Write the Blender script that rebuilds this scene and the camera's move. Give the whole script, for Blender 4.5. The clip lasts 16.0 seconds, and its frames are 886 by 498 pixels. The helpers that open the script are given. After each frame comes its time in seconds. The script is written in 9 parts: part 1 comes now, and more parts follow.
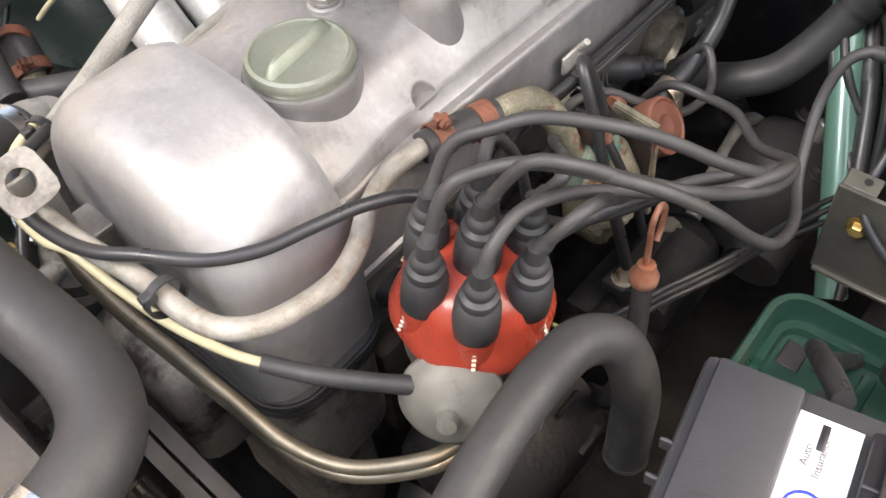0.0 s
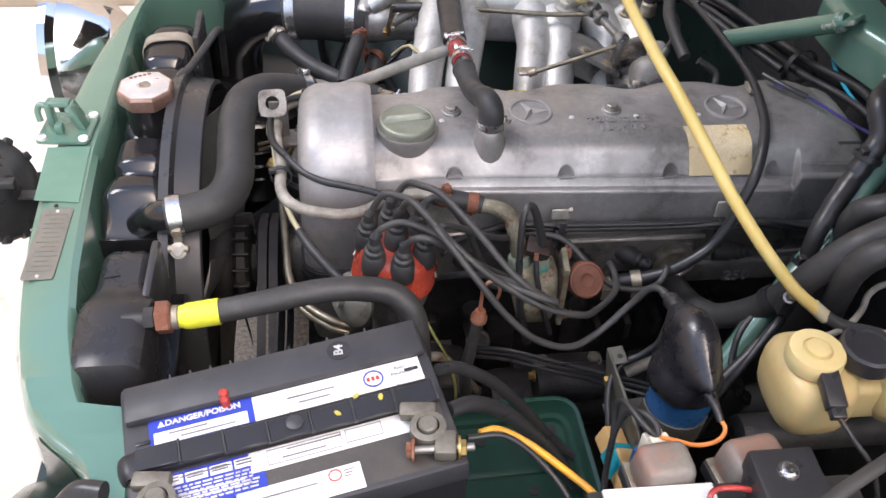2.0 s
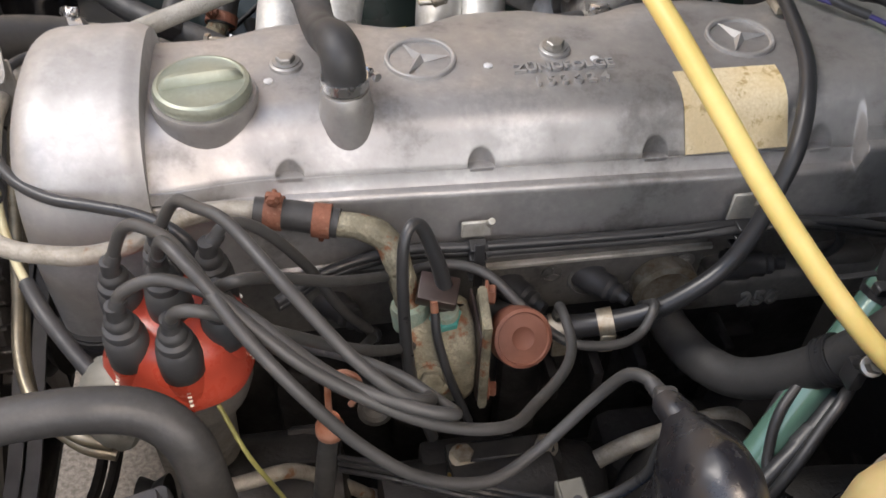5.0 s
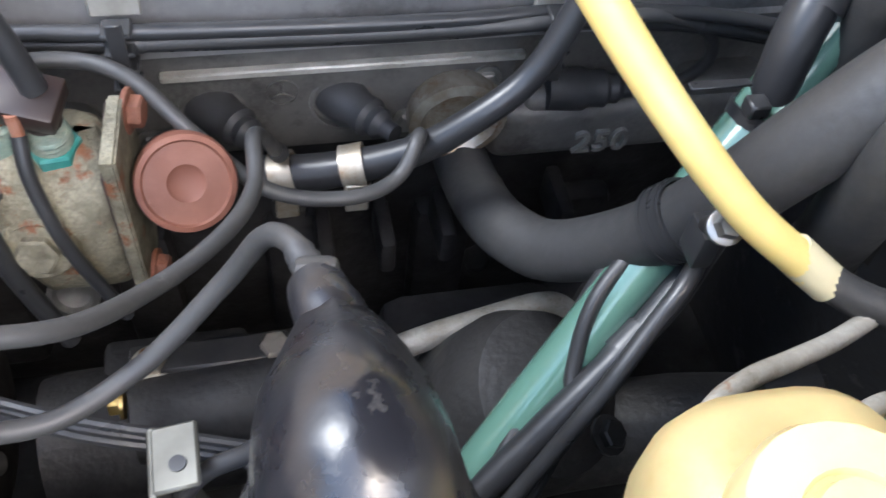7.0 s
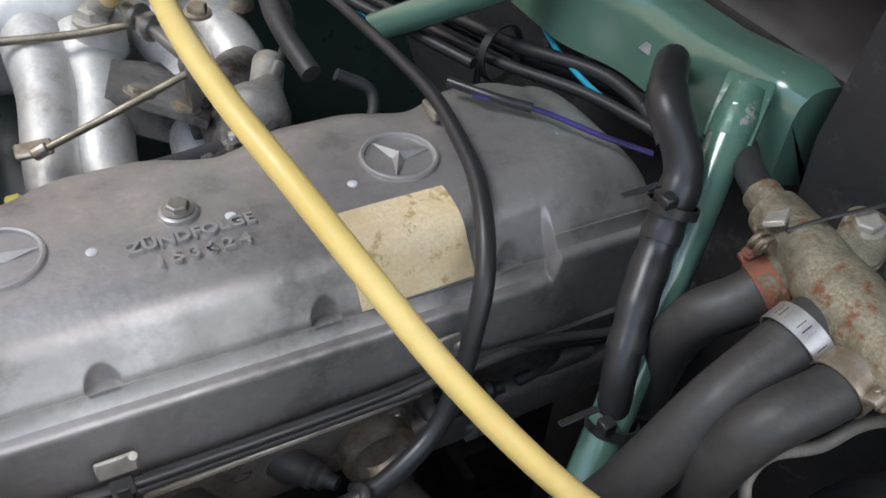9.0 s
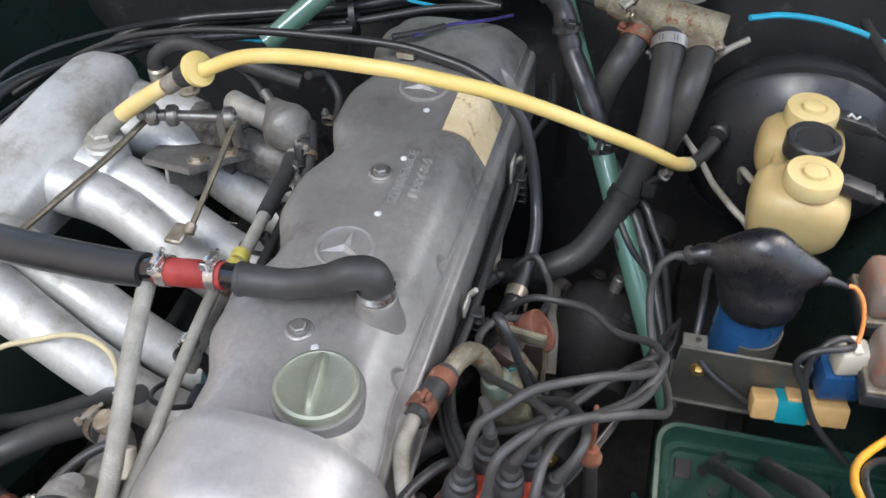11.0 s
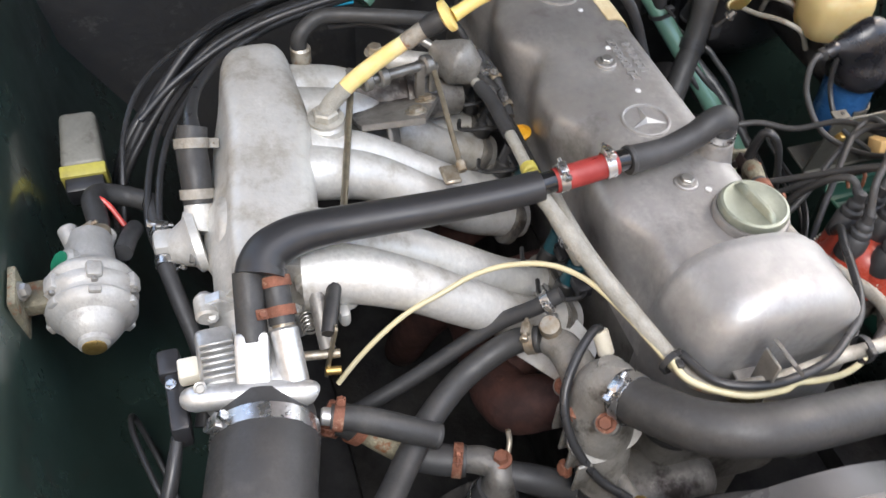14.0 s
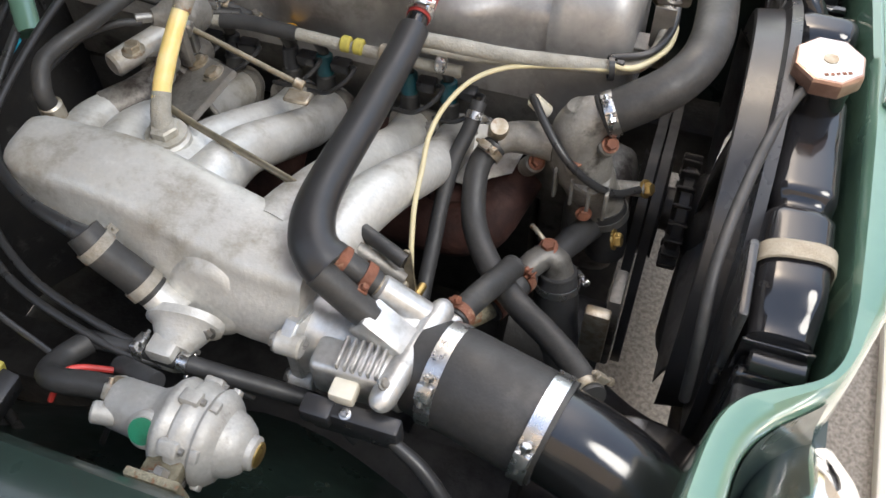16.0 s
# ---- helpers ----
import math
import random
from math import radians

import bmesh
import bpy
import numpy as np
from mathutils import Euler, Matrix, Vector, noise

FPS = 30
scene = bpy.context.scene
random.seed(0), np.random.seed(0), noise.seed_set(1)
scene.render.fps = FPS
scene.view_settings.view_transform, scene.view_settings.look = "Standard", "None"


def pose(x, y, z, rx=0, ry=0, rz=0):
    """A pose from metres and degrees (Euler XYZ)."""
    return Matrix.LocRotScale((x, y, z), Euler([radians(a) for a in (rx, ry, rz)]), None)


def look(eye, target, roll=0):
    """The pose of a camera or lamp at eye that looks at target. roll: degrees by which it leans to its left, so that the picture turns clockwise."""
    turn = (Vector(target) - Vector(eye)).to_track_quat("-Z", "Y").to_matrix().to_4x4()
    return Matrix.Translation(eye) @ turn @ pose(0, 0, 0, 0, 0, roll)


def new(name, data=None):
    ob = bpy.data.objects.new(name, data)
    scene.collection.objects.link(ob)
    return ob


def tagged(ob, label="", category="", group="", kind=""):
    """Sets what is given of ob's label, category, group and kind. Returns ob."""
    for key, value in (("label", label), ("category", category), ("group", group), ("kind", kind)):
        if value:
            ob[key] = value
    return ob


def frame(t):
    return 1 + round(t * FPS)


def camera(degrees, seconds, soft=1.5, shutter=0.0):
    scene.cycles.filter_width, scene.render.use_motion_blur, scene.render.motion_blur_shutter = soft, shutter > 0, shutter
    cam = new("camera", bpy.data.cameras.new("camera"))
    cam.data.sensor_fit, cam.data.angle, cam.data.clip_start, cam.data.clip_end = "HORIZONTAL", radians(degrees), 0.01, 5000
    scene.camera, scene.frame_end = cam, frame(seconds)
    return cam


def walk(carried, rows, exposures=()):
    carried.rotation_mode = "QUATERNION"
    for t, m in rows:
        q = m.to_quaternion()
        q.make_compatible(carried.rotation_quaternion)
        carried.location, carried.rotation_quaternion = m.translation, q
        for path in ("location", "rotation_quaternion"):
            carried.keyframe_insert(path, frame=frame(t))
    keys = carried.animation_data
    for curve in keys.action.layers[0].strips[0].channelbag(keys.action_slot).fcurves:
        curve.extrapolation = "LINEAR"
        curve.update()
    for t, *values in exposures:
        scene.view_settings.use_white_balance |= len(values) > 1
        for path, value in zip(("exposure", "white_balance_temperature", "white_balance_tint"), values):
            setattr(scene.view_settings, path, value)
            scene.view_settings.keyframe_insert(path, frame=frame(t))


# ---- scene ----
cam = camera(52.8, 16.0, shutter=0.2)
PATH = [
    (0, (-0.095, -0.41, 1.269), (0.784, 0.481, -0.291), -6.4),
    (0.5, (-0.081, -0.503, 1.345), (0.601, 0.511, -0.238), -7.8),
    (1, (-0.007, -0.688, 1.44), (0.407, 0.547, -0.077), -4.3),
    (1.5, (0.05, -0.804, 1.481), (0.357, 0.519, 0.013), 1.8),
    (2, (0.091, -0.953, 1.565), (0.296, 0.489, 0.195), 3.3),
    (2.5, (0.166, -0.99, 1.578), (0.353, 0.508, 0.266), 3.4),
    (3, (0.212, -0.859, 1.456), (0.475, 0.644, 0.164), 2.2),
    (3.2, (0.216, -0.819, 1.433), (0.523, 0.714, 0.185), 1.9),
    (5.3, (0.272, -0.565, 1.263), (0.497, 0.749, -0.227), 2.3),
    (5.5, (0.297, -0.55, 1.233), (0.52, 0.731, -0.287), 4.2),
    (6, (0.361, -0.516, 1.182), (0.579, 0.726, -0.371), 4.6),
    (6.5, (0.39, -0.495, 1.129), (0.558, 0.686, -0.476), 2.1),
    (7, (0.423, -0.469, 1.094), (0.79, 0.676, -0.504), 8.3),
    (7.5, (0.444, -0.462, 1.113), (0.934, 0.717, -0.426), 9.5),
    (8, (0.456, -0.459, 1.168), (1.024, 0.797, -0.28), 6.2),
    (8.5, (0.426, -0.451, 1.219), (1.1, 0.844, -0.149), 3.3),
    (8.7, (0.407, -0.455, 1.24), (1.113, 0.847, -0.104), 4.0),
    (10.8, (-0.159, -0.299, 1.493), (1.159, 0.173, 0.064), 1.0),
    (11, (-0.206, -0.253, 1.498), (1.134, 0.139, 0.066), -1.3),
    (11.5, (-0.289, -0.133, 1.509), (1.12, 0.015, 0.097), -1.3),
    (12, (-0.389, 0.008, 1.527), (1.029, -0.001, 0.117), -2.0),
    (12.5, (-0.385, 0.128, 1.542), (1.029, -0.034, 0.137), 0.5),
    (13, (-0.427, 0.2, 1.551), (0.965, 0.096, 0.119), 2.6),
    (13.5, (-0.39, 0.319, 1.545), (0.999, 0.14, 0.116), 3.2),
    (14, (-0.338, 0.48, 1.528), (0.928, 0.005, 0.054), 4.7),
    (14.5, (-0.331, 0.601, 1.501), (0.822, -0.111, 0.031), 5.6),
    (15, (-0.3, 0.759, 1.532), (0.657, -0.204, 0.064), 5.5),
    (15.5, (-0.149, 0.833, 1.534), (0.465, -0.285, -0.006), 0.9),
    (16, (-0.032, 0.852, 1.521), (0.386, -0.275, -0.078), -2.0),
]
SKY, SUN = 0.15, 0.9
walk(cam, [(t, look(eye, target, roll)) for t, eye, target, roll in PATH], [
    (0, 1.95, 6950, 12), (0.5, 2.02, 7000, 12), (1.0, 1.93, 6850, 14), (1.5, 1.68, 6600, 13), (2.0, 1.28, 6450, 16), (2.5, 0.90, 6500, 14), (3, 0.64, 6600, 14), (5.3, 1.66, 6950, 13), (5.5, 1.80, 6850, 13), (6, 2.42, 6450, 10), (6.5, 2.92, 6250, 10), (7, 2.50, 5950, 10), (7.5, 2.52, 6400, 13), (8, 1.74, 6250, 10),
    (8.5, 1.20, 6400, 10), (11, 1.48, 6250, 10), (12.5, 1.58, 6250, 10), (13, 1.66, 6300, 10), (14, 1.74, 6600, 11), (14.5, 1.72, 6700, 10), (15, 1.58, 6700, 10), (16, 1.48, 6750, 9)])

# ---- world and light: overcast daylight over an open bonnet ----
world = bpy.data.worlds.new("sky")
scene.world = world
world.use_nodes = True
wn = world.node_tree.nodes
sky = wn.new("ShaderNodeTexSky")
sky.sky_type = "NISHITA"
sky.sun_disc = False
sky.sun_elevation = radians(58)
sky.sun_rotation = radians(150)
sky.dust_density = 4.0
sky.air_density = 1.4
wn["Background"].inputs["Strength"].default_value = SKY
world.node_tree.links.new(sky.outputs["Color"], wn["Background"].inputs["Color"])
sun = new("sun", bpy.data.lights.new("sun", "SUN"))
sun.data.energy, sun.data.angle, sun.data.color = SUN, radians(25), (1.0, 0.97, 0.92)
sun.matrix_world = look((-0.9, 0.35, 2.6), (0.3, 0.0, 0.8))


# ---- materials ----
def material(name, base, rough=0.5, metal=0.0, second=None, scale=30.0, amount=0.5, fine=0.0, bump=0.0,
             bump_scale=200.0, stain=None, stain_scale=8.0, stain_at=0.58, stain_width=0.12, coat=0.0, sheen=0.0,
             specular=0.5, rough_vary=0.1, transmit=0.0, sub=0.0):
    """A surface with two scales of colour change, stains with a shape of their own, uneven gloss and fine relief."""
    mat = bpy.data.materials.new(name)
    mat.use_nodes = True
    tree = mat.node_tree
    n, link = tree.nodes, tree.links.new
    b = n["Principled BSDF"]
    b.inputs["Metallic"].default_value = metal
    b.inputs["Coat Weight"].default_value = coat
    b.inputs["Coat Roughness"].default_value = 0.12
    b.inputs["Specular IOR Level"].default_value = specular
    b.inputs["Transmission Weight"].default_value = transmit
    b.inputs["Subsurface Weight"].default_value = sub
    b.inputs["Subsurface Scale"].default_value = 0.01
    where = n.new("ShaderNodeTexCoord").outputs["Object"]

    def noise_of(size, detail, low, high, rough_n=0.6):
        tex = n.new("ShaderNodeTexNoise")
        tex.inputs["Scale"].default_value, tex.inputs["Detail"].default_value = size, detail
        tex.inputs["Roughness"].default_value = rough_n
        link(where, tex.inputs["Vector"])
        ramp = n.new("ShaderNodeMapRange")
        ramp.inputs["From Min"].default_value, ramp.inputs["From Max"].default_value = low, high
        link(tex.outputs["Fac"], ramp.inputs["Value"])
        return ramp.outputs["Result"]

    def blend(factor, first, other):
        mix = n.new("ShaderNodeMix")
        mix.data_type = "RGBA"
        link(factor, mix.inputs["Factor"])
        for socket, value in ((mix.inputs[6], first), (mix.inputs[7], other)):
            if isinstance(value, tuple):
                socket.default_value = (*value, 1)
            else:
                link(value, socket)
        return mix.outputs[2]

    second = second or tuple(c * (1 - amount) for c in base)
    colour = blend(noise_of(scale, 6, 0.40, 0.62), base, second)
    if fine:
        grain = noise_of(scale * 14, 3, 0.3, 0.75)
        colour = blend(grain, colour, tuple(c * (1 - fine) for c in base))
    if stain:
        colour = blend(noise_of(stain_scale, 8, stain_at, stain_at + stain_width, 0.7), colour, stain)
    link(colour, b.inputs["Base Color"])
    gloss = noise_of(scale * 2, 4, 0.3, 0.7)
    spread = n.new("ShaderNodeMapRange")
    spread.inputs["To Min"].default_value = max(0.03, rough - rough_vary)
    spread.inputs["To Max"].default_value = min(1.0, rough + rough_vary)
    link(gloss, spread.inputs["Value"])
    link(spread.outputs["Result"], b.inputs["Roughness"])
    if bump:
        tex = n.new("ShaderNodeTexNoise")
        tex.inputs["Scale"].default_value, tex.inputs["Detail"].default_value = bump_scale, 5
        link(where, tex.inputs["Vector"])
        relief = n.new("ShaderNodeBump")
        relief.inputs["Strength"].default_value = bump
        relief.inputs["Distance"].default_value = 0.002
        link(tex.outputs["Fac"], relief.inputs["Height"])
        link(relief.outputs["Normal"], b.inputs["Normal"])
    return mat


COVER = material("cast_cover", (0.46, 0.445, 0.43), 0.45, 0.6, (0.265, 0.253, 0.243), 11, fine=0.25, bump=0.10, bump_scale=260,
                 stain=(0.13, 0.121, 0.115), stain_scale=11, stain_at=0.55, stain_width=0.22, rough_vary=0.14)
DOME = material("cast_dome", (0.47, 0.46, 0.45), 0.50, 0.55, (0.285, 0.278, 0.270), 10, fine=0.2, bump=0.09, bump_scale=260,
                stain=(0.58, 0.575, 0.565), stain_scale=9, stain_at=0.55, stain_width=0.25, rough_vary=0.12)
ALLOY = material("cast_alloy", (0.70, 0.69, 0.655), 0.50, 0.4, (0.47, 0.45, 0.41), 13, fine=0.22, bump=0.22, bump_scale=300,
                 stain=(0.25, 0.21, 0.15), stain_scale=13, stain_at=0.53, stain_width=0.24, rough_vary=0.14)
ALLOY_BRIGHT = material("bright_alloy", (0.70, 0.70, 0.69), 0.38, 0.7, (0.46, 0.455, 0.44), 34, bump=0.14, bump_scale=300,
                        stain=(0.25, 0.23, 0.20), stain_scale=30, stain_at=0.62)
ALLOY_DIRTY = material("dirty_alloy", (0.30, 0.285, 0.26), 0.5, 0.5, (0.18, 0.165, 0.15), 25, fine=0.25, bump=0.3, bump_scale=200,
                       stain=(0.06, 0.05, 0.045), stain_scale=14, stain_at=0.52)
REGULATOR = material("dusty_regulator_casting", (0.52, 0.51, 0.485), 0.52, 0.35, (0.33, 0.318, 0.295), 22, fine=0.25, bump=0.3, bump_scale=220,
                     stain=(0.16, 0.15, 0.13), stain_scale=24, stain_at=0.57, stain_width=0.16)
ALLOY_GREY = material("weathered_casting", (0.38, 0.365, 0.335), 0.50, 0.4, (0.19, 0.178, 0.158), 24, fine=0.3, bump=0.45, bump_scale=180,
                      stain=(0.09, 0.08, 0.068), stain_scale=20, stain_at=0.56)
IRON = material("grimy_iron", (0.042, 0.040, 0.039), 0.60, 0.2, (0.015, 0.014, 0.014), 14, bump=0.5, bump_scale=150,
                stain=(0.06, 0.052, 0.045), stain_scale=16, stain_at=0.64)
GREASY = material("greasy_black_casting", (0.044, 0.042, 0.041), 0.5, 0.2, (0.030, 0.029, 0.028), 22, fine=0.3, bump=0.5, bump_scale=140, stain=(0.11, 0.10, 0.09), stain_scale=18, stain_at=0.6)
HEAD = material("grimy_head", (0.21, 0.20, 0.185), 0.5, 0.45, (0.10, 0.096, 0.09), 18, fine=0.25, bump=0.3, bump_scale=180,
                stain=(0.05, 0.047, 0.043), stain_scale=13, stain_at=0.57)
RUBBER = material("black_rubber", (0.046, 0.046, 0.047), 0.52, 0.0, (0.028, 0.028, 0.029), 20, bump=0.06, bump_scale=500,
                  stain=(0.075, 0.072, 0.068), stain_scale=12, stain_at=0.62)
RUBBER_GREY = material("faded_rubber", (0.048, 0.047, 0.046), 0.52, 0.0, (0.033, 0.033, 0.033), 20, fine=0.3, bump=0.30, bump_scale=110,
                       stain=(0.085, 0.081, 0.075), stain_scale=14, stain_at=0.54, stain_width=0.25, rough_vary=0.12)
LEAD = material("grey_lead_sheath", (0.056, 0.0545, 0.053), 0.50, 0.0, (0.042, 0.041, 0.040), 22, bump=0.08, bump_scale=300,
                stain=(0.18, 0.175, 0.165), stain_scale=26, stain_at=0.64)
CABLE = material("black_cable", (0.028, 0.028, 0.029), 0.36, 0.0, (0.034, 0.034, 0.035), 22, rough_vary=0.12)
SLEEVE = material("black_plastic_sleeve", (0.028, 0.028, 0.030), 0.38, 0.0, (0.024, 0.024, 0.025), 14, bump=0.10, bump_scale=60)
BLACK_GLOSS = material("black_enamel", (0.010, 0.010, 0.011), 0.17, 0.0, (0.016, 0.016, 0.017), 12, coat=0.6, bump=0.04,
                       bump_scale=60, rough_vary=0.06, stain=(0.05, 0.048, 0.045), stain_scale=15, stain_at=0.68)
BLACK_SATIN = material("black_moulded_plastic", (0.034, 0.034, 0.037), 0.34, 0.0, (0.024, 0.024, 0.026), 18, bump=0.08,
                       bump_scale=500, stain=(0.06, 0.058, 0.055), stain_scale=10, stain_at=0.63)
CHIPPED = material("chipped_green_paint", (0.088, 0.205, 0.148), 0.4, 0.1, (0.12, 0.22, 0.17), 55, bump=0.4, bump_scale=120, stain=(0.36, 0.37, 0.33), stain_scale=48, stain_at=0.55, stain_width=0.03)
SEAL = material("bonnet_seal_rubber", (0.035, 0.032, 0.031), 0.5, 0.0, (0.06, 0.055, 0.052), 18, bump=0.1, bump_scale=150)
MAT_BLACK = material("black_insulation", (0.038, 0.038, 0.040), 0.75, 0.0, (0.046, 0.045, 0.045), 30, bump=0.9, bump_scale=70,
                     stain=(0.10, 0.098, 0.094), stain_scale=24, stain_at=0.58, specular=0.3)
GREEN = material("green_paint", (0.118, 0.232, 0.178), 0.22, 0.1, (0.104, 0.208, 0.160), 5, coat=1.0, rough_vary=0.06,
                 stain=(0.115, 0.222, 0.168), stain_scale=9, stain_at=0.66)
GREEN_FADED = material("faded_green_paint", (0.128, 0.255, 0.190), 0.38, 0.05, (0.112, 0.225, 0.168), 14, coat=0.4, bump=0.05, bump_scale=40)
PLATE = material("worn_data_plate", (0.21, 0.20, 0.165), 0.45, 0.2, (0.15, 0.15, 0.122), 45, fine=0.2, stain=(0.24, 0.18, 0.13), stain_scale=40, stain_at=0.58)
PLATE_PRINT = material("worn_plate_print", (0.10, 0.10, 0.085), 0.5, 0.2, (0.16, 0.16, 0.13), 90)
# the body green again, with the bay's shade put into its colour
GREEN_SHADED = material("shaded_green_paint", (0.024, 0.044, 0.037), 0.32, 0.1, (0.017, 0.030, 0.025), 6, coat=0.5,
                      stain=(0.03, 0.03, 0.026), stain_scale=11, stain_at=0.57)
TRAY_GREEN = material("battery_tray_paint", (0.013, 0.050, 0.037), 0.34, 0.0, (0.009, 0.036, 0.026), 9, coat=0.3,
                      stain=(0.03, 0.06, 0.045), stain_scale=13, stain_at=0.64)
RED_CAP = material("red_phenolic", (0.42, 0.060, 0.034), 0.30, 0.0, (0.33, 0.046, 0.026), 24, stain=(0.30, 0.10, 0.07), stain_scale=30, stain_at=0.60, coat=0.05, bump=0.05, bump_scale=300)
RED_SLEEVE = material("red_rubber_sleeve", (0.36, 0.052, 0.045), 0.5, 0.0, (0.26, 0.025, 0.022), 25, bump=0.1)
YELLOW = material("yellow_hose", (0.78, 0.62, 0.235), 0.42, 0.0, (0.72, 0.55, 0.18), 14, sub=0.12,
                  stain=(0.58, 0.42, 0.16), stain_scale=16, stain_at=0.64)
AMBER = material("amber_hose", (0.80, 0.62, 0.24), 0.38, 0.0, (0.84, 0.72, 0.40), 22, sub=0.15)
TAPE_YELLOW = material("yellow_tape", (0.78, 0.80, 0.05), 0.4, 0.0, (0.66, 0.66, 0.05), 40)
CREAM = material("cream_plastic_pipe", (0.58, 0.52, 0.34), 0.45, 0.0, (0.60, 0.53, 0.32), 30)
TANK_CREAM = material("yellowed_plastic", (0.56, 0.44, 0.21), 0.42, 0.0, (0.48, 0.355, 0.15), 12, sub=0.2, fine=0.06,
                      stain=(0.50, 0.33, 0.13), stain_scale=9, stain_at=0.64)
CAP_CREAM = material("cream_screw_cap", (0.64, 0.53, 0.27), 0.40, 0.0, (0.57, 0.46, 0.21), 20, sub=0.15)
CLAMP = material("zinc_band", (0.72, 0.72, 0.72), 0.28, 0.95, (0.5, 0.5, 0.5), 40, bump=0.1, bump_scale=300)
CLAMP_GREY = material("dull_zinc_band", (0.50, 0.51, 0.51), 0.42, 0.7, (0.38, 0.385, 0.38), 40, bump=0.1, bump_scale=300)
CLAMP_DULL = material("dull_band", (0.46, 0.42, 0.35), 0.45, 0.7, (0.30, 0.25, 0.18), 60, stain=(0.25, 0.12, 0.05),
                      stain_scale=50, stain_at=0.55)
RUST = material("rusty_band", (0.27, 0.105, 0.062), 0.75, 0.2, (0.16, 0.07, 0.045), 60, fine=0.3, bump=0.5, bump_scale=300,
                stain=(0.40, 0.25, 0.17), stain_scale=70, stain_at=0.57)
RUST_DARK = material("rusty_manifold", (0.070, 0.028, 0.022), 0.75, 0.2, (0.035, 0.016, 0.014), 25, bump=0.6, bump_scale=160,
                     stain=(0.25, 0.10, 0.05), stain_scale=40, stain_at=0.66)
BROWN_CAP = material("brown_plastic", (0.21, 0.080, 0.048), 0.62, 0.0, (0.155, 0.057, 0.035), 30, stain=(0.28, 0.145, 0.11),
                     stain_scale=22, stain_at=0.6)
BROWN_DARK = material("dark_brown_plastic", (0.038, 0.024, 0.021), 0.42, 0.0, (0.024, 0.016, 0.014), 40, stain=(0.09, 0.045, 0.034), stain_scale=40, stain_at=0.62)
BAND_YELLOW = material("dull_yellow_band", (0.52, 0.46, 0.09), 0.5, 0.0, (0.40, 0.34, 0.08), 60, stain=(0.2, 0.16, 0.06), stain_scale=60, stain_at=0.6)
UNDERSIDE = material("bonnet_lining", (0.020, 0.020, 0.021), 0.85, 0.0, (0.03, 0.029, 0.027), 9, bump=0.5, bump_scale=80, specular=0.2)
PIPE_GREY = material("grey_painted_pipe", (0.42, 0.395, 0.345), 0.55, 0.2, (0.20, 0.175, 0.135), 38, fine=0.25, bump=0.4, bump_scale=260,
                     stain=(0.24, 0.12, 0.06), stain_scale=26, stain_at=0.585, stain_width=0.06)
PIPE_BRASSY = material("plated_pipe", (0.30, 0.26, 0.19), 0.38, 0.7, (0.19, 0.165, 0.12), 40, stain=(0.12, 0.10, 0.07),
                       stain_scale=30, stain_at=0.6)
CLOTH = material("grey_cloth_conduit", (0.40, 0.385, 0.34), 0.8, 0.0, (0.25, 0.24, 0.205), 40, fine=0.25, bump=0.7, bump_scale=500,
                 stain=(0.14, 0.13, 0.11), stain_scale=22, stain_at=0.60)
BARE_CLIP = material("bare_clip_metal", (0.50, 0.48, 0.43), 0.5, 0.35, (0.36, 0.34, 0.29), 50, stain=(0.22, 0.19, 0.14), stain_scale=40, stain_at=0.6)
BRASS = material("brass", (0.62, 0.45, 0.18), 0.35, 0.9, (0.45, 0.30, 0.10), 60)
COPPER = material("copper", (0.50, 0.25, 0.17), 0.5, 0.5, (0.40, 0.15, 0.08), 60)
STEEL = material("bare_steel", (0.36, 0.35, 0.33), 0.42, 0.8, (0.28, 0.27, 0.25), 50, stain=(0.14, 0.10, 0.06), stain_scale=40, stain_at=0.63)
STEEL_DARK = material("dark_steel", (0.07, 0.068, 0.066), 0.45, 0.6, (0.05, 0.05, 0.05), 40)
OIL_CAP = material("anodised_oil_cap", (0.35, 0.37, 0.30), 0.42, 0.55, (0.26, 0.28, 0.215), 22, fine=0.15, bump=0.08, bump_scale=400,
                   stain=(0.45, 0.46, 0.40), stain_scale=40, stain_at=0.62)
STRAP = material("tan_cloth_strap", (0.36, 0.32, 0.25), 0.75, 0.0, (0.26, 0.225, 0.17), 45, fine=0.25, bump=0.5, bump_scale=400, stain=(0.16, 0.135, 0.10), stain_scale=40, stain_at=0.60)
SHROUD = material("grey_shroud_plastic", (0.050, 0.050, 0.052), 0.32, 0.0, (0.034, 0.034, 0.036), 7, bump=0.06, bump_scale=400,
                  stain=(0.10, 0.098, 0.09), stain_scale=14, stain_at=0.62)
LABEL = material("aged_paper_label", (0.72, 0.575, 0.335), 0.6, 0.0, (0.82, 0.71, 0.49), 30, fine=0.1, bump=0.5, bump_scale=90,
                 stain=(0.46, 0.33, 0.15), stain_scale=46, stain_at=0.54, stain_width=0.06)
WHITE = material("white_label", (0.78, 0.78, 0.77), 0.35, 0.0, (0.70, 0.70, 0.68), 20)
WHITE_PLASTIC = material("white_plastic", (0.72, 0.68, 0.58), 0.42, 0.0, (0.62, 0.57, 0.45), 30)
BLUE = material("blue_label", (0.030, 0.055, 0.42), 0.35, 0.0, (0.025, 0.045, 0.34), 20)
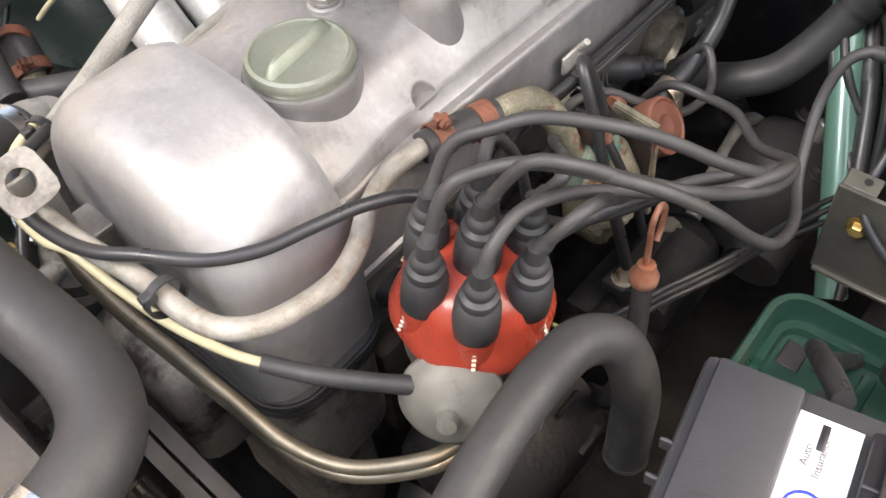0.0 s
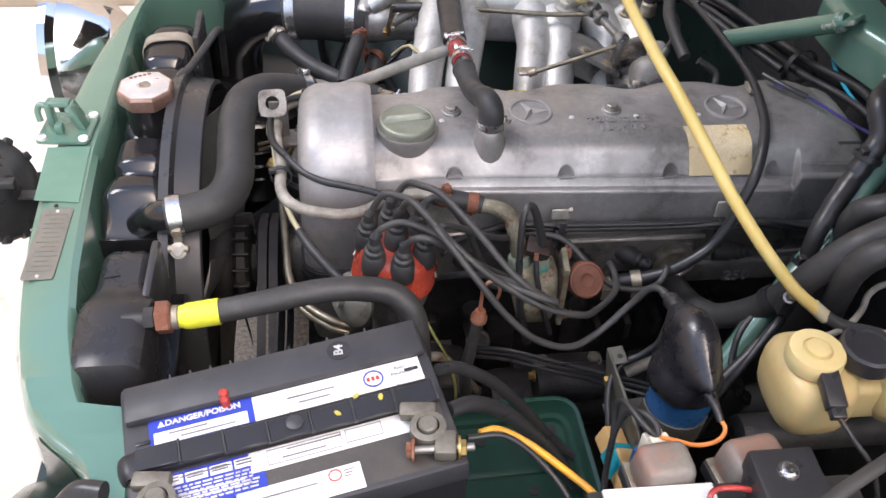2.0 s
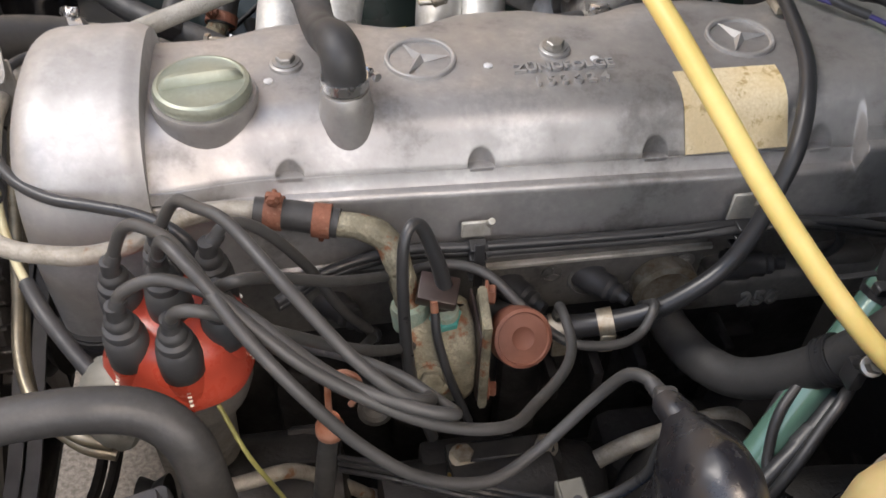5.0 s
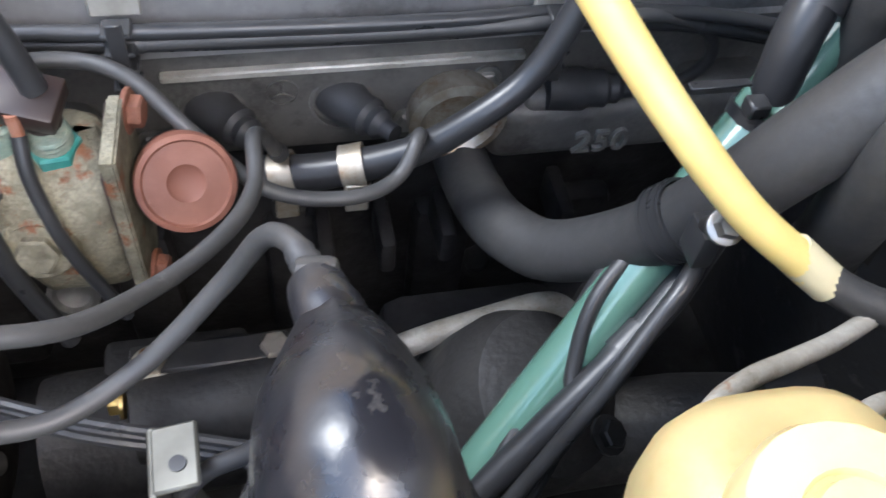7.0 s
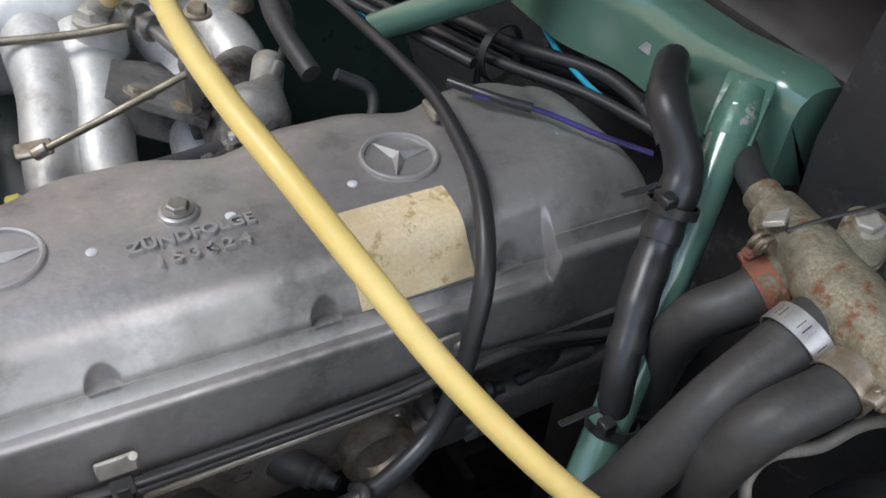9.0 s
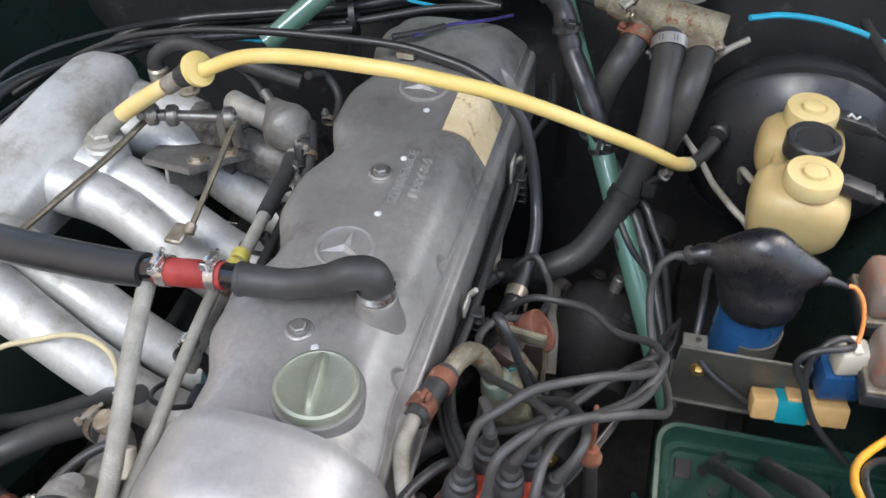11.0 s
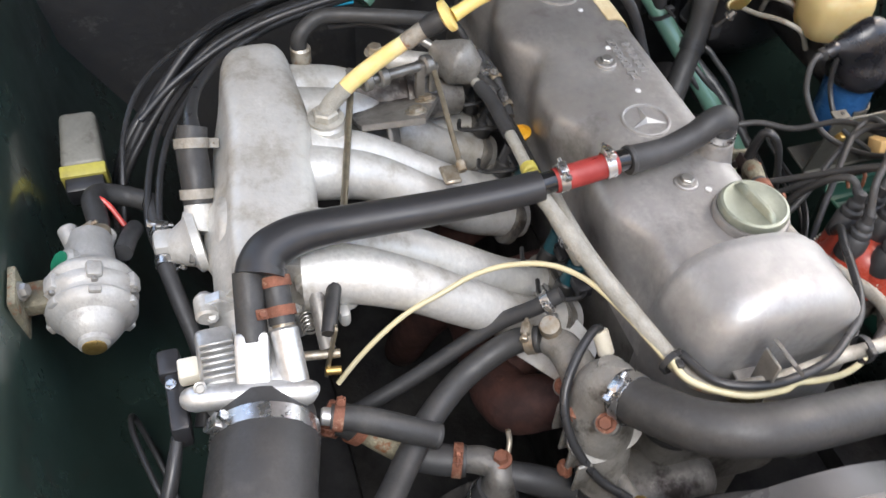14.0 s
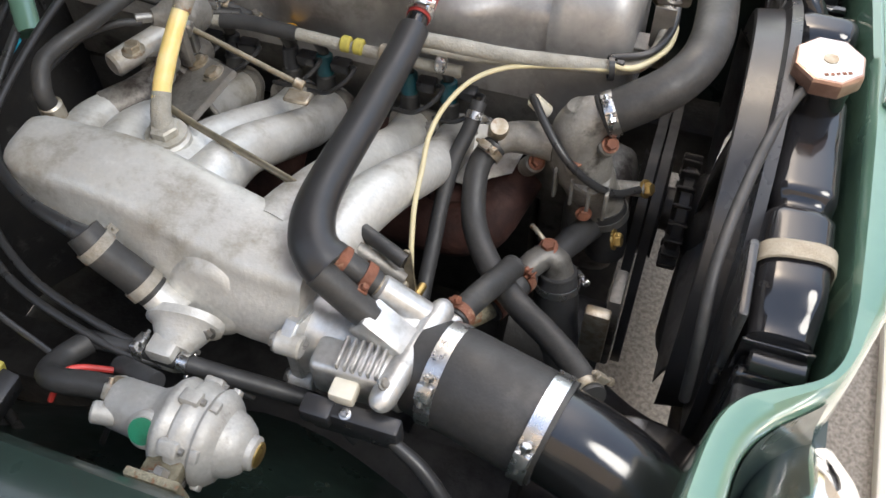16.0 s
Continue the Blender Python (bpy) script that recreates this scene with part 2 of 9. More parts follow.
INK = material("dark_ink", (0.03, 0.03, 0.035), 0.5)
INK_RED = material("red_ink", (0.55, 0.05, 0.04), 0.5)
INK_WHITE = material("white_ink", (0.8, 0.8, 0.8), 0.5)
BATTERY_TOP = material("grey_battery_plastic", (0.046, 0.047, 0.052), 0.42, 0.0, (0.036, 0.037, 0.041), 18, bump=0.10, bump_scale=600,
                       stain=(0.075, 0.075, 0.072), stain_scale=16, stain_at=0.62)
BATTERY_DUSTY = material("dusty_battery_plastic", (0.080, 0.073, 0.064), 0.5, 0.0, (0.052, 0.049, 0.046), 26, fine=0.25, bump=0.15, bump_scale=500, stain=(0.15, 0.125, 0.095), stain_scale=34, stain_at=0.62)
BATTERY_SIDE = material("black_battery_plastic", (0.022, 0.022, 0.026), 0.38, 0.0, (0.016, 0.016, 0.018), 18, bump=0.05)
LEAD_METAL = material("lead_terminal", (0.21, 0.198, 0.168), 0.55, 0.5, (0.15, 0.138, 0.112), 60, bump=0.3, stain=(0.42, 0.36, 0.20),
                      stain_scale=45, stain_at=0.6)
COIL_BLUE = material("blue_coil_can", (0.028, 0.115, 0.30), 0.32, 0.2, (0.02, 0.085, 0.22), 20, coat=0.2)
BRACKET = material("galvanised_bracket", (0.145, 0.14, 0.118), 0.5, 0.45, (0.10, 0.096, 0.082), 20, stain=(0.19, 0.075, 0.035), stain_scale=22,
                   stain_at=0.62, stain_width=0.06)
TAN_PLUG = material("tan_plug", (0.62, 0.40, 0.17), 0.45, 0.0, (0.52, 0.32, 0.13), 30)
TEAL = material("teal_plastic", (0.012, 0.30, 0.37), 0.4, 0.0, (0.01, 0.24, 0.30), 30)
ORANGE_WIRE = material("orange_wire", (0.72, 0.25, 0.06), 0.42, 0.0, (0.6, 0.2, 0.05), 30)
AMBER_WIRE = material("amber_wire", (0.55, 0.28, 0.05), 0.4, 0.0, (0.7, 0.35, 0.02), 30)
BLUE_WIRE = material("blue_wire", (0.03, 0.42, 0.62), 0.38, 0.0, (0.03, 0.34, 0.5), 30)
VIOLET_WIRE = material("violet_wire", (0.055, 0.045, 0.21), 0.4)
RED_WIRE = material("red_wire", (0.6, 0.06, 0.05), 0.4)
VERDIGRIS = material("verdigris_metal", (0.20, 0.27, 0.22), 0.65, 0.2, (0.30, 0.29, 0.22), 60, fine=0.3, bump=0.6, bump_scale=220, stain=(0.12, 0.07, 0.04), stain_scale=40, stain_at=0.6)
GREEN_WIRE = material("turquoise_plating", (0.10, 0.30, 0.28), 0.45, 0.0, (0.04, 0.22, 0.19), 50, stain=(0.25, 0.36, 0.32), stain_scale=60, stain_at=0.6)
YELGREEN_WIRE = material("yellow_green_wire", (0.24, 0.235, 0.075), 0.45)
COIL_RUBBER = material("scuffed_black_rubber", (0.012, 0.012, 0.015), 0.31, 0.0, (0.018, 0.018, 0.021), 22, bump=0.40, bump_scale=52, coat=0.0, specular=0.7,
                       stain=(0.10, 0.095, 0.09), stain_scale=20, stain_at=0.63, stain_width=0.08, rough_vary=0.16)
TANK_BLACK = material("radiator_enamel", (0.014, 0.014, 0.016), 0.13, 0.0, (0.018, 0.018, 0.020), 16, bump=0.08, bump_scale=45, rough_vary=0.06, specular=0.7,
                      stain=(0.06, 0.058, 0.055), stain_scale=26, stain_at=0.64)
FAN_METAL = material("dull_fan_metal", (0.27, 0.265, 0.26), 0.40, 0.5, (0.20, 0.195, 0.19), 16, fine=0.15, bump=0.08, stain=(0.10, 0.095, 0.09), stain_scale=14, stain_at=0.6)
TANK_SATIN = material("satin_tank_paint", (0.028, 0.028, 0.030), 0.30, 0.0, (0.022, 0.022, 0.024), 16, bump=0.12, bump_scale=60, rough_vary=0.10, stain=(0.075, 0.072, 0.068), stain_scale=20, stain_at=0.62)
INJECTOR_TEAL = material("dark_teal_plastic", (0.010, 0.075, 0.095), 0.42, 0.0, (0.008, 0.05, 0.065), 30)
INK_GREY = material("faded_ink", (0.22, 0.22, 0.24), 0.5)
GRAVEL = material("exposed_gravel", (0.34, 0.305, 0.265), 0.9, 0.0, (0.13, 0.115, 0.10), 120, fine=0.5, bump=0.8, bump_scale=150)
RELAY_DUSTY = material("dusty_rusty_can", (0.23, 0.215, 0.19), 0.45, 0.0, (0.27, 0.135, 0.092), 14, bump=0.3, fine=0.2, sub=0.1,
                       stain=(0.33, 0.13, 0.09), stain_scale=16, stain_at=0.54)
RELAY_GREY = material("grey_relay_can", (0.25, 0.24, 0.205), 0.55, 0.25, (0.17, 0.163, 0.138), 20, fine=0.2, bump=0.1, stain=(0.11, 0.10, 0.085), stain_scale=26, stain_at=0.58)
CORRODED = material("corroded_alloy", (0.34, 0.31, 0.22), 0.68, 0.25, (0.105, 0.090, 0.058), 34, fine=0.5, bump=1.0, bump_scale=220,
                    stain=(0.20, 0.085, 0.04), stain_scale=48, stain_at=0.56, stain_width=0.07)
CAP_COPPERY = material("coppery_radiator_cap", (0.50, 0.33, 0.26), 0.36, 0.75, (0.36, 0.22, 0.17), 40)
CAP_SILVER = material("worn_silver_top", (0.78, 0.77, 0.75), 0.34, 0.55, (0.62, 0.60, 0.58), 30)
GREEN_DOT = material("green_paint_dot", (0.01, 0.17, 0.09), 0.5)
PALE_CONCRETE = material("pale_concrete", (0.70, 0.68, 0.63), 0.85, 0.0, (0.62, 0.57, 0.49), 4, fine=0.15, bump=0.4, bump_scale=60, stain=(0.48, 0.43, 0.35), stain_scale=6, stain_at=0.60)
CHROME = material("chrome", (0.85, 0.85, 0.85), 0.08, 1.0, (0.8, 0.8, 0.8), 5, rough_vary=0.03)
GLASS_LAMP = material("lamp_glass", (0.75, 0.78, 0.78), 0.08, 0.0, (0.7, 0.73, 0.73), 5, coat=1.0, rough_vary=0.02)
BEIGE_WALL = material("beige_render", (0.58, 0.485, 0.385), 0.8, 0.0, (0.50, 0.41, 0.32), 3, bump=0.3, bump_scale=50)


# ---- shape helpers ----
def spline(points, sub):
    """Points along a smooth curve through the given ones."""
    p = [Vector(q) for q in points]
    p = [2 * p[0] - p[1], *p, 2 * p[-1] - p[-2]]
    out = []
    for i in range(1, len(p) - 2):
        a, b, c, d = p[i - 1:i + 3]
        for k in range(sub):
            t = k / sub
            out.append(0.5 * (2 * b + (c - a) * t + (2 * a - 5 * b + 4 * c - d) * t * t + (3 * b - a - 3 * c + d) * t ** 3))
    return [*out, p[-2]]


def lerp_list(values, n):
    """A list of n numbers that runs evenly through the given ones."""
    xs = np.linspace(0, len(values) - 1, n)
    return [float(v) for v in np.interp(xs, range(len(values)), values)]


def skin(bm, rings, cap=True, closed=False):
    """Joins rings of points into a skin."""
    loops = [[bm.verts.new(p) for p in ring] for ring in rings]
    pairs = list(zip(loops, loops[1:])) + ([(loops[-1], loops[0])] if closed else [])
    for a, b in pairs:
        for i in range(len(a)):
            j = (i + 1) % len(a)
            bm.faces.new((a[i], a[j], b[j], b[i]))
    if cap and not closed:
        bm.faces.new(loops[0][::-1])
        bm.faces.new(loops[-1])
    return bm


def tube(points, radius, seg=12, sub=6, bm=None, flat=1.0, wobble=0.0):
    """A round hose, pipe or wire along a smooth curve; radius may be a list. flat squeezes it upright."""
    bm = bm or bmesh.new()
    line = spline(points, sub) if sub > 1 else [Vector(q) for q in points]
    radii = lerp_list(radius, len(line)) if isinstance(radius, (list, tuple)) else [radius] * len(line)
    rings, side = [], None
    for i, p in enumerate(line):
        way = (line[min(i + 1, len(line) - 1)] - line[max(i - 1, 0)]).normalized()
        if side is None:
            side = way.orthogonal().normalized() if abs(way.z) > 0.95 else way.cross(Vector((0, 0, 1))).normalized()
        side = (side - way * side.dot(way)).normalized()
        up = way.cross(side)
        r = radii[i] * (1 + wobble * noise.noise(p * 60))
        rings.append([p + r * (math.cos(a) * side + flat * math.sin(a) * up) for a in (2 * math.pi * k / seg for k in range(seg))])
    return skin(bm, rings)


def lathe(profile, seg=28, m=None, bm=None, lobes=0, lobe=0.0):
    """A turned body: (radius, height) pairs round the z axis, laid at m. lobes give a knurled or octagonal edge."""
    bm, m = bm or bmesh.new(), m or Matrix()
    rings = []
    for r, z in profile:
        ring = []
        for k in range(seg):
            a = 2 * math.pi * k / seg
            q = r * (1 + lobe * math.cos(lobes * a)) if lobes else r
            ring.append(m @ Vector((q * math.cos(a), q * math.sin(a), z)))
        rings.append(ring)
    return skin(bm, rings)


def along(p, d, spin=0.0):
    """A pose at p whose z axis points along d."""
    return Matrix.Translation(p) @ Vector(d).to_track_quat("Z", "Y").to_matrix().to_4x4() @ Matrix.Rotation(radians(spin), 4, "Z")


def rod(a, b, r, seg=12, bm=None):
    a, b = Vector(a), Vector(b)
    h = (b - a).length
    e = min(r * 0.2, h * 0.2)
    return lathe([(r - e, 0), (r, e), (r, h - e), (r - e, h)], seg, along(a, b - a), bm)


def block(size, at=(0, 0, 0), bevel=0.003, seg=2, m=None, bm=None, taper=1.0):
    """A box with rounded edges; at is its middle; taper narrows its top."""
    bm2 = bmesh.new()
    bmesh.ops.create_cube(bm2, size=1)
    for v in bm2.verts:
        k = taper if v.co.z > 0 else 1.0
        v.co = Vector((v.co.x * size[0] * k, v.co.y * size[1] * k, v.co.z * size[2]))
    if bevel:
        bmesh.ops.bevel(bm2, geom=bm2.edges[:], offset=min(bevel, 0.45 * min(size)), segments=seg, affect="EDGES", profile=0.5)
    bm2.transform((m or Matrix()) @ Matrix.Translation(at))
    return join(bm, bm2) if bm else bm2


def join(bm, other):
    """Adds other's faces to bm."""
    made = {v: bm.verts.new(v.co) for v in other.verts}
    for face in other.faces:
        bm.faces.new([made[v] for v in face.verts])
    other.free()
    return bm


def hexagon(p, d, r, h, bm=None, washer=True):
    """A hex bolt head on a washer."""
    m = along(p, d)
    bm = lathe([(r * 0.8, 0), (r, 0), (r, h * 0.85), (r * 0.86, h)], 6, m, bm)
    return lathe([(r * 1.4, -0.0005), (r * 1.4, h * 0.22), (r * 1.25, h * 0.26)], 14, m, bm) if washer else bm


def slab(outline, low, high, bevel=0.0, bm=None, m=None):
    """A flat plate: an outline in x and y between two heights."""
    bm2 = bmesh.new()
    skin(bm2, [[(x, y, low) for x, y in outline], [(x, y, high) for x, y in outline]])
    bmesh.ops.recalc_face_normals(bm2, faces=bm2.faces)
    if bevel:
        bmesh.ops.bevel(bm2, geom=[e for e in bm2.edges if abs(e.verts[0].co.z - e.verts[1].co.z) < 1e-6], offset=bevel, segments=2, affect="EDGES")
    bm2.transform(m or Matrix())
    return join(bm, bm2) if bm else bm2


def rounded(w, h, r, n=5, at=(0, 0)):
    """The outline of a rectangle with round corners."""
    out = []
    for cx, cy, a0 in ((w / 2 - r, h / 2 - r, 0), (r - w / 2, h / 2 - r, 90), (r - w / 2, r - h / 2, 180), (w / 2 - r, r - h / 2, 270)):
        out += [(at[0] + cx + r * math.cos(radians(a0 + 90 * k / n)), at[1] + cy + r * math.sin(radians(a0 + 90 * k / n))) for k in range(n + 1)]
    return out


def arc_strip(p, d, r, width, thick, start=0, end=360, seg=32):
    """A band bent round the axis d at p."""
    m, bm, rings = along(p, d), bmesh.new(), []
    full = end - start >= 359
    n = seg if full else max(4, int(seg * (end - start) / 360))
    for k in range(n if full else n + 1):
        a = radians(start + (end - start) * k / n)
        c, s = math.cos(a), math.sin(a)
        rings.append([m @ Vector((q * c, q * s, z)) for q, z in ((r, -width / 2), (r + thick, -width / 2), (r + thick, width / 2), (r, width / 2))])
    return skin(bm, rings, closed=full)


# ---- object helpers ----
def mesh_of(name, bm, mat, smooth=38):
    bmesh.ops.recalc_face_normals(bm, faces=bm.faces)
    me = bpy.data.meshes.new(name)
    bm.to_mesh(me)
    bm.free()
    me.materials.append(mat)
    me.polygons.foreach_set("use_smooth", [smooth > 0] * len(me.polygons))
    if smooth:
        me.set_sharp_from_angle(angle=radians(smooth))
    return me


def thing(name, at, label, category, group="", kind=""):
    """An empty at its base, to carry the parts of one thing."""
    ob = new(name)
    ob.empty_display_size = 0.02
    ob.location = at
    return tagged(ob, label, category, group, kind)


def part(name, bm, mat, parent, label="", smooth=38):
    """One mesh under a thing or a part, built where it stands in the world."""
    ob = new(name, mesh_of(name, bm, mat, smooth))
    ob.parent = parent
    base = Vector(parent.location) if parent.parent is None else Vector(parent.parent.location)
    ob.matrix_parent_inverse = Matrix.Translation(-base) if parent.parent is None else Matrix()
    return tagged(ob, label)


def solo(name, bm, mat, label, category, group="", kind="", smooth=38):
    """A thing of one mesh."""
    return tagged(new(name, mesh_of(name, bm, mat, smooth)), label, category, group, kind)


def hose_clamp(p, d, r, mat=None, width=0.011, spin=0.0, label="bright worm-drive clamp round a hose", screw=None, slots=0):
    """A band with its worm housing and screw."""
    mat = mat or CLAMP
    m = along(p, d, spin)
    ob = thing("hose_clamp", p, label, "hose clamp", "hose clamps")
    part("band", arc_strip(p, m.to_3x3() @ Vector((0, 0, 1)), r, width, 0.0012), mat, ob)
    if slots:
        for i in range(slots):
            a = radians(40 + 9 * 0.0208 / r * i)
            q = m @ Matrix.Rotation(a, 4, "Z")
            part("slot", block((0.0006, 0.0014, width * 0.52), (r + 0.0008, 0, 0), 0.0001, 1, q), STEEL_DARK, ob)
    k = min(1.0, width / 0.011)
    house = block((0.008 * k, 0.016 * k, width * 0.95), (r + 0.0045 * k, 0, 0), 0.0015, 2, m)
    part("worm_housing", house, mat, ob)
    a, b = m @ Vector((r + 0.0055 * k, -0.013 * k, 0)), m @ Vector((r + 0.0055 * k, 0.014 * k, 0))
    bm = rod(a, b, 0.0026 * k, 10)
    hexagon(a, a - b, 0.0052 * k, 0.005 * k, bm, washer=False)
    part("screw", bm, screw or mat, ob)
    return ob


def ear_clamp(p, d, r, mat=None, width=0.009, spin=0.0, label="rusty spring clamp with a pinch bolt"):
    """A bent strip clamp whose two ears a bolt draws together."""
    mat = mat or RUST
    m = along(p, d, spin)
    ob = thing("hose_clamp", p, label, "hose clamp", "hose clamps")
    part("band", arc_strip(p, m.to_3x3() @ Vector((0, 0, 1)), r, width, 0.0014), mat, ob)
    ears = block((0.012, 0.0018, width), (r + 0.006, -0.003, 0), 0.0006, 1, m)
    block((0.012, 0.0018, width), (r + 0.006, 0.003, 0), 0.0006, 1, m, ears)
    part("ear", ears, mat, ob)
    bm = rod(m @ Vector((r + 0.007, -0.007, 0)), m @ Vector((r + 0.007, 0.008, 0)), 0.0018, 8)
    hexagon(m @ Vector((r + 0.007, 0.005, 0)), m.to_3x3() @ Vector((0, 1, 0)), 0.004, 0.0035, bm, washer=False)
    part("pinch_bolt", bm, mat, ob)
    return ob


def band_clamp(p, d, r, mat, width, spin, label):
    """A flat band whose end is folded up into a lug with a screw through it."""
    m = along(p, d, spin)
    ob = thing("hose_clamp", p, label, "hose clamp", "hose clamps")
    part("band", arc_strip(p, m.to_3x3() @ Vector((0, 0, 1)), r, width, 0.0013), mat, ob)
    part("lug", block((0.010, 0.0055, width * 0.9), (r + 0.004, 0, 0), 0.0018, 2, m), mat, ob)
    bm = rod(m @ Vector((r + 0.006, -0.006, 0)), m @ Vector((r + 0.006, 0.008, 0)), 0.0020, 8)
    hexagon(m @ Vector((r + 0.006, 0.0035, 0)), m.to_3x3() @ Vector((0, 1, 0)), 0.0046, 0.0035, bm, washer=False)
    part("screw", bm, mat, ob)
    return ob


def hose(name, points, radius, seg, sub, mat, label, category="hose", flat=1.0):
    """A hose: its wall along a smooth curve and a moulded lip at either end."""
    ob = thing(name, points[-1], label, category)
    part("wall", tube(points, radius, seg, sub, None, flat), mat, ob)
    for i, j in ((0, 1), (-1, -2)):
        p, q = Vector(points[i]), Vector(points[j])
        r = radius[i] if isinstance(radius, (list, tuple)) else radius
        d = (q - p).normalized()
        if flat > 0.95:
            part("end_lip", lathe([(r * 0.80, -0.0008), (r * 1.02, -0.0008), (r * 1.06, 0.001), (r * 1.05, 0.0035), (r * 1.0, 0.0045)], seg, along(p, d)), mat, ob)
    return ob


def words(text, size, m, mat, parent, name="lettering", depth=0.0006, bold=0.0):
    """Raised or printed lettering laid at m."""
    curve = bpy.data.curves.new(name, "FONT")
    curve.body, curve.size, curve.extrude, curve.align_x, curve.align_y = text, size, depth, "CENTER", "CENTER"
    curve.offset = bold
    ob = bpy.data.objects.new(name, curve)
    me = bpy.data.meshes.new_from_object(ob)
    bpy.data.objects.remove(ob)
    bpy.data.curves.remove(curve)
    bm = bmesh.new()
    bm.from_mesh(me)
    bpy.data.meshes.remove(me)
    bm.transform(m)
    return part(name, bm, mat, parent, smooth=0)


def smooth_step(a, b, x):
    t = min(1.0, max(0.0, (x - a) / (b - a)))
    return t * t * (3 - 2 * t)


def bell(x, mid, half, soft):
    """One near mid, none past half, with soft edges."""
    return 1 - smooth_step(half - soft, half + soft, abs(x - mid))


# ---- the setting: ground, inner wings, bulkhead, front panel ----
def ground_and_wall():
    bm = bmesh.new()
    bmesh.ops.create_grid(bm, x_segments=4, y_segments=4, size=60)
    solo("ground", bm, GRAVEL, "grey exposed-gravel yard under the car", "ground", kind="structure", smooth=0)
    solo("pavement", block((7.0, 16.0, 0.05), (-4.02, -6.05, 0.0), 0.006, 2), PALE_CONCRETE, "pale concrete paving ahead of the car", "pavement", kind="structure", smooth=0)
    solo("wall_house", block((9.0, 0.3, 3.0), (-3.2, 2.13, 1.5), 0.01), BEIGE_WALL, "beige rendered house wall beside the yard", "wall", kind="structure", smooth=0)
    solo("backdrop", block((0.3, 30, 5), (-7.6, -4, 2.5), 0.02), BEIGE_WALL, "beige rendered wall across the yard", "wall", kind="structure", smooth=0)


def inner_wing(side):
    """The side wall of the engine bay with its rolled upper rail."""
    s = side
    rings = []
    for i in range(29):
        x = -0.24 + i * 1.24 / 28
        arch = 0.10 * math.exp(-((x - 0.36) / 0.24) ** 2)
        rail = 0.875 + 0.05 * (x + 0.24) / 1.2
        prof = [(0.50 - 0.0 * arch, 0.30), (0.53 - arch, 0.46), (0.60 - 0.6 * arch, 0.60), (0.655, 0.72), (0.672, rail - 0.06),
                (0.680, rail - 0.012), (0.690, rail), (0.712, rail + 0.003), (0.735, rail - 0.003), (0.742, rail - 0.015),
                (0.744, rail - 0.10), (0.700, rail - 0.115), (0.60, 0.28)]
        if s < 0:
            prof = [(y - 0.02, z) for y, z in prof]
        rings.append([(x, s * y, z) for y, z in prof])
    return skin(bmesh.new(), rings)


def wing_outer(side):
    """The painted wing outside the bay."""
    rings = []
    for i in range(19):
        x = -0.10 + i * 1.10 / 18
        rail = 0.875 + 0.05 * (x + 0.24) / 1.2
        drop = 0.02
        o = -0.02 if side < 0 else 0.0
        prof = [(0.750 + o, rail - 0.03 - drop * 0.2), (0.765 + o, rail - drop * 0.4), (0.80, rail + 0.004 - drop), (0.85, rail - 0.01 - drop), (0.885, rail - 0.05 - drop),
                (0.90, rail - 0.15 - drop), (0.90, 0.35), (0.87, 0.35), (0.84, 0.60)]
        rings.append([(x, side * y, z) for y, z in prof])
    return skin(bmesh.new(), rings)


def between(table, v):
    """A value read from a short table of bends, with eased steps."""
    for (a, p), (b, q) in zip(table, table[1:]):
        if v <= b:
            return p + (q - p) * max(0.0, (v - a) / (b - a))
    return table[-1][1]


RAIL_IN = ((0.33, -0.222), (0.38, -0.219), (0.405, -0.211), (0.425, -0.194), (0.436, -0.169), (0.446, -0.147), (0.460, -0.131), (0.480, -0.121), (0.51, -0.114), (0.56, -0.106), (0.74, -0.10))
RAIL_OUT = ((0.33, -0.252), (0.39, -0.231), (0.415, -0.219), (0.438, -0.197), (0.456, -0.176), (0.472, -0.162), (0.489, -0.152), (0.51, -0.145), (0.55, -0.141), (0.74, -0.14))

RAIL_BATTERY = ((0.0, -0.222), (0.10, -0.216), (0.22, -0.207), (0.30, -0.196), (0.38, -0.176), (0.405, -0.166), (0.414, -0.112), (0.74, -0.100))


def rail_edges(y):
    """Inner and outer edge of the pressed rail, which bends back in an S at its end."""
    a = abs(y)
    if y > 0.33:
        near, far = RAIL_IN, RAIL_OUT
        span = (-0.010, -0.005, 0.0, 0.005, 0.010)
        return sum(between(near, y + s) for s in span) / 5, sum(between(far, y + s) for s in span) / 5
    inner = between(RAIL_BATTERY, a) if y < 0 else -0.222
    if y < -0.33:
        return inner, sum(between(RAIL_OUT, a + s) for s in (-0.010, -0.005, 0.0, 0.005, 0.010)) / 5
    return inner, -0.285 + 0.42 * max(0.0, a - 0.05) ** 2


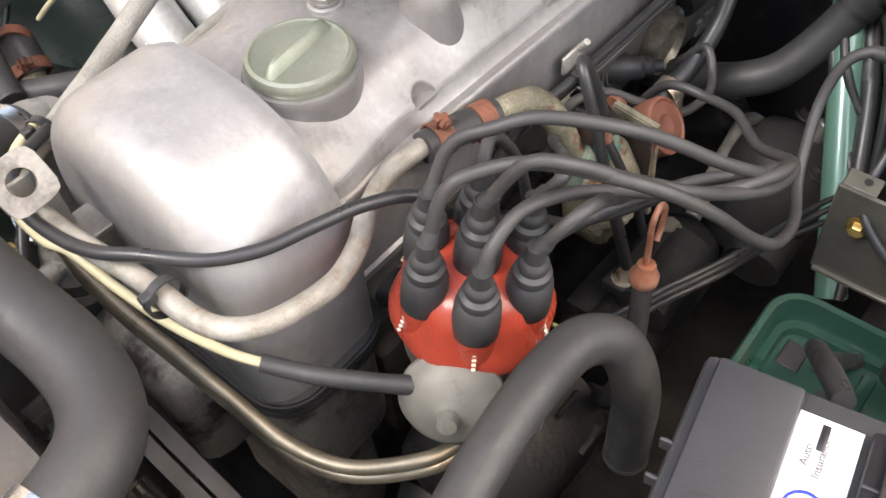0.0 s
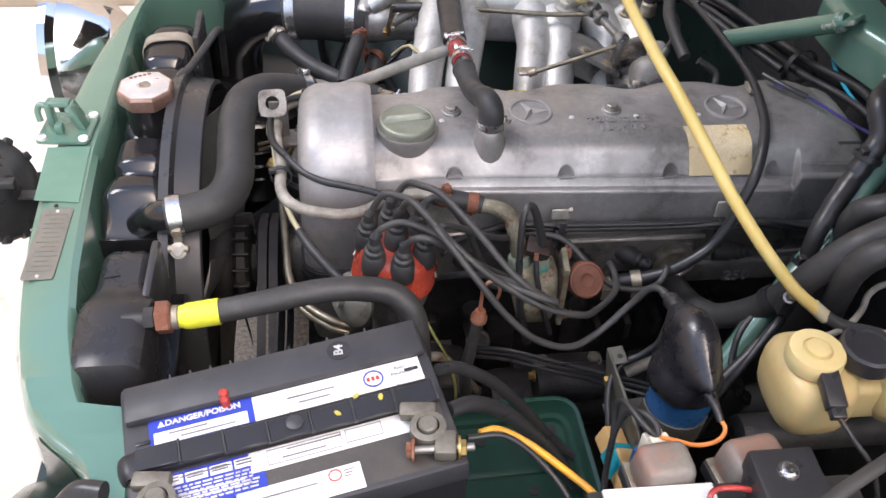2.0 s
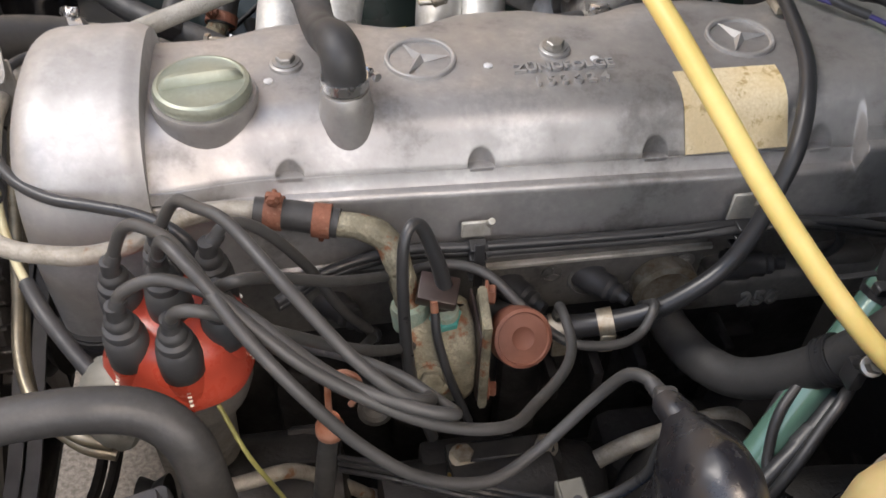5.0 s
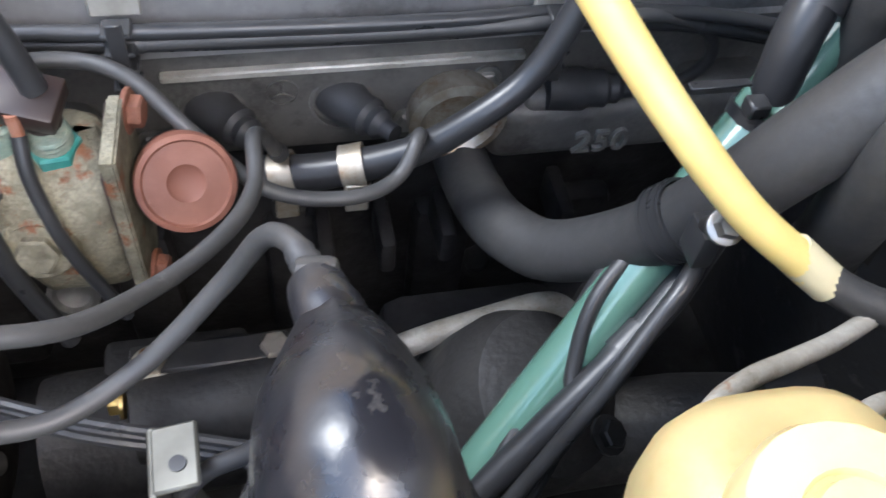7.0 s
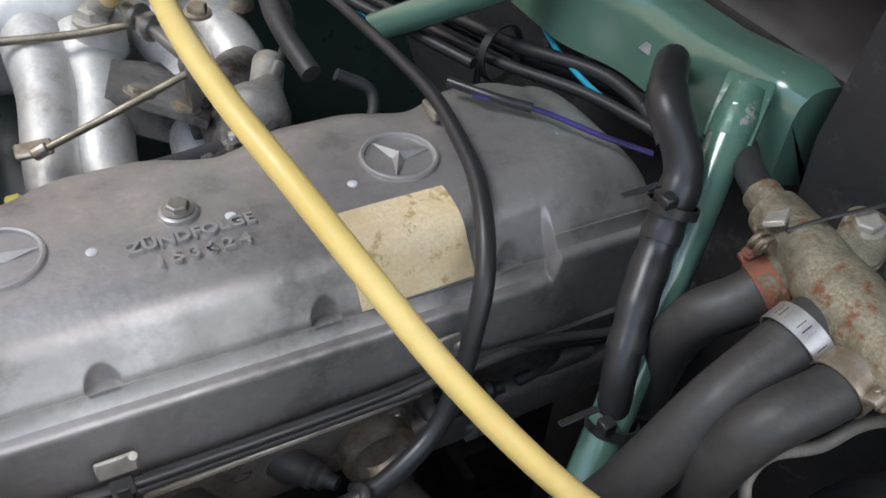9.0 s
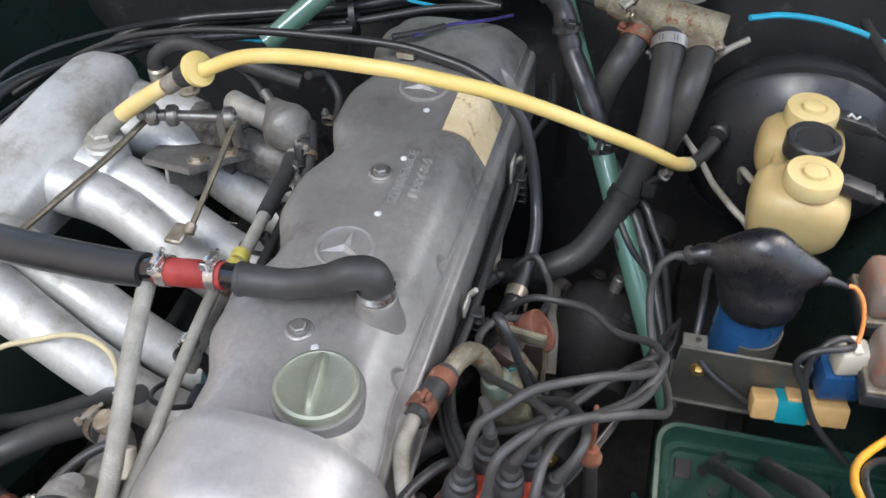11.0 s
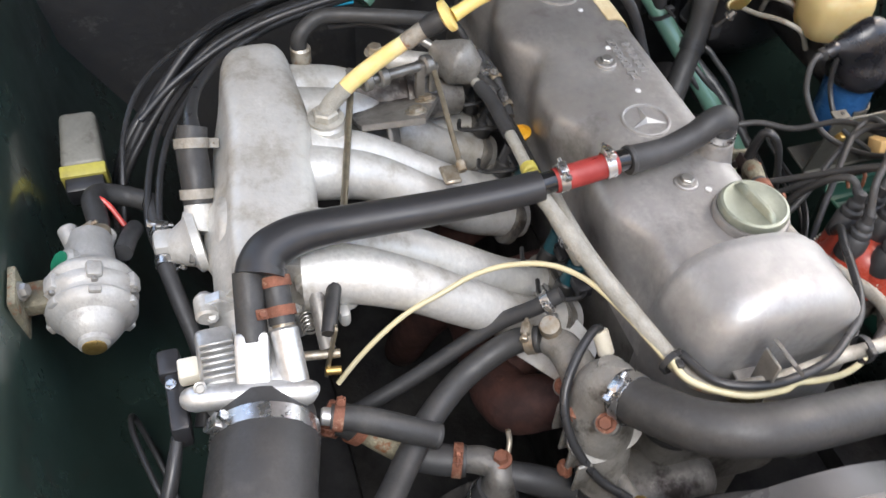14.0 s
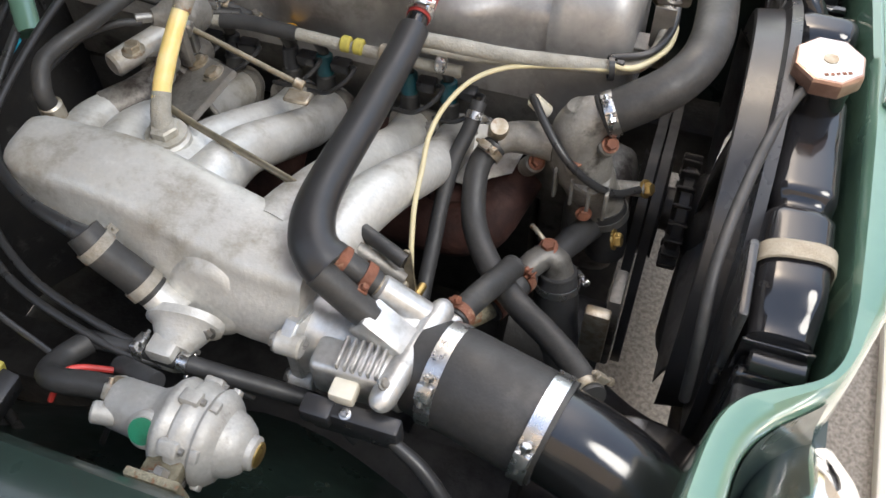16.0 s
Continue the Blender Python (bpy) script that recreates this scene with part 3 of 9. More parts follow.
def front_panel():
    """The slam panel over the radiator: a wide pressed rail whose ends swing back to the wings."""
    rings = []
    for i in range(361):
        y = -0.735 + i * 1.47 / 360
        inner, outer = rail_edges(y)
        w = min(1.0, (inner - outer) / 0.09)
        lip = 0.030 - 0.018 * smooth_step(-0.33, -0.38, y)
        z = 0.860 + 0.010 * smooth_step(0.30, 0.70, abs(y))
        rings.append([(inner + 0.004, y, z - 0.11), (inner, y, z - 0.02), (inner - 0.003 * w, y, z - 0.006), (inner - 0.012 * w, y, z), (outer + lip * w, y, z - 0.001), (outer + 0.27 * lip * w, y, z - 0.007),
                      (outer - 0.002, y, z - 0.024), (outer - 0.006, y, z - 0.10), (outer, y, z - 0.12), (outer + 0.01 * w, y, z - 0.10), (inner - 0.02 * w, y, z - 0.03), (inner - 0.006 * w, y, z - 0.11)])
    return skin(bmesh.new(), rings)


def nose_panel(side):
    """The wing's nose: an upright drop outside the rail, then a hollow that runs forward round the headlamp."""
    rings = []
    for i in range(41):
        y = 0.425 + 0.31 * i / 40
        outer = rail_edges(y)[1]
        rings.append([(x, side * y, z) for x, z in ((outer - 0.004, 0.838), (outer - 0.007, 0.790), (outer - 0.014, 0.755), (outer - 0.05, 0.700), (-0.34, 0.610), (-0.38, 0.50), (-0.38, 0.42), (-0.365, 0.42), (-0.33, 0.59), (outer - 0.04, 0.685), (outer - 0.002, 0.755))])
    return skin(bmesh.new(), rings)


def headlamp_pod(side):
    """The rounded shell behind a headlamp, in the hollow of the nose."""
    m = along((0.0, side * 0.575, 0.612), (-1, 0, 0))
    return lathe([(0.02, 0.155), (0.10, 0.158), (0.150, 0.165), (0.180, 0.175), (0.200, 0.188), (0.212, 0.205), (0.214, 0.225), (0.208, 0.245), (0.19, 0.265)], 56, m)


def front_valance():
    """The upright panel below the rail that carries the radiator."""
    rings = []
    for i in range(31):
        y = -0.70 + 1.40 * i / 30
        rings.append([(-0.226, y, 0.75), (-0.238, y, 0.75), (-0.245, y, 0.22), (-0.233, y, 0.22)])
    return skin(bmesh.new(), rings)


def bulkhead():
    rings = []
    for i in range(77):
        y = -0.76 + i * 1.52 / 76
        bulge = 0.05 * bell(y, 0.0, 0.20, 0.06)
        pad = max(smooth_step(-0.122, -0.142, y), smooth_step(0.206, 0.226, y))
        high, near = 0.24 * pad, 0.070 * pad
        wave = 0.006 * math.sin(y * 61) * pad
        rings.append([(0.955 - bulge, y, 0.22), (0.930 - bulge, y, 0.55), (0.925 - bulge * 0.4 - near * 0.6, y, 0.78), (0.918 - near + wave, y, 0.850 + high * 0.4), (0.918 - near * 0.8 - wave, y, 0.850 + high), (0.965, y, 0.852 + high), (0.97, y, 0.22)])
    return skin(bmesh.new(), rings)


def cowl():
    """The scuttle: a folded green box rail with a rounded lip, closed at both ends."""
    rings = []
    for i in range(40):
        y = -0.128 + i * 0.338 / 39
        fx = 0.822 - 0.022 * smooth_step(0.03, 0.11, y)
        q = min(smooth_step(-0.128, -0.112, y), smooth_step(0.210, 0.196, y))
        lip = 0.968 + 0.010 * smooth_step(-0.02, -0.12, y) - 0.006 * (1 - q)
        fx += 0.008 * (1 - q)
        rings.append([(fx + 0.012, y, 0.893), (fx, y, 0.898), (fx, y, lip - 0.022), (fx + 0.003, y, lip - 0.010), (fx + 0.011, y, lip - 0.002), (fx + 0.022, y, lip), (0.868, y, lip - 0.002), (0.872, y, lip - 0.010), (0.872, y, 0.88), (fx + 0.05, y, 0.88)])
    return skin(bmesh.new(), rings)


def scuttle_pad():
    """The dull brown-black lining that rises from the box rail to the hinge line."""
    rings = []
    for i in range(31):
        y = -0.70 + 1.40 * i / 30
        rings.append([(0.872, y, 0.93), (0.873, y, 0.971), (0.882, y, 0.981), (0.925, y, 0.992), (0.975, y, 1.004), (1.03, y, 1.010), (1.03, y, 0.93)])
    return skin(bmesh.new(), rings)


def cowl_seal():
    return tube([(0.955, -0.70, 1.012), (0.952, -0.30, 1.012), (0.950, 0.0, 1.012), (0.952, 0.30, 1.012), (0.955, 0.70, 1.012)], 0.014, 14, 6)


def bay_floor():
    """The grimy undertray and cross-member far below the engine."""
    bm = block((0.96, 1.12, 0.02), (0.48, 0, 0.205), 0.004)
    block((0.09, 1.10, 0.02), (-0.185, 0, 0.235), 0.004, 1, None, bm)
    block((0.13, 1.06, 0.10), (0.16, 0, 0.27), 0.015, 2, None, bm)
    for s in (-1, 1):
        block((1.20, 0.10, 0.12), (0.35, s * 0.40, 0.30), 0.015, 2, None, bm)
    return bm


def bonnet():
    """The raised bonnet behind the bay: a thick lined panel hinged at the scuttle."""
    rings = []
    for i in range(21):
        t = i / 20
        y = -0.72 + 1.44 * t
        dip = 0.02 * (abs(y) / 0.72) ** 2
        rings.append([(1.02, y, 1.00), (0.86 - dip, y, 1.32), (0.60 - dip, y, 1.64), (0.27 - dip, y, 1.93), (0.285 - dip, y, 1.955), (0.62, y, 1.665), (0.885, y, 1.34), (1.06, y, 1.00)])
    return skin(bmesh.new(), rings)


ground_and_wall()
solo("bonnet", bonnet(), UNDERSIDE, "raised bonnet with a dark lined underside", "bonnet")
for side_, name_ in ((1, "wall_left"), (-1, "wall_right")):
    solo(name_, inner_wing(side_), GREEN_SHADED, "green inner wing of the engine bay, shade put into its colour", "inner wing", kind="structure")
    solo("wing", wing_outer(side_), GREEN, "green painted front wing of the car", "car wing", "front wings")
solo("front_panel", front_panel(), GREEN, "green painted slam panel across the radiator", "front panel", kind="structure")
# noses and right-hand shell: their deep shade is painted as a darker green
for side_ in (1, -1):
    solo("nose_panel", nose_panel(side_), GREEN_SHADED, "green wing nose that drops away ahead of the rail, darkened for shade", "nose panel", kind="structure")
    solo("headlamp_shell", headlamp_pod(side_), CHROME if side_ > 0 else GREEN_SHADED, "polished rounded metal shell behind the headlamp" if side_ > 0 else "rounded shell behind the headlamp, its shade painted as dark green", "headlamp shell", "headlamp shells")
solo("wall_front", front_valance(), GREEN_SHADED, "green front valance below the slam panel, darkened for shade", "valance", kind="structure")
solo("wall_rear", bulkhead(), MAT_BLACK, "bulkhead lined with black crumpled insulation", "bulkhead", kind="structure")
solo("cowl", cowl(), GREEN, "green painted scuttle behind the engine bay", "scuttle", kind="structure")
solo("scuttle_lining", scuttle_pad(), SEAL, "dull brown-black lining between scuttle and bonnet", "lining", kind="structure")
solo("seal", cowl_seal(), SEAL, "black rubber bonnet seal along the scuttle", "seal", kind="structure")
for y_, z_, turn_ in ((0.0546, 0.9499, 0), (0.0130, 0.9330, 45)):
    solo("paint_patch", slab([(-0.007, -0.004), (0.001, -0.007), (0.006, 0.004), (0.0, 0.009)], 0, 0.0012, 0, None, Matrix.Translation((0.8225, y_, z_)) @ Euler((radians(turn_), radians(-90), 0)).to_matrix().to_4x4()), INK_WHITE, "chip of pale paint on the green scuttle face", "paint chip", "paint chips", smooth=0)
solo("floor", bay_floor(), IRON, "oily black cross-member and undertray below the engine", "floor", kind="structure")


# ---- the engine ----
def section(points, n):
    """n points spread evenly along a smooth open outline in y and z."""
    line = spline([(0, y, z) for y, z in points], 8)
    length = np.r_[0, np.cumsum([(b - a).length for a, b in zip(line, line[1:])])]
    s = np.linspace(0, length[-1], n)
    return [(float(np.interp(t, length, [p.y for p in line])), float(np.interp(t, length, [p.z for p in line]))) for t in s]


FEET = (0.2235, 0.367, 0.505, 0.643)


def cover_body():
    """The long camshaft cover: flat top, sloping plug side with half-round bolt pockets over a crisp ledge that steps up at the rear, scalloped inlet side."""
    xs = set(np.linspace(0.112, 0.748, 110).round(5))
    for foot in FEET:
        xs |= {round(foot + 0.0125 * math.sin(math.pi * k / 22), 5) for k in range(-11, 12)}
    xs |= {round(0.6705 + 0.0011 * k, 5) for k in range(8)}
    rings = []
    for x in sorted(xs):
        end = smooth_step(0.690, 0.752, x)
        low = 0.010 * end * end
        ledge = 0.8545 - 0.034 * (x - 0.21) + 0.021 * smooth_step(0.6715, 0.6775, x)
        full = 1 - smooth_step(0.125, 0.205, x)
        lobe = sum(0.019 * bell(x, mid, 0.050, 0.030) for mid in (0.245, 0.405, 0.560, 0.705))
        top = 0.900 - low
        out = 0.009 * full
        slope = [(-0.0915 - out, ledge + 0.0030), (-0.0885 - out, ledge + 0.0095)]
        foot_z = ledge + 0.0105
        turn = [(-0.0715 - out * 0.6, 0.8855 - low * 0.6), (-0.0665 - out * 0.4, 0.8915 - low * 0.8), (-0.0600, 0.8960 - low), (-0.0520, 0.8988 - low), (-0.044, top)]
        y0, z0 = -0.0881 - out, ledge + 0.0104
        slope += [(y0, z0)]
        for k in range(1, 15):
            f = k / 15
            slope.append((y0 + (turn[0][0] - y0) * f, foot_z + (turn[0][1] - foot_z) * (f if k > 1 else 0.004)))
        near = min(FEET, key=lambda foot: abs(foot - x))
        u = (x - near) / 0.0105
        if abs(u) < 1:
            wall = y0 + 0.0090 * math.sqrt(1 - u * u)
            slope = slope[:3] + [(max(y, min(wall, y0 + 0.30 * (1 - u * u))), z) for y, z in slope[3:]]
            turn = [(max(y, wall - 0.4 * max(0.0, z - 0.885)), z) if i < 2 else (y, z) for i, (y, z) in enumerate(turn)]
        left = [(-0.1060, 0.778), (-0.1060, 0.7835), (-0.1035, 0.7860), (-0.1015, ledge - 0.0065), (-0.1008, ledge - 0.0030), (-0.0992, ledge - 0.0008), (-0.0970, ledge), (-0.0935 - out * 0.5, ledge + 0.0006)]
        right = section([(-0.044, top), (0.0, top + 0.001), (0.036, top), (0.054 + lobe * 0.5, top - 0.004), (0.066 + lobe, top - 0.014), (0.071 + lobe, top - 0.032), (0.075 + lobe * 0.7, 0.84), (0.082, 0.80), (0.086, 0.778)], 40)
        rings.append([(x, y, z) for y, z in left + slope + turn[:-1] + right])
    back = []
    for t in (0.2, 0.4, 0.6, 0.75, 0.87, 0.95, 0.99, 1.0):
        c = (1 - t * t) ** 0.5 if t < 1 else 0.0
        back.append([(0.748 + 0.032 * t, -0.01 + (y + 0.01) * (0.80 + 0.20 * c), 0.778 + (z - 0.778) * (0.78 + 0.22 * c)) for _, y, z in rings[-1]])
    return skin(bmesh.new(), rings + back)


def dome_body():
    """The high rounded front of the cover over the timing chain."""
    rings = []
    x0, x1 = 0.030, 0.124
    arch = [(-0.112, 0.735), (-0.114, 0.79), (-0.113, 0.83), (-0.106, 0.866), (-0.090, 0.896), (-0.064, 0.917), (-0.030, 0.927), (0.015, 0.929), (0.045, 0.922), (0.066, 0.905), (0.078, 0.877),
            (0.083, 0.84), (0.085, 0.79), (0.086, 0.735)]
    base = section(arch, 72)
    for i in range(26):
        t = i / 25
        x = x0 + (x1 - x0) * t ** 1.35
        e = max(0.0, 1 - (x - x0) / 0.034)
        q = (1 - e ** 2.3) ** 0.5 if e < 1 else 0.0
        back = smooth_step(x1 - 0.012, x1, x)
        ring = []
        for y, z in base:
            up = smooth_step(0.74, 0.88, z)
            f = 0.68 + 0.32 * q
            g = 1 - 0.035 * back
            cy = -0.014
            lean = (1 - up) * 0.0
            zz = 0.735 + (z - 0.735) * (0.84 + 0.16 * q) * (1 - 0.020 * back)
            ring.append((x - lean, cy + (y - cy) * (0.80 + 0.20 * q if up > 0 else 0.8 + 0.2 * q) * g, zz))
        rings.append(ring)
    return skin(bmesh.new(), rings)


def star_badge(x, y, z, r, parent):
    """A raised ring with a plain three-armed figure cast in it."""
    bm = bmesh.new()
    rings = []
    for k in range(48):
        a = 2 * math.pi * k / 48
        rings.append([(x + q * math.cos(a), y + q * math.sin(a), z + h) for q, h in ((r - 0.0024, -0.001), (r - 0.0018, 0.0020), (r, 0.0026), (r + 0.0016, 0.0020), (r + 0.0022, -0.001))])
    skin(bm, rings, closed=True)
    part("badge_ring", bm, DOME, parent)
    for arm in range(3):
        bm = bmesh.new()
        a = radians(0 + 120 * arm)
        tip = Vector((x + (r - 0.002) * math.cos(a), y + (r - 0.002) * math.sin(a), z + 0.0016))
        mid = Vector((x, y, z + 0.0048))
        l, q = (Vector((x + 0.0052 * math.cos(a + s), y + 0.0052 * math.sin(a + s), z - 0.0005)) for s in (radians(60), radians(-60)))
        v = [bm.verts.new(p) for p in (tip, l, mid, q)]
        bm.faces.new((v[0], v[1], v[2]))
        bm.faces.new((v[0], v[2], v[3]))
        part("badge_arm", bm, DOME, parent, smooth=0)


def valve_cover():
    ob = thing("valve_cover", (0.40, -0.01, 0.778), "long dull grey cast aluminium cam cover, stained, on the engine", "valve cover")
    part("body", cover_body(), COVER, ob)
    part("chain_dome", dome_body(), DOME, ob, "bright rounded front dome of cast aluminium")
    part("filler_neck", lathe([(0.018, 0.82), (0.026, 0.828), (0.032, 0.85), (0.036, 0.885), (0.0385, 0.902), (0.039, 0.907), (0.038, 0.910)], 40, Matrix.Translation((0.167, -0.037, 0))), COVER, ob)
    part("breather_boss", lathe([(0.012, 0.83), (0.022, 0.84), (0.026, 0.86), (0.0235, 0.885), (0.0195, 0.903), (0.0180, 0.915), (0.0170, 0.9165)], 32, Matrix.Translation((0.2695, -0.053, 0))), COVER, ob)
    part("breather_neck", lathe([(0.0160, 0.912), (0.0160, 0.922), (0.0150, 0.924)], 28, Matrix.Translation((0.2695, -0.053, 0))), STEEL, ob, "steel breather pipe end")
    star_badge(0.3315, 0.0, 0.9012, 0.0265, ob)
    star_badge(0.5965, 0.0, 0.9012, 0.0265, ob)
    for x, y in ((0.227, 0.004), (0.440, 0.0)):
        part("pad", lathe([(0.0145, 0.894), (0.0125, 0.9035), (0.011, 0.9045)], 24, Matrix.Translation((x, y, 0))), COVER, ob)
        part("cover_nut", hexagon((x, y, 0.9045), (0, 0, 1), 0.0075, 0.0055), STEEL, ob)
    for x in (0.213, 0.383, 0.469, 0.554, 0.719):
        part("paint_dot", lathe([(0.0036, 0.8995), (0.0036, 0.9016), (0.0024, 0.9024)], 14, Matrix.Translation((x, -0.0155, -0.004 if x > 0.7 else 0))), INK_WHITE, ob, "white dab of paint")
    for x in FEET:
        m = Matrix.Translation((x, -0.0855, 0.8545 - 0.034 * (x - 0.21) + 0.0105)) @ Euler((radians(-8), 0, 0)).to_matrix().to_4x4()
        part("pocket_pad", slab([(-0.0090, -0.0035), (0.0090, -0.0035), (0.0055, 0.0025), (0.0, 0.0050), (-0.0055, 0.0025)], -0.003, 0.0008, 0.0004, None, m), COVER, ob)
    m = Matrix.Translation((0.442, -0.020, 0.9008))
    words("ZÜNDFOLGE", 0.0135, m @ Matrix.Translation((0, -0.004, 0)), DOME, ob, "lettering", 0.0026, 0.0004)
    words("1 5 3 6 2 4", 0.0135, m @ Matrix.Translation((0.002, -0.021, 0)), DOME, ob, "lettering", 0.0022, 0.0004)
    return ob


def oil_cap(cover):
    """The bayonet oil cap with its raised finger grip."""
    m = Matrix.Translation((0.167, -0.037, 0))
    cap = part("oil_cap", lathe([(0.028, 0.905), (0.0340, 0.909), (0.0355, 0.912), (0.0355, 0.9165), (0.0342, 0.9195), (0.0315, 0.9205), (0.0295, 0.9195), (0.012, 0.922), (0.002, 0.9223)], 56, m), OIL_CAP, cover, "round olive-grey metal oil cap")
    rings = []
    for i in range(15):
        t = -1 + 2 * i / 14
        w, h = 0.0055 * (1 - 0.55 * t * t), 0.0105 * (1 - t ** 4) ** 0.5 if abs(t) < 1 else 0.0
        c = math.cos(radians(8)), math.sin(radians(8))
        rings.append([m @ Vector((0.031 * t * c[0] - q * c[1], 0.031 * t * c[1] + q * c[0], 0.9185 + z)) for q, z in ((-w * 1.3, 0), (-w, h * 0.7), (-w * 0.4, h), (w * 0.4, h), (w, h * 0.7), (w * 1.3, 0))])
    part("finger_grip", skin(bmesh.new(), rings), OIL_CAP, cap)


def paper_label():
    """The old service label bent over the cover's slope."""
    slope = section([(-0.040, 0.9008), (-0.052, 0.8993), (-0.0600, 0.8965), (-0.0665, 0.892), (-0.0715, 0.886), (-0.0800, 0.870), (-0.0876, 0.8555)], 14)
    rings = []
    for k, (y, z) in enumerate(slope):
        t = k / 13
        y, z = y - 0.0016, z + 0.0012
        x0, x1 = 0.525 + 0.004 * t, 0.609 + 0.004 * t
        curl = 0.0008 * math.sin(9 * t)
        rings.append([(x0, y, z + curl), (x0 + (x1 - x0) * 0.33, y, z + 0.0004), (x0 + (x1 - x0) * 0.66, y, z + 0.0002), (x1, y, z), (x1, y + 0.0009, z - 0.0010), (x0, y + 0.0009, z - 0.0010)])
    ob = thing("service_label", (0.567, -0.065, 0.89), "yellowed creased paper label stuck on the cam cover", "label")
    part("paper", skin(bmesh.new(), rings), LABEL, ob)
    return ob


def engine_block():
    ob = thing("engine_block", (0.42, 0, 0.22), "grimy six-cylinder engine block and head", "engine")
    bm = block((0.4525, 0.172, 0.095), (0.34875, -0.002, 0.7305), 0.006)
    block((0.2225, 0.148, 0.095), (0.676, 0.010, 0.7305), 0.006, 2, None, bm)
    part("cylinder_head", bm, HEAD, ob)
    bm = block((0.67, 0.10, 0.36), (0.455, 0.034, 0.50), 0.012)
    part("crankcase", bm, IRON, ob)
    for x in (0.20, 0.32, 0.44, 0.56, 0.68):
        part("casting_rib", block((0.05, 0.03, 0.16), (x, -0.022, 0.46), 0.012, 2), IRON, ob)
    bm = block((0.095, 0.185, 0.15), (0.082, -0.013, 0.655), 0.02, 3)
    block((0.07, 0.15, 0.2), (0.085, -0.01, 0.50), 0.02, 2, None, bm)
    part("chain_case", bm, ALLOY_DIRTY, ob, "dirty alloy timing chain case")
    rim = []
    for i, (y, z) in enumerate(rounded(0.212, 0.115, 0.035, 6, (-0.014, 0))):
        rim.append((0.082 + z, y))
    part("gasket", slab(rim, 0.728, 0.737, 0.002), RUBBER, ob, "black gasket below the dome")
    part("gasket_rib", slab([(x * 0.985 + 0.001, y * 0.985) for x, y in rim], 0.716, 0.7255, 0.002), RUBBER, ob)
    bm = lathe([(0.028, 0), (0.03, 0.004), (0.03, 0.016), (0.024, 0.018), (0.019, 0.012), (0.004, 0.012)], 30, along((0.538, -0.088, 0.712), (0, -1, 0)))
    part("core_plug", bm, CLAMP_DULL, ob, "rust-stained round core plug")
    bm = block((0.235, 0.10, 0.048), (0.683, -0.038, 0.6765), 0.013, 4)
    block((0.05, 0.03, 0.016), (0.612, -0.070, 0.700), 0.007, 3, None, bm)
    block((0.06, 0.03, 0.020), (0.725, -0.068, 0.702), 0.008, 3, None, bm)
    part("rear_ledge", bm, HEAD, ob, "cast ledge of the cylinder head")
    m = Matrix.Translation((0.643, -0.0885, 0.6685)) @ Euler((radians(90), 0, 0)).to_matrix().to_4x4()
    words("250", 0.026, m, ALLOY_GREY, ob, "lettering", 0.0026, 0.0003)
    m = along((0.436, -0.0884, 0.7320), (0, -1, 0.0))
    part("badge_ring", arc_strip((0.436, -0.0888, 0.7320), (0, -1, 0), 0.0085, 0.0012, 0.0012), HEAD, ob)
    for k in range(3):
        part("badge_arm", block((0.0018, 0.0075, 0.0014), (0, 0.004, 0.0008), 0.0003, 1, m @ Matrix.Rotation(radians(120 * k), 4, "Z")), HEAD, ob)
    for x in (0.16, 0.243, 0.318, 0.396, 0.470):
        part("plug_well", lathe([(0.0195, -0.004), (0.0190, 0.0015), (0.0170, 0.002), (0.0165, -0.006), (0.004, -0.007)], 26, along((x, -0.0885, 0.722), (0, -1, 0.2))), HEAD, ob)
    for x, z in ((0.556, 0.732), (0.36, 0.700), (0.51, 0.702)):
        part("head_bolt", hexagon((x, -0.0885, z), (0, -1, 0), 0.007, 0.005), STEEL, ob)
    for x in (0.276, 0.44, 0.600):
        part("side_plug", lathe([(0.016, 0), (0.017, 0.006), (0.012, 0.007), (0.011, 0.002), (0.002, 0.001)], 20, along((x, -0.017, 0.545 - 0.1 * (x > 0.5)), (0, -1, 0.4))), STEEL_DARK, ob)
    part("side_pipe", lathe([(0.015, -0.060), (0.015, 0.0), (0.0185, 0.001), (0.0185, 0.006), (0.014, 0.007), (0.012, 0.001), (0.002, -0.002)], 26, along((0.277, -0.072, 0.534), (0, -1, 0.45))), STEEL, ob, "bright-rimmed open stub on the block")
    bm = block((0.09, 0.05, 0.03), (0.355, -0.175, 0.575), 0.006)
    block((0.20, 0.06, 0.04), (0.42, -0.17, 0.52), 0.01, 2, None, bm)
    block((0.14, 0.09, 0.09), (0.56, -0.15, 0.50), 0.02, 2, None, bm)
    part("engine_mount", bm, IRON, ob)
    plate = block((0.10, 0.032, 0.012), (0.381, -0.190, 0.612), 0.003, 2)
    block((0.085, 0.020, 0.006), (0.383, -0.188, 0.620), 0.002, 1, None, plate)
    part("mount_plate", plate, STEEL_DARK, ob, "dark plate on the engine mount")
    for x in (0.345, 0.417):
        part("mount_bolt", hexagon((x, -0.190, 0.619), (0, 0, 1), 0.009, 0.009), CLAMP_DULL, ob)
    for k in range(5):
        part("casting_web", block((0.012, 0.05, 0.035), (0.46 + 0.045 * k, -0.060, 0.545 + 0.006 * k), 0.004, 2), IRON, ob)
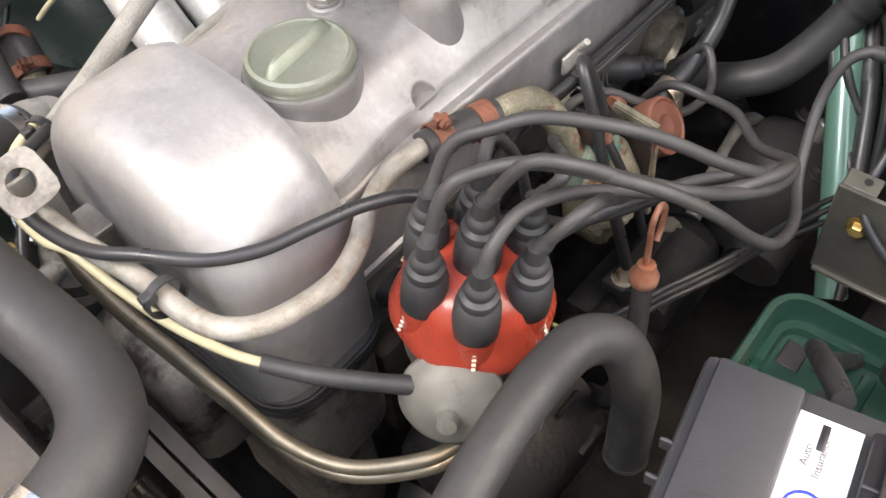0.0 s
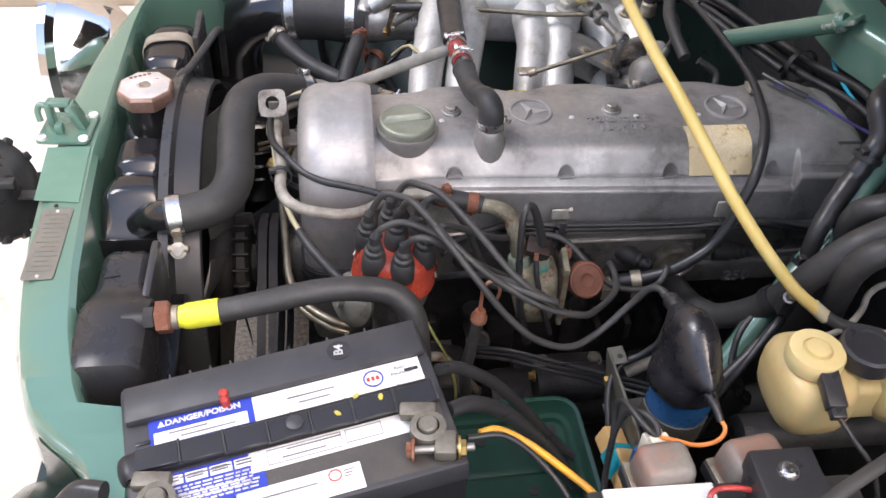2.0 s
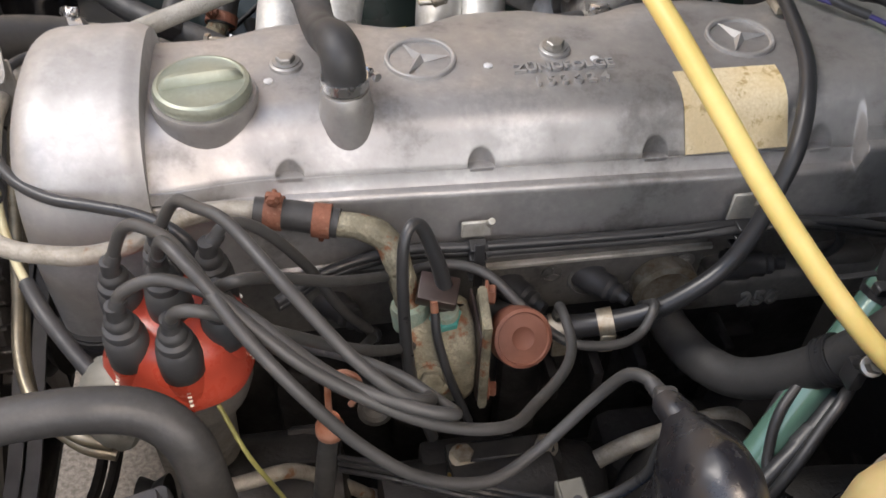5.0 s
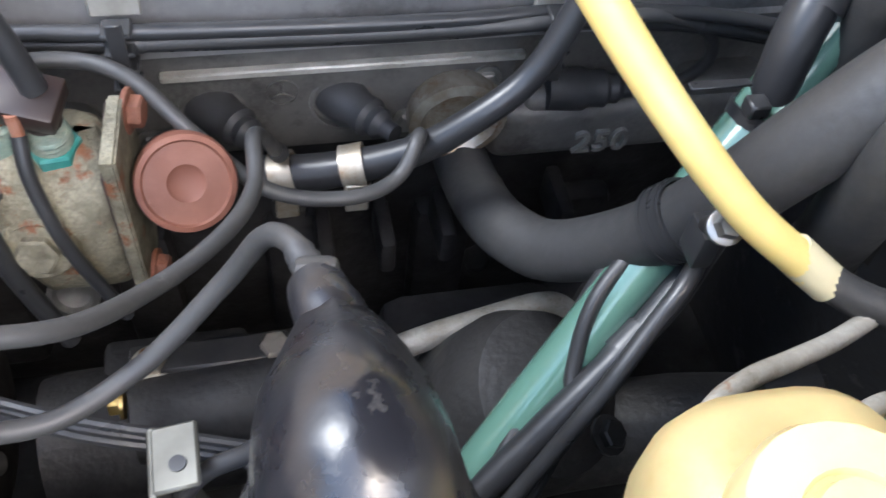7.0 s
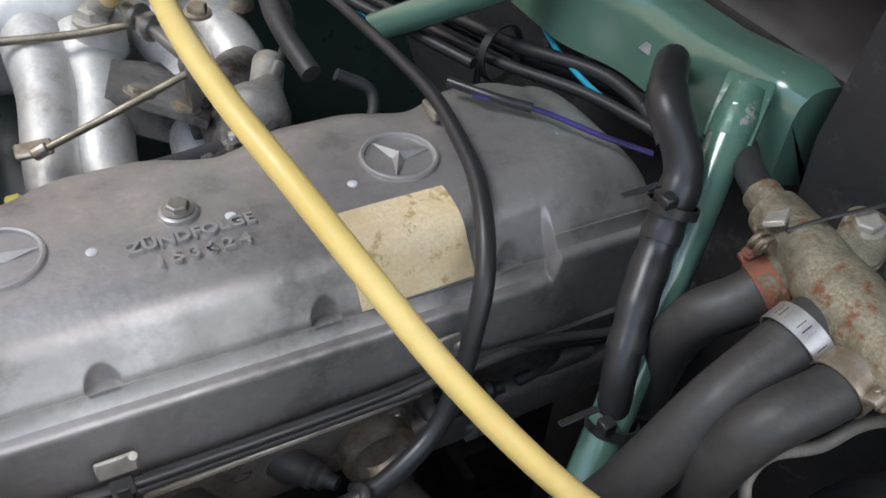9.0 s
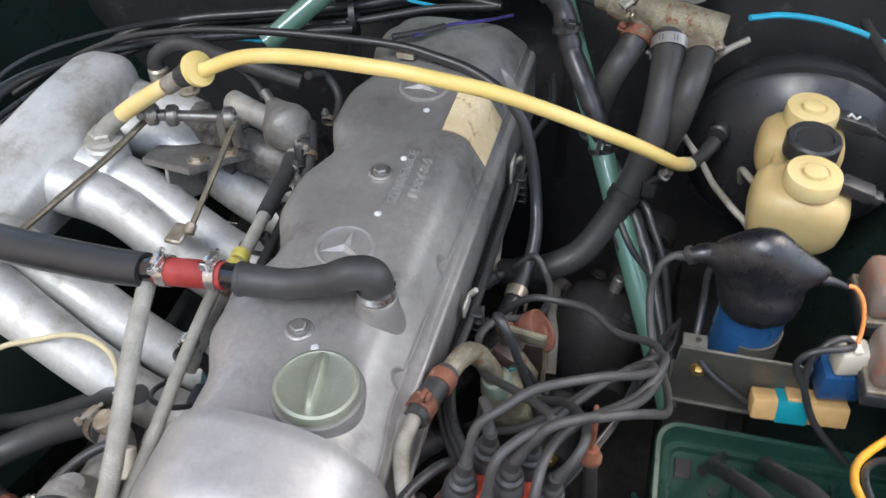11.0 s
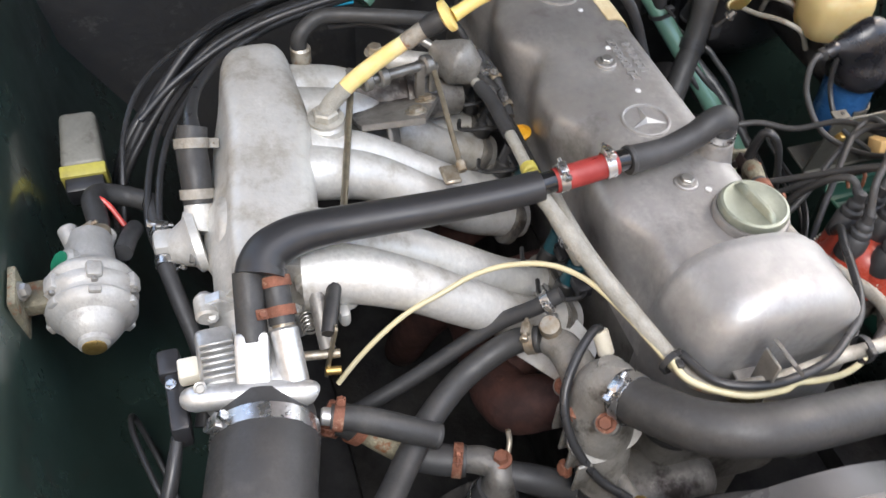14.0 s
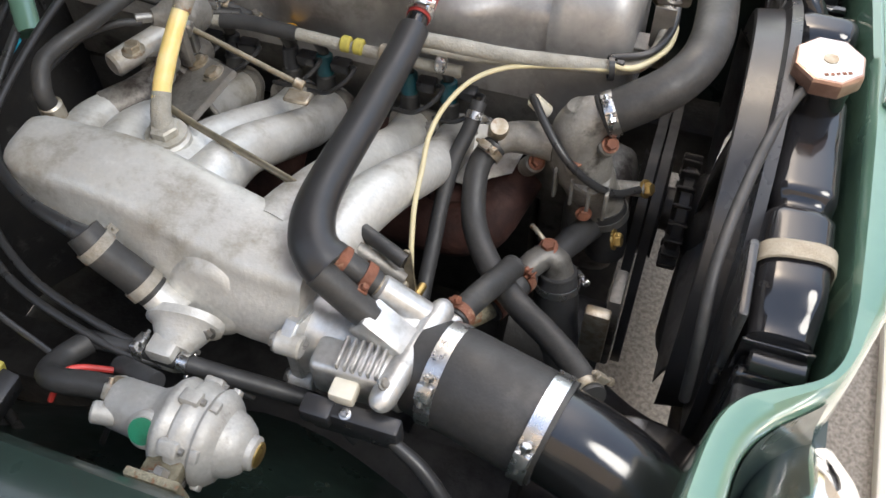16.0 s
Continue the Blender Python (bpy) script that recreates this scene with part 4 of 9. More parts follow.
    part("oil_filter_flange", lathe([(0.02, 0), (0.048, 0.004), (0.05, 0.015), (0.045, 0.05), (0.02, 0.06)], 30, along((0.66, -0.10, 0.50), (0.2, -0.6, 0.4))), IRON, ob)
    return ob


oil_cap(valve_cover())
paper_label()
engine_block()


# ---- inlet side ----
def intake_manifold():
    ob = thing("intake_manifold", (0.38, 0.30, 0.70), "pale cast aluminium inlet manifold with six curved runners", "manifold")
    rings = []
    n = 34
    for i in range(n):
        t = i / (n - 1)
        x = 0.592 - 0.344 * t
        cy = 0.398 + 0.052 * t
        wide = 0.040 + 0.024 * smooth_step(0.0, 0.45, t) - 0.008 * smooth_step(0.80, 1.0, t)
        top = 0.897 - 0.030 * smooth_step(0.25, 1.0, t)
        low = 0.800 - 0.030 * smooth_step(0.0, 0.5, t)
        e = max(0.0, 1 - t / 0.10)
        q = (1 - e * e) ** 0.5 if e < 1 else 0.05
        ring = []
        for k in range(32):
            a = 2 * math.pi * k / 32
            c, s = math.cos(a), math.sin(a)
            p = 0.55
            slope = 0.030 * smooth_step(0.05, 0.45, t) * smooth_step(-0.35, 0.45, s) if c > 0 else 0.0
            yy = cy + (wide - slope) * (0.55 + 0.45 * q) * math.copysign(abs(c) ** p, c) * (1 - 0.12 * (s < 0))
            mid, half = (top + low) / 2, (top - low) / 2 * (0.65 + 0.35 * q)
            ring.append((x, yy, mid + half * math.copysign(abs(s) ** p, s)))
        rings.append(ring)
    part("plenum", skin(bmesh.new(), rings), ALLOY, ob)
    bm = lathe([(0.050, -0.015), (0.049, 0.004), (0.044, 0.014), (0.036, 0.020), (0.030, 0.021)], 36, along((0.345, 0.468, 0.815), (0, 1, 0.35)))
    part("side_boss", bm, ALLOY, ob)
    for x in (0.234, 0.292, 0.402, 0.446, 0.528, 0.578):
        sx = 0.243 + (x - 0.234) * 0.92
        lift = 0.004 if x in (0.234, 0.402) else 0.0
        bm = tube([(sx + 0.012, 0.405, 0.835), (sx + 0.004, 0.360, 0.832 + lift), (x - 0.004, 0.300, 0.816 + lift), (x - 0.018, 0.235, 0.785), (x - 0.022, 0.175, 0.748), (x - 0.020, 0.110, 0.722)],
                  [0.036, 0.031, 0.0275, 0.026, 0.0255, 0.025], 22, 8)
        part("runner", bm, ALLOY, ob)
    for x in (0.262, 0.424, 0.552):
        bm = slab(rounded(0.115, 0.055, 0.02), -0.006, 0.006, 0.0015, None, along((x - 0.018, 0.128, 0.728), (0, 0.85, 0.5)))
        part("port_flange", bm, ALLOY_DIRTY, ob)
        part("flange_nut", hexagon((x - 0.018, 0.136, 0.742), (0, 0.7, 0.7), 0.008, 0.007), STEEL, ob)
    bm = slab([(0.0, 0.0), (0.06, 0.0), (0.08, 0.02), (0.07, 0.06), (0.02, 0.075), (-0.02, 0.05), (-0.025, 0.015)], -0.002, 0.002, 0.001, None, along((0.185, 0.185, 0.715), (-0.25, 0.35, 0.9)))
    part("heat_shield", bm, ALLOY, ob, "bent bright heat shield plate")
    bm = lathe([(0.024, -0.03), (0.0235, 0.0), (0.020, 0.004), (0.019, 0.006)], 28, along((0.456, 0.338, 0.862), (0, 0, 1)))
    part("fitting_boss", bm, ALLOY, ob)
    bm = block((0.055, 0.012, 0.020), (0.238, 0.372, 0.806), 0.005, 2)
    lathe([(0.012, -0.005), (0.012, 0.005), (0.007, 0.0055), (0.0068, -0.0055)], 20, along((0.236, 0.365, 0.812), (0, 0, 1)), bm)
    part("cable_lug", bm, ALLOY, ob)
    for y, z in ((0.505, 0.822), (0.500, 0.748), (0.405, 0.838)):
        part("flange_lug", rod((0.262, y, z), (0.236, y, z), 0.0115, 16), ALLOY, ob)
        part("flange_bolt", hexagon((0.262, y, z), (1, 0, 0.1), 0.0075, 0.006), STEEL, ob)
    return ob


def throttle_body():
    ob = thing("throttle_unit", (0.19, 0.465, 0.73), "bright machined alloy throttle body with ribbed stubs", "throttle body")
    axis = Vector((-0.985, 0.10, 0.0)).normalized()
    m = along((0.250, 0.460, 0.783), axis)
    part("flange", slab([(-0.050, -0.045), (0.050, -0.045), (0.056, -0.030), (0.020, 0.050), (-0.020, 0.050), (-0.056, -0.030)], -0.004, 0.010, 0.002, None, m @ Matrix.Rotation(radians(-90), 4, "Z")), ALLOY_BRIGHT, ob)
    part("barrel", lathe([(0.044, 0.006), (0.040, 0.020), (0.038, 0.060), (0.044, 0.085), (0.046, 0.110), (0.043, 0.114), (0.043, 0.15)], 44, m), ALLOY_BRIGHT, ob)
    bar = tube([(0.151, 0.532, 0.815), (0.149, 0.526, 0.818), (0.140, 0.478, 0.820), (0.130, 0.430, 0.819), (0.128, 0.422, 0.816)], [0.010, 0.0125, 0.0125, 0.0125, 0.010], 20, 4)
    part("top_bar", bar, ALLOY_BRIGHT, ob)
    tilt = Euler((0, radians(-34), radians(-9))).to_matrix().to_4x4()
    part("square_tower", block((0.056, 0.032, 0.034), (0, 0, 0), 0.004, 2, Matrix.Translation((0.168, 0.470, 0.828)) @ tilt), ALLOY_BRIGHT, ob)
    part("round_tower", rod((0.140, 0.436, 0.818), (0.186, 0.437, 0.850), 0.0135, 22), ALLOY_BRIGHT, ob)
    part("brass_neck", rod((0.182, 0.4368, 0.847), (0.194, 0.4372, 0.856), 0.0105, 18), CLAMP_DULL, ob, "dull brass hose neck")
    part("web", block((0.06, 0.012, 0.03), (0.172, 0.452, 0.815), 0.003, 2), ALLOY_BRIGHT, ob)
    part("side_housing", block((0.075, 0.036, 0.050), (0.188, 0.503, 0.800), 0.007, 3), ALLOY_BRIGHT, ob)
    for k in range(6):
        part("rib", block((0.0034, 0.032, 0.010), (0.160 + 0.0075 * k, 0.501, 0.828), 0.001, 1), ALLOY_BRIGHT, ob)
    for p in ((0.150, 0.521, 0.832), (0.238, 0.500, 0.822), (0.238, 0.418, 0.806)):
        part("screw", hexagon(p, (-0.7, 0, 0.7), 0.0045, 0.004), STEEL, ob)
    part("shaft", rod((0.180, 0.425, 0.806), (0.176, 0.386, 0.804), 0.0048, 12), CLAMP_DULL, ob, "dull throttle shaft")
    part("lever", slab(rounded(0.066, 0.009, 0.004), -0.0014, 0.0014, 0, None, along((0.172, 0.396, 0.815), (0.1, 0.95, 0.2), 100)), PIPE_BRASSY, ob, "yellow-passivated throttle lever")
    part("stop_screw", rod((0.164, 0.404, 0.796), (0.162, 0.388, 0.795), 0.0045, 12), BRASS, ob, "brass stop screw")
    part("return_spring", tube([(0.20 + 0.0008 * k, 0.410 + 0.007 * math.cos(k * 1.05), 0.815 + 0.007 * math.sin(k * 1.05)) for k in range(30)], 0.0012, 6, 2), STEEL, ob)
    part("damper_tube", tube([(0.225, 0.398, 0.842), (0.200, 0.398, 0.826), (0.178, 0.398, 0.812)], [0.0085, 0.0085, 0.0080], 14, 3), ALLOY_DIRTY, ob, "grey damper tube beside the lever")
    bm = block((0.085, 0.018, 0.034), (0.170, 0.545, 0.790), 0.004, 2)
    block((0.03, 0.022, 0.02), (0.205, 0.548, 0.80), 0.004, 2, None, bm)
    part("switch_box", bm, BLACK_SATIN, ob, "black plastic throttle switch")
    part("switch_screw", hexagon((0.178, 0.548, 0.808), (0, 0.2, 1), 0.004, 0.004), CLAMP, ob)
    part("connector", block((0.024, 0.020, 0.016), (0.186, 0.530, 0.812), 0.003, 2), WHITE_PLASTIC, ob, "cream plastic plug")
    part("nipple", rod((0.124, 0.418, 0.782), (0.118, 0.398, 0.780), 0.009, 16), ALLOY_BRIGHT, ob)
    return ob


def air_duct():
    ob = thing("air_duct", (0.07, 0.487, 0.75), "thick black rubber air duct between throttle and air filter", "air duct")
    part("rubber_boot", tube([(0.136, 0.468, 0.786), (0.100, 0.474, 0.787), (0.06, 0.484, 0.788), (0.0, 0.497, 0.783)], [0.0475, 0.0505, 0.0505, 0.0515], 44, 5), RUBBER_GREY, ob)
    part("elbow", tube([(0.012, 0.494, 0.785), (-0.03, 0.503, 0.776), (-0.075, 0.515, 0.752), (-0.105, 0.528, 0.70), (-0.11, 0.535, 0.62)], [0.046, 0.047, 0.049, 0.05, 0.05], 36, 6), BLACK_GLOSS, ob, "glossy black enamelled duct elbow")
    return ob


intake_manifold()
throttle_body()
air_duct()
hose_clamp((0.110, 0.4725, 0.787), (-0.98, 0.14, 0.0), 0.0502, CLAMP, 0.016, 140, "wide bright worm-drive clamp on the air duct", None, 24)
hose_clamp((0.012, 0.495, 0.785), (-0.98, 0.2, -0.08), 0.0525, CLAMP, 0.016, 150, "wide bright worm-drive clamp on the air duct", None, 24)

# cut pipe with the black hose that carries the breather back to the throttle
hose("breather_elbow_hose", [(0.2695, -0.053, 0.919), (0.2695, -0.053, 0.934), (0.268, -0.048, 0.944), (0.264, -0.033, 0.945), (0.259, -0.012, 0.936), (0.254, 0.022, 0.927), (0.250, 0.066, 0.926)],
                                 [0.0158, 0.0158, 0.0155, 0.0148, 0.0140, 0.0136, 0.0150], 24, 6, RUBBER, "short bent black rubber breather hose on the cam cover", "hose")
hose_clamp((0.2695, -0.053, 0.924), (0, 0, 1), 0.0162, CLAMP, 0.008, 210, "bright clamp at the foot of the breather hose")
solo("joining_pipe", tube([(0.251, 0.058, 0.928), (0.250, 0.10, 0.924), (0.249, 0.16, 0.914)], 0.0115, 18, 4), BLACK_GLOSS, "black joining pipe inside the breather hoses", "pipe")
solo("joining_sleeve", tube([(0.250, 0.079, 0.926), (0.2495, 0.110, 0.921), (0.249, 0.146, 0.916)], [0.0128, 0.0131, 0.0128], 24, 4), RED_SLEEVE, "short red rubber sleeve joining two hoses", "hose sleeve")
hose_clamp((0.250, 0.088, 0.925), (0, 1, -0.15), 0.0135, CLAMP, 0.0095, 100, "bright worm-drive clamp on the red sleeve")
hose_clamp((0.2495, 0.138, 0.9175), (0, 1, -0.15), 0.0135, CLAMP, 0.0095, 80, "bright worm-drive clamp on the red sleeve")
hose("breather_hose", [(0.249, 0.160, 0.913), (0.250, 0.20, 0.908), (0.254, 0.28, 0.902), (0.258, 0.36, 0.899), (0.256, 0.405, 0.898), (0.247, 0.434, 0.894), (0.236, 0.446, 0.888), (0.226, 0.450, 0.882)],
                           [0.0168, 0.0175, 0.0182, 0.019, 0.0205, 0.0220, 0.0232, 0.0250], 26, 8, SLEEVE, "thick black sleeved breather hose across the manifold", "hose", 0.9)
solo("throttle_hose", tube([(0.232, 0.460, 0.884), (0.206, 0.464, 0.862), (0.182, 0.467, 0.842)], 0.0148, 20, 3), RUBBER_GREY, "short black hose on the throttle stub", "hose")
solo("throttle_hose", tube([(0.230, 0.436, 0.882), (0.209, 0.437, 0.867), (0.188, 0.437, 0.852)], 0.0128, 20, 3), RUBBER_GREY, "short black hose with rusty clamps on the throttle stub", "hose")
ear_clamp((0.221, 0.4365, 0.875), (1, 0, 0.7), 0.0135, RUST, 0.010, 0)
ear_clamp((0.198, 0.437, 0.859), (1, 0, 0.7), 0.0135, RUST, 0.010, 20)


# ---- ignition ----
def boot(p, d, parent):
    """A moulded rubber boot with a stepped collar on a distributor tower."""
    m = along(p, d)
    return part("boot", lathe([(0.0128, -0.004), (0.0146, -0.001), (0.0144, 0.009), (0.0134, 0.024), (0.0108, 0.027), (0.0120, 0.031), (0.0112, 0.034), (0.0084, 0.036), (0.0094, 0.040), (0.0084, 0.043), (0.0064, 0.045), (0.0054, 0.056)], 24, m), RUBBER, parent)


DIST = Vector((0.142, -0.191, 0.814))
DIST_UP = Vector((0.03, -0.11, 1.0)).normalized()
TOWERS = []


def distributor():
    ob = thing("distributor", (0.135, -0.175, 0.68), "distributor with a red cap and black lead boots", "distributor")
    m = along(DIST, DIST_UP)
    part("body", lathe([(0.022, -0.16), (0.024, -0.10), (0.030, -0.07), (0.041, -0.052), (0.044, -0.04), (0.044, -0.012), (0.046, -0.008)], 36, m), ALLOY_DIRTY, ob, "dirty alloy distributor body")
    prof = [(0.0485, -0.010), (0.0515, -0.007), (0.0515, 0.001), (0.0495, 0.005), (0.0470, 0.012), (0.0440, 0.022), (0.0400, 0.034), (0.030, 0.041), (0.016, 0.044), (0.003, 0.045)]
    cap = part("cap", lathe(prof, 48, m, None, 6, 0.022), RED_CAP, ob, "glossy red phenolic distributor cap")
    for k in range(6):
        a = radians(24 + 60 * k)
        at = m @ Vector((0.0345 * math.cos(a), 0.0345 * math.sin(a), 0.020))
        part("tower", lathe([(0.015, -0.02), (0.0142, 0.0), (0.012, 0.016), (0.0105, 0.020)], 22, along(at, DIST_UP)), RED_CAP, cap)
        boot(at + DIST_UP * 0.006, DIST_UP, ob)
        TOWERS.append(at + DIST_UP * 0.056)
        for j in range(4):
            q = m @ Vector(((0.0516 - 0.0012 * j) * math.cos(a), (0.0516 - 0.0012 * j) * math.sin(a), 0.004 + 0.0036 * j))
            part("mark", block((0.0026, 0.0012, 0.0022), (0, 0, 0), 0.0003, 1, along(q, (m.to_3x3() @ Vector((math.cos(a), math.sin(a), 0.3))))), WHITE_PLASTIC, cap)
    at = m @ Vector((0, 0, 0.042))
    part("tower", lathe([(0.014, -0.01), (0.013, 0.008), (0.0105, 0.012)], 22, along(at, DIST_UP)), RED_CAP, cap)
    boot(at, DIST_UP, ob)
    TOWERS.append(at + DIST_UP * 0.052)
    vac = along((0.092, -0.214, 0.786), (-0.62, -0.42, 0.32))
    part("vacuum_capsule", lathe([(0.009, -0.035), (0.011, -0.012), (0.030, -0.006), (0.0335, -0.002), (0.0335, 0.002), (0.0310, 0.004), (0.029, 0.009), (0.022, 0.015), (0.011, 0.018), (0.007, 0.020), (0.006, 0.028), (0.002, 0.0285)], 36, vac), RELAY_GREY, ob, "grey metal vacuum capsule")
    for s in (70, 250):
        q = m @ Vector((0.050 * math.cos(radians(s)), 0.050 * math.sin(radians(s)), -0.02))
        part("spring_clip", block((0.012, 0.0025, 0.045), (0, 0, 0.004), 0.001, 1, Matrix.Translation(q) @ Euler((0, 0, radians(s + 90))).to_matrix().to_4x4()), STEEL, ob)
    return ob


distributor()


def lead(points, label="grey high-tension ignition lead in a loose loop", r=0.0040):
    ob = thing("ignition_lead", points[0], label, "ignition lead", "ignition leads")
    part("sheath", tube(points, r, 12, 8), LEAD, ob)
    for a, b in ((0, 1), (-1, -2)):
        p, d = Vector(points[a]), (Vector(points[b]) - Vector(points[a])).normalized()
        part("end_boot", lathe([(r * 0.9, -0.001), (r * 1.30, 0.0), (r * 1.34, 0.007), (r * 1.22, 0.008), (r * 1.28, 0.010), (r * 1.02, 0.013)], 14, along(p, d)), RUBBER, ob)


def plug_boot(x, y=-0.098, z=0.722, d=(0.60, -0.80, 0.06)):
    m = along((x, y + 0.012, z), d)
    solo("spark_plug_boot", lathe([(0.0135, -0.012), (0.0140, 0.010), (0.0115, 0.014), (0.012, 0.024), (0.0092, 0.027), (0.0096, 0.032), (0.006, 0.036), (0.0055, 0.044)], 20, m), RUBBER, "black rubber spark plug boot in the cylinder head", "spark plug boot", "spark plug boots")


T = [tuple(p) for p in TOWERS]

# ---- leads from the distributor ----
lead([T[1], (0.156, -0.170, 0.925), (0.172, -0.188, 0.936), (0.192, -0.209, 0.940), (0.222, -0.251, 0.929), (0.256, -0.283, 0.898), (0.282, -0.296, 0.876), (0.300, -0.288, 0.856), (0.292, -0.255, 0.828), (0.262, -0.19, 0.775), (0.278, -0.131, 0.727)])
lead([T[2], (0.128, -0.190, 0.926), (0.146, -0.202, 0.934), (0.165, -0.226, 0.938), (0.194, -0.272, 0.925), (0.222, -0.297, 0.896), (0.255, -0.311, 0.853), (0.292, -0.317, 0.816), (0.334, -0.313, 0.796), (0.370, -0.297, 0.800), (0.404, -0.286, 0.832), (0.420, -0.289, 0.860), (0.429, -0.301, 0.870), (0.434, -0.313, 0.868)], "grey high-tension lead from the distributor to the coil")
lead([T[6], (0.156, -0.222, 0.943), (0.172, -0.243, 0.941), (0.190, -0.260, 0.927), (0.234, -0.288, 0.895), (0.295, -0.303, 0.856), (0.345, -0.298, 0.832), (0.377, -0.262, 0.801), (0.405, -0.232, 0.794), (0.417, -0.202, 0.786), (0.419, -0.165, 0.779), (0.431, -0.131, 0.727)])
lead([T[3], (0.126, -0.222, 0.905), (0.148, -0.224, 0.915), (0.175, -0.232, 0.909), (0.20, -0.248, 0.901), (0.243, -0.283, 0.884), (0.285, -0.302, 0.873), (0.311, -0.304, 0.862), (0.308, -0.288, 0.849), (0.280, -0.255, 0.842), (0.235, -0.21, 0.815), (0.185, -0.160, 0.760), (0.195, -0.131, 0.727)])
lead([T[4], (0.158, -0.245, 0.908), (0.170, -0.250, 0.914), (0.187, -0.250, 0.906), (0.215, -0.245, 0.880), (0.262, -0.225, 0.830), (0.30, -0.18, 0.770), (0.353, -0.131, 0.727)])
lead([T[5], (0.190, -0.222, 0.905), (0.212, -0.208, 0.890), (0.250, -0.180, 0.850), (0.290, -0.145, 0.812), (0.334, -0.130, 0.802), (0.364, -0.140, 0.798), (0.391, -0.160, 0.777), (0.423, -0.178, 0.753), (0.461, -0.182, 0.746), (0.488, -0.172, 0.746), (0.502, -0.155, 0.758), (0.505, -0.131, 0.727)])
lead([T[0], (0.186, -0.172, 0.905), (0.206, -0.164, 0.888), (0.232, -0.158, 0.842), (0.252, -0.150, 0.785), (0.278, -0.131, 0.727)])
for x_ in (0.16, 0.243, 0.318, 0.396, 0.470):
    plug_boot(x_)
plug_boot(0.612, -0.094, 0.712, (1, -0.12, 0.03))
lead([(0.668, -0.089, 0.716), (0.684, -0.094, 0.726), (0.688, -0.104, 0.752), (0.672, -0.112, 0.780), (0.640, -0.116, 0.795), (0.595, -0.118, 0.797), (0.50, -0.117, 0.795), (0.42, -0.116, 0.796), (0.36, -0.116, 0.797)])

# ---- coolant pipe round the front of the engine, with its hose and switch housing ----
solo("coolant_pipe", tube([(0.046, 0.101, 0.862), (0.018, 0.088, 0.862), (0.003, 0.058, 0.867), (0.001, 0.005, 0.870), (0.008, -0.055, 0.868), (0.009, -0.100, 0.869), (0.016, -0.121, 0.867), (0.032, -0.133, 0.863), (0.055, -0.139, 0.860), (0.082, -0.139, 0.855),
                           (0.110, -0.129, 0.852), (0.136, -0.115, 0.855), (0.168, -0.105, 0.855), (0.205, -0.107, 0.853)], 0.0070, 16, 6, wobble=0.05), PIPE_GREY, "grey painted coolant pipe with rust spots bent round the engine", "pipe")
solo("coolant_hose", tube([(0.196, -0.107, 0.853), (0.225, -0.112, 0.850), (0.256, -0.120, 0.846)], [0.0112, 0.0115, 0.0112], 20, 4), RUBBER_GREY, "short black coolant hose with two rusty clamps", "hose")
band_clamp((0.210, -0.109, 0.852), (1, -0.2, -0.1), 0.0116, RUST, 0.013, 95, "rusty flat band clamp on the coolant hose")
band_clamp((0.244, -0.117, 0.8475), (1, -0.2, -0.1), 0.0116, RUST, 0.013, 280, "rusty flat band clamp on the coolant hose")
solo("coolant_elbow", tube([(0.250, -0.119, 0.846), (0.272, -0.126, 0.846), (0.289, -0.133, 0.838), (0.297, -0.144, 0.818), (0.303, -0.155, 0.784)], [0.0095, 0.0105, 0.0110, 0.0105, 0.0105], 18, 6, wobble=0.12), CORRODED, "corroded pale metal elbow of the coolant pipe", "pipe")


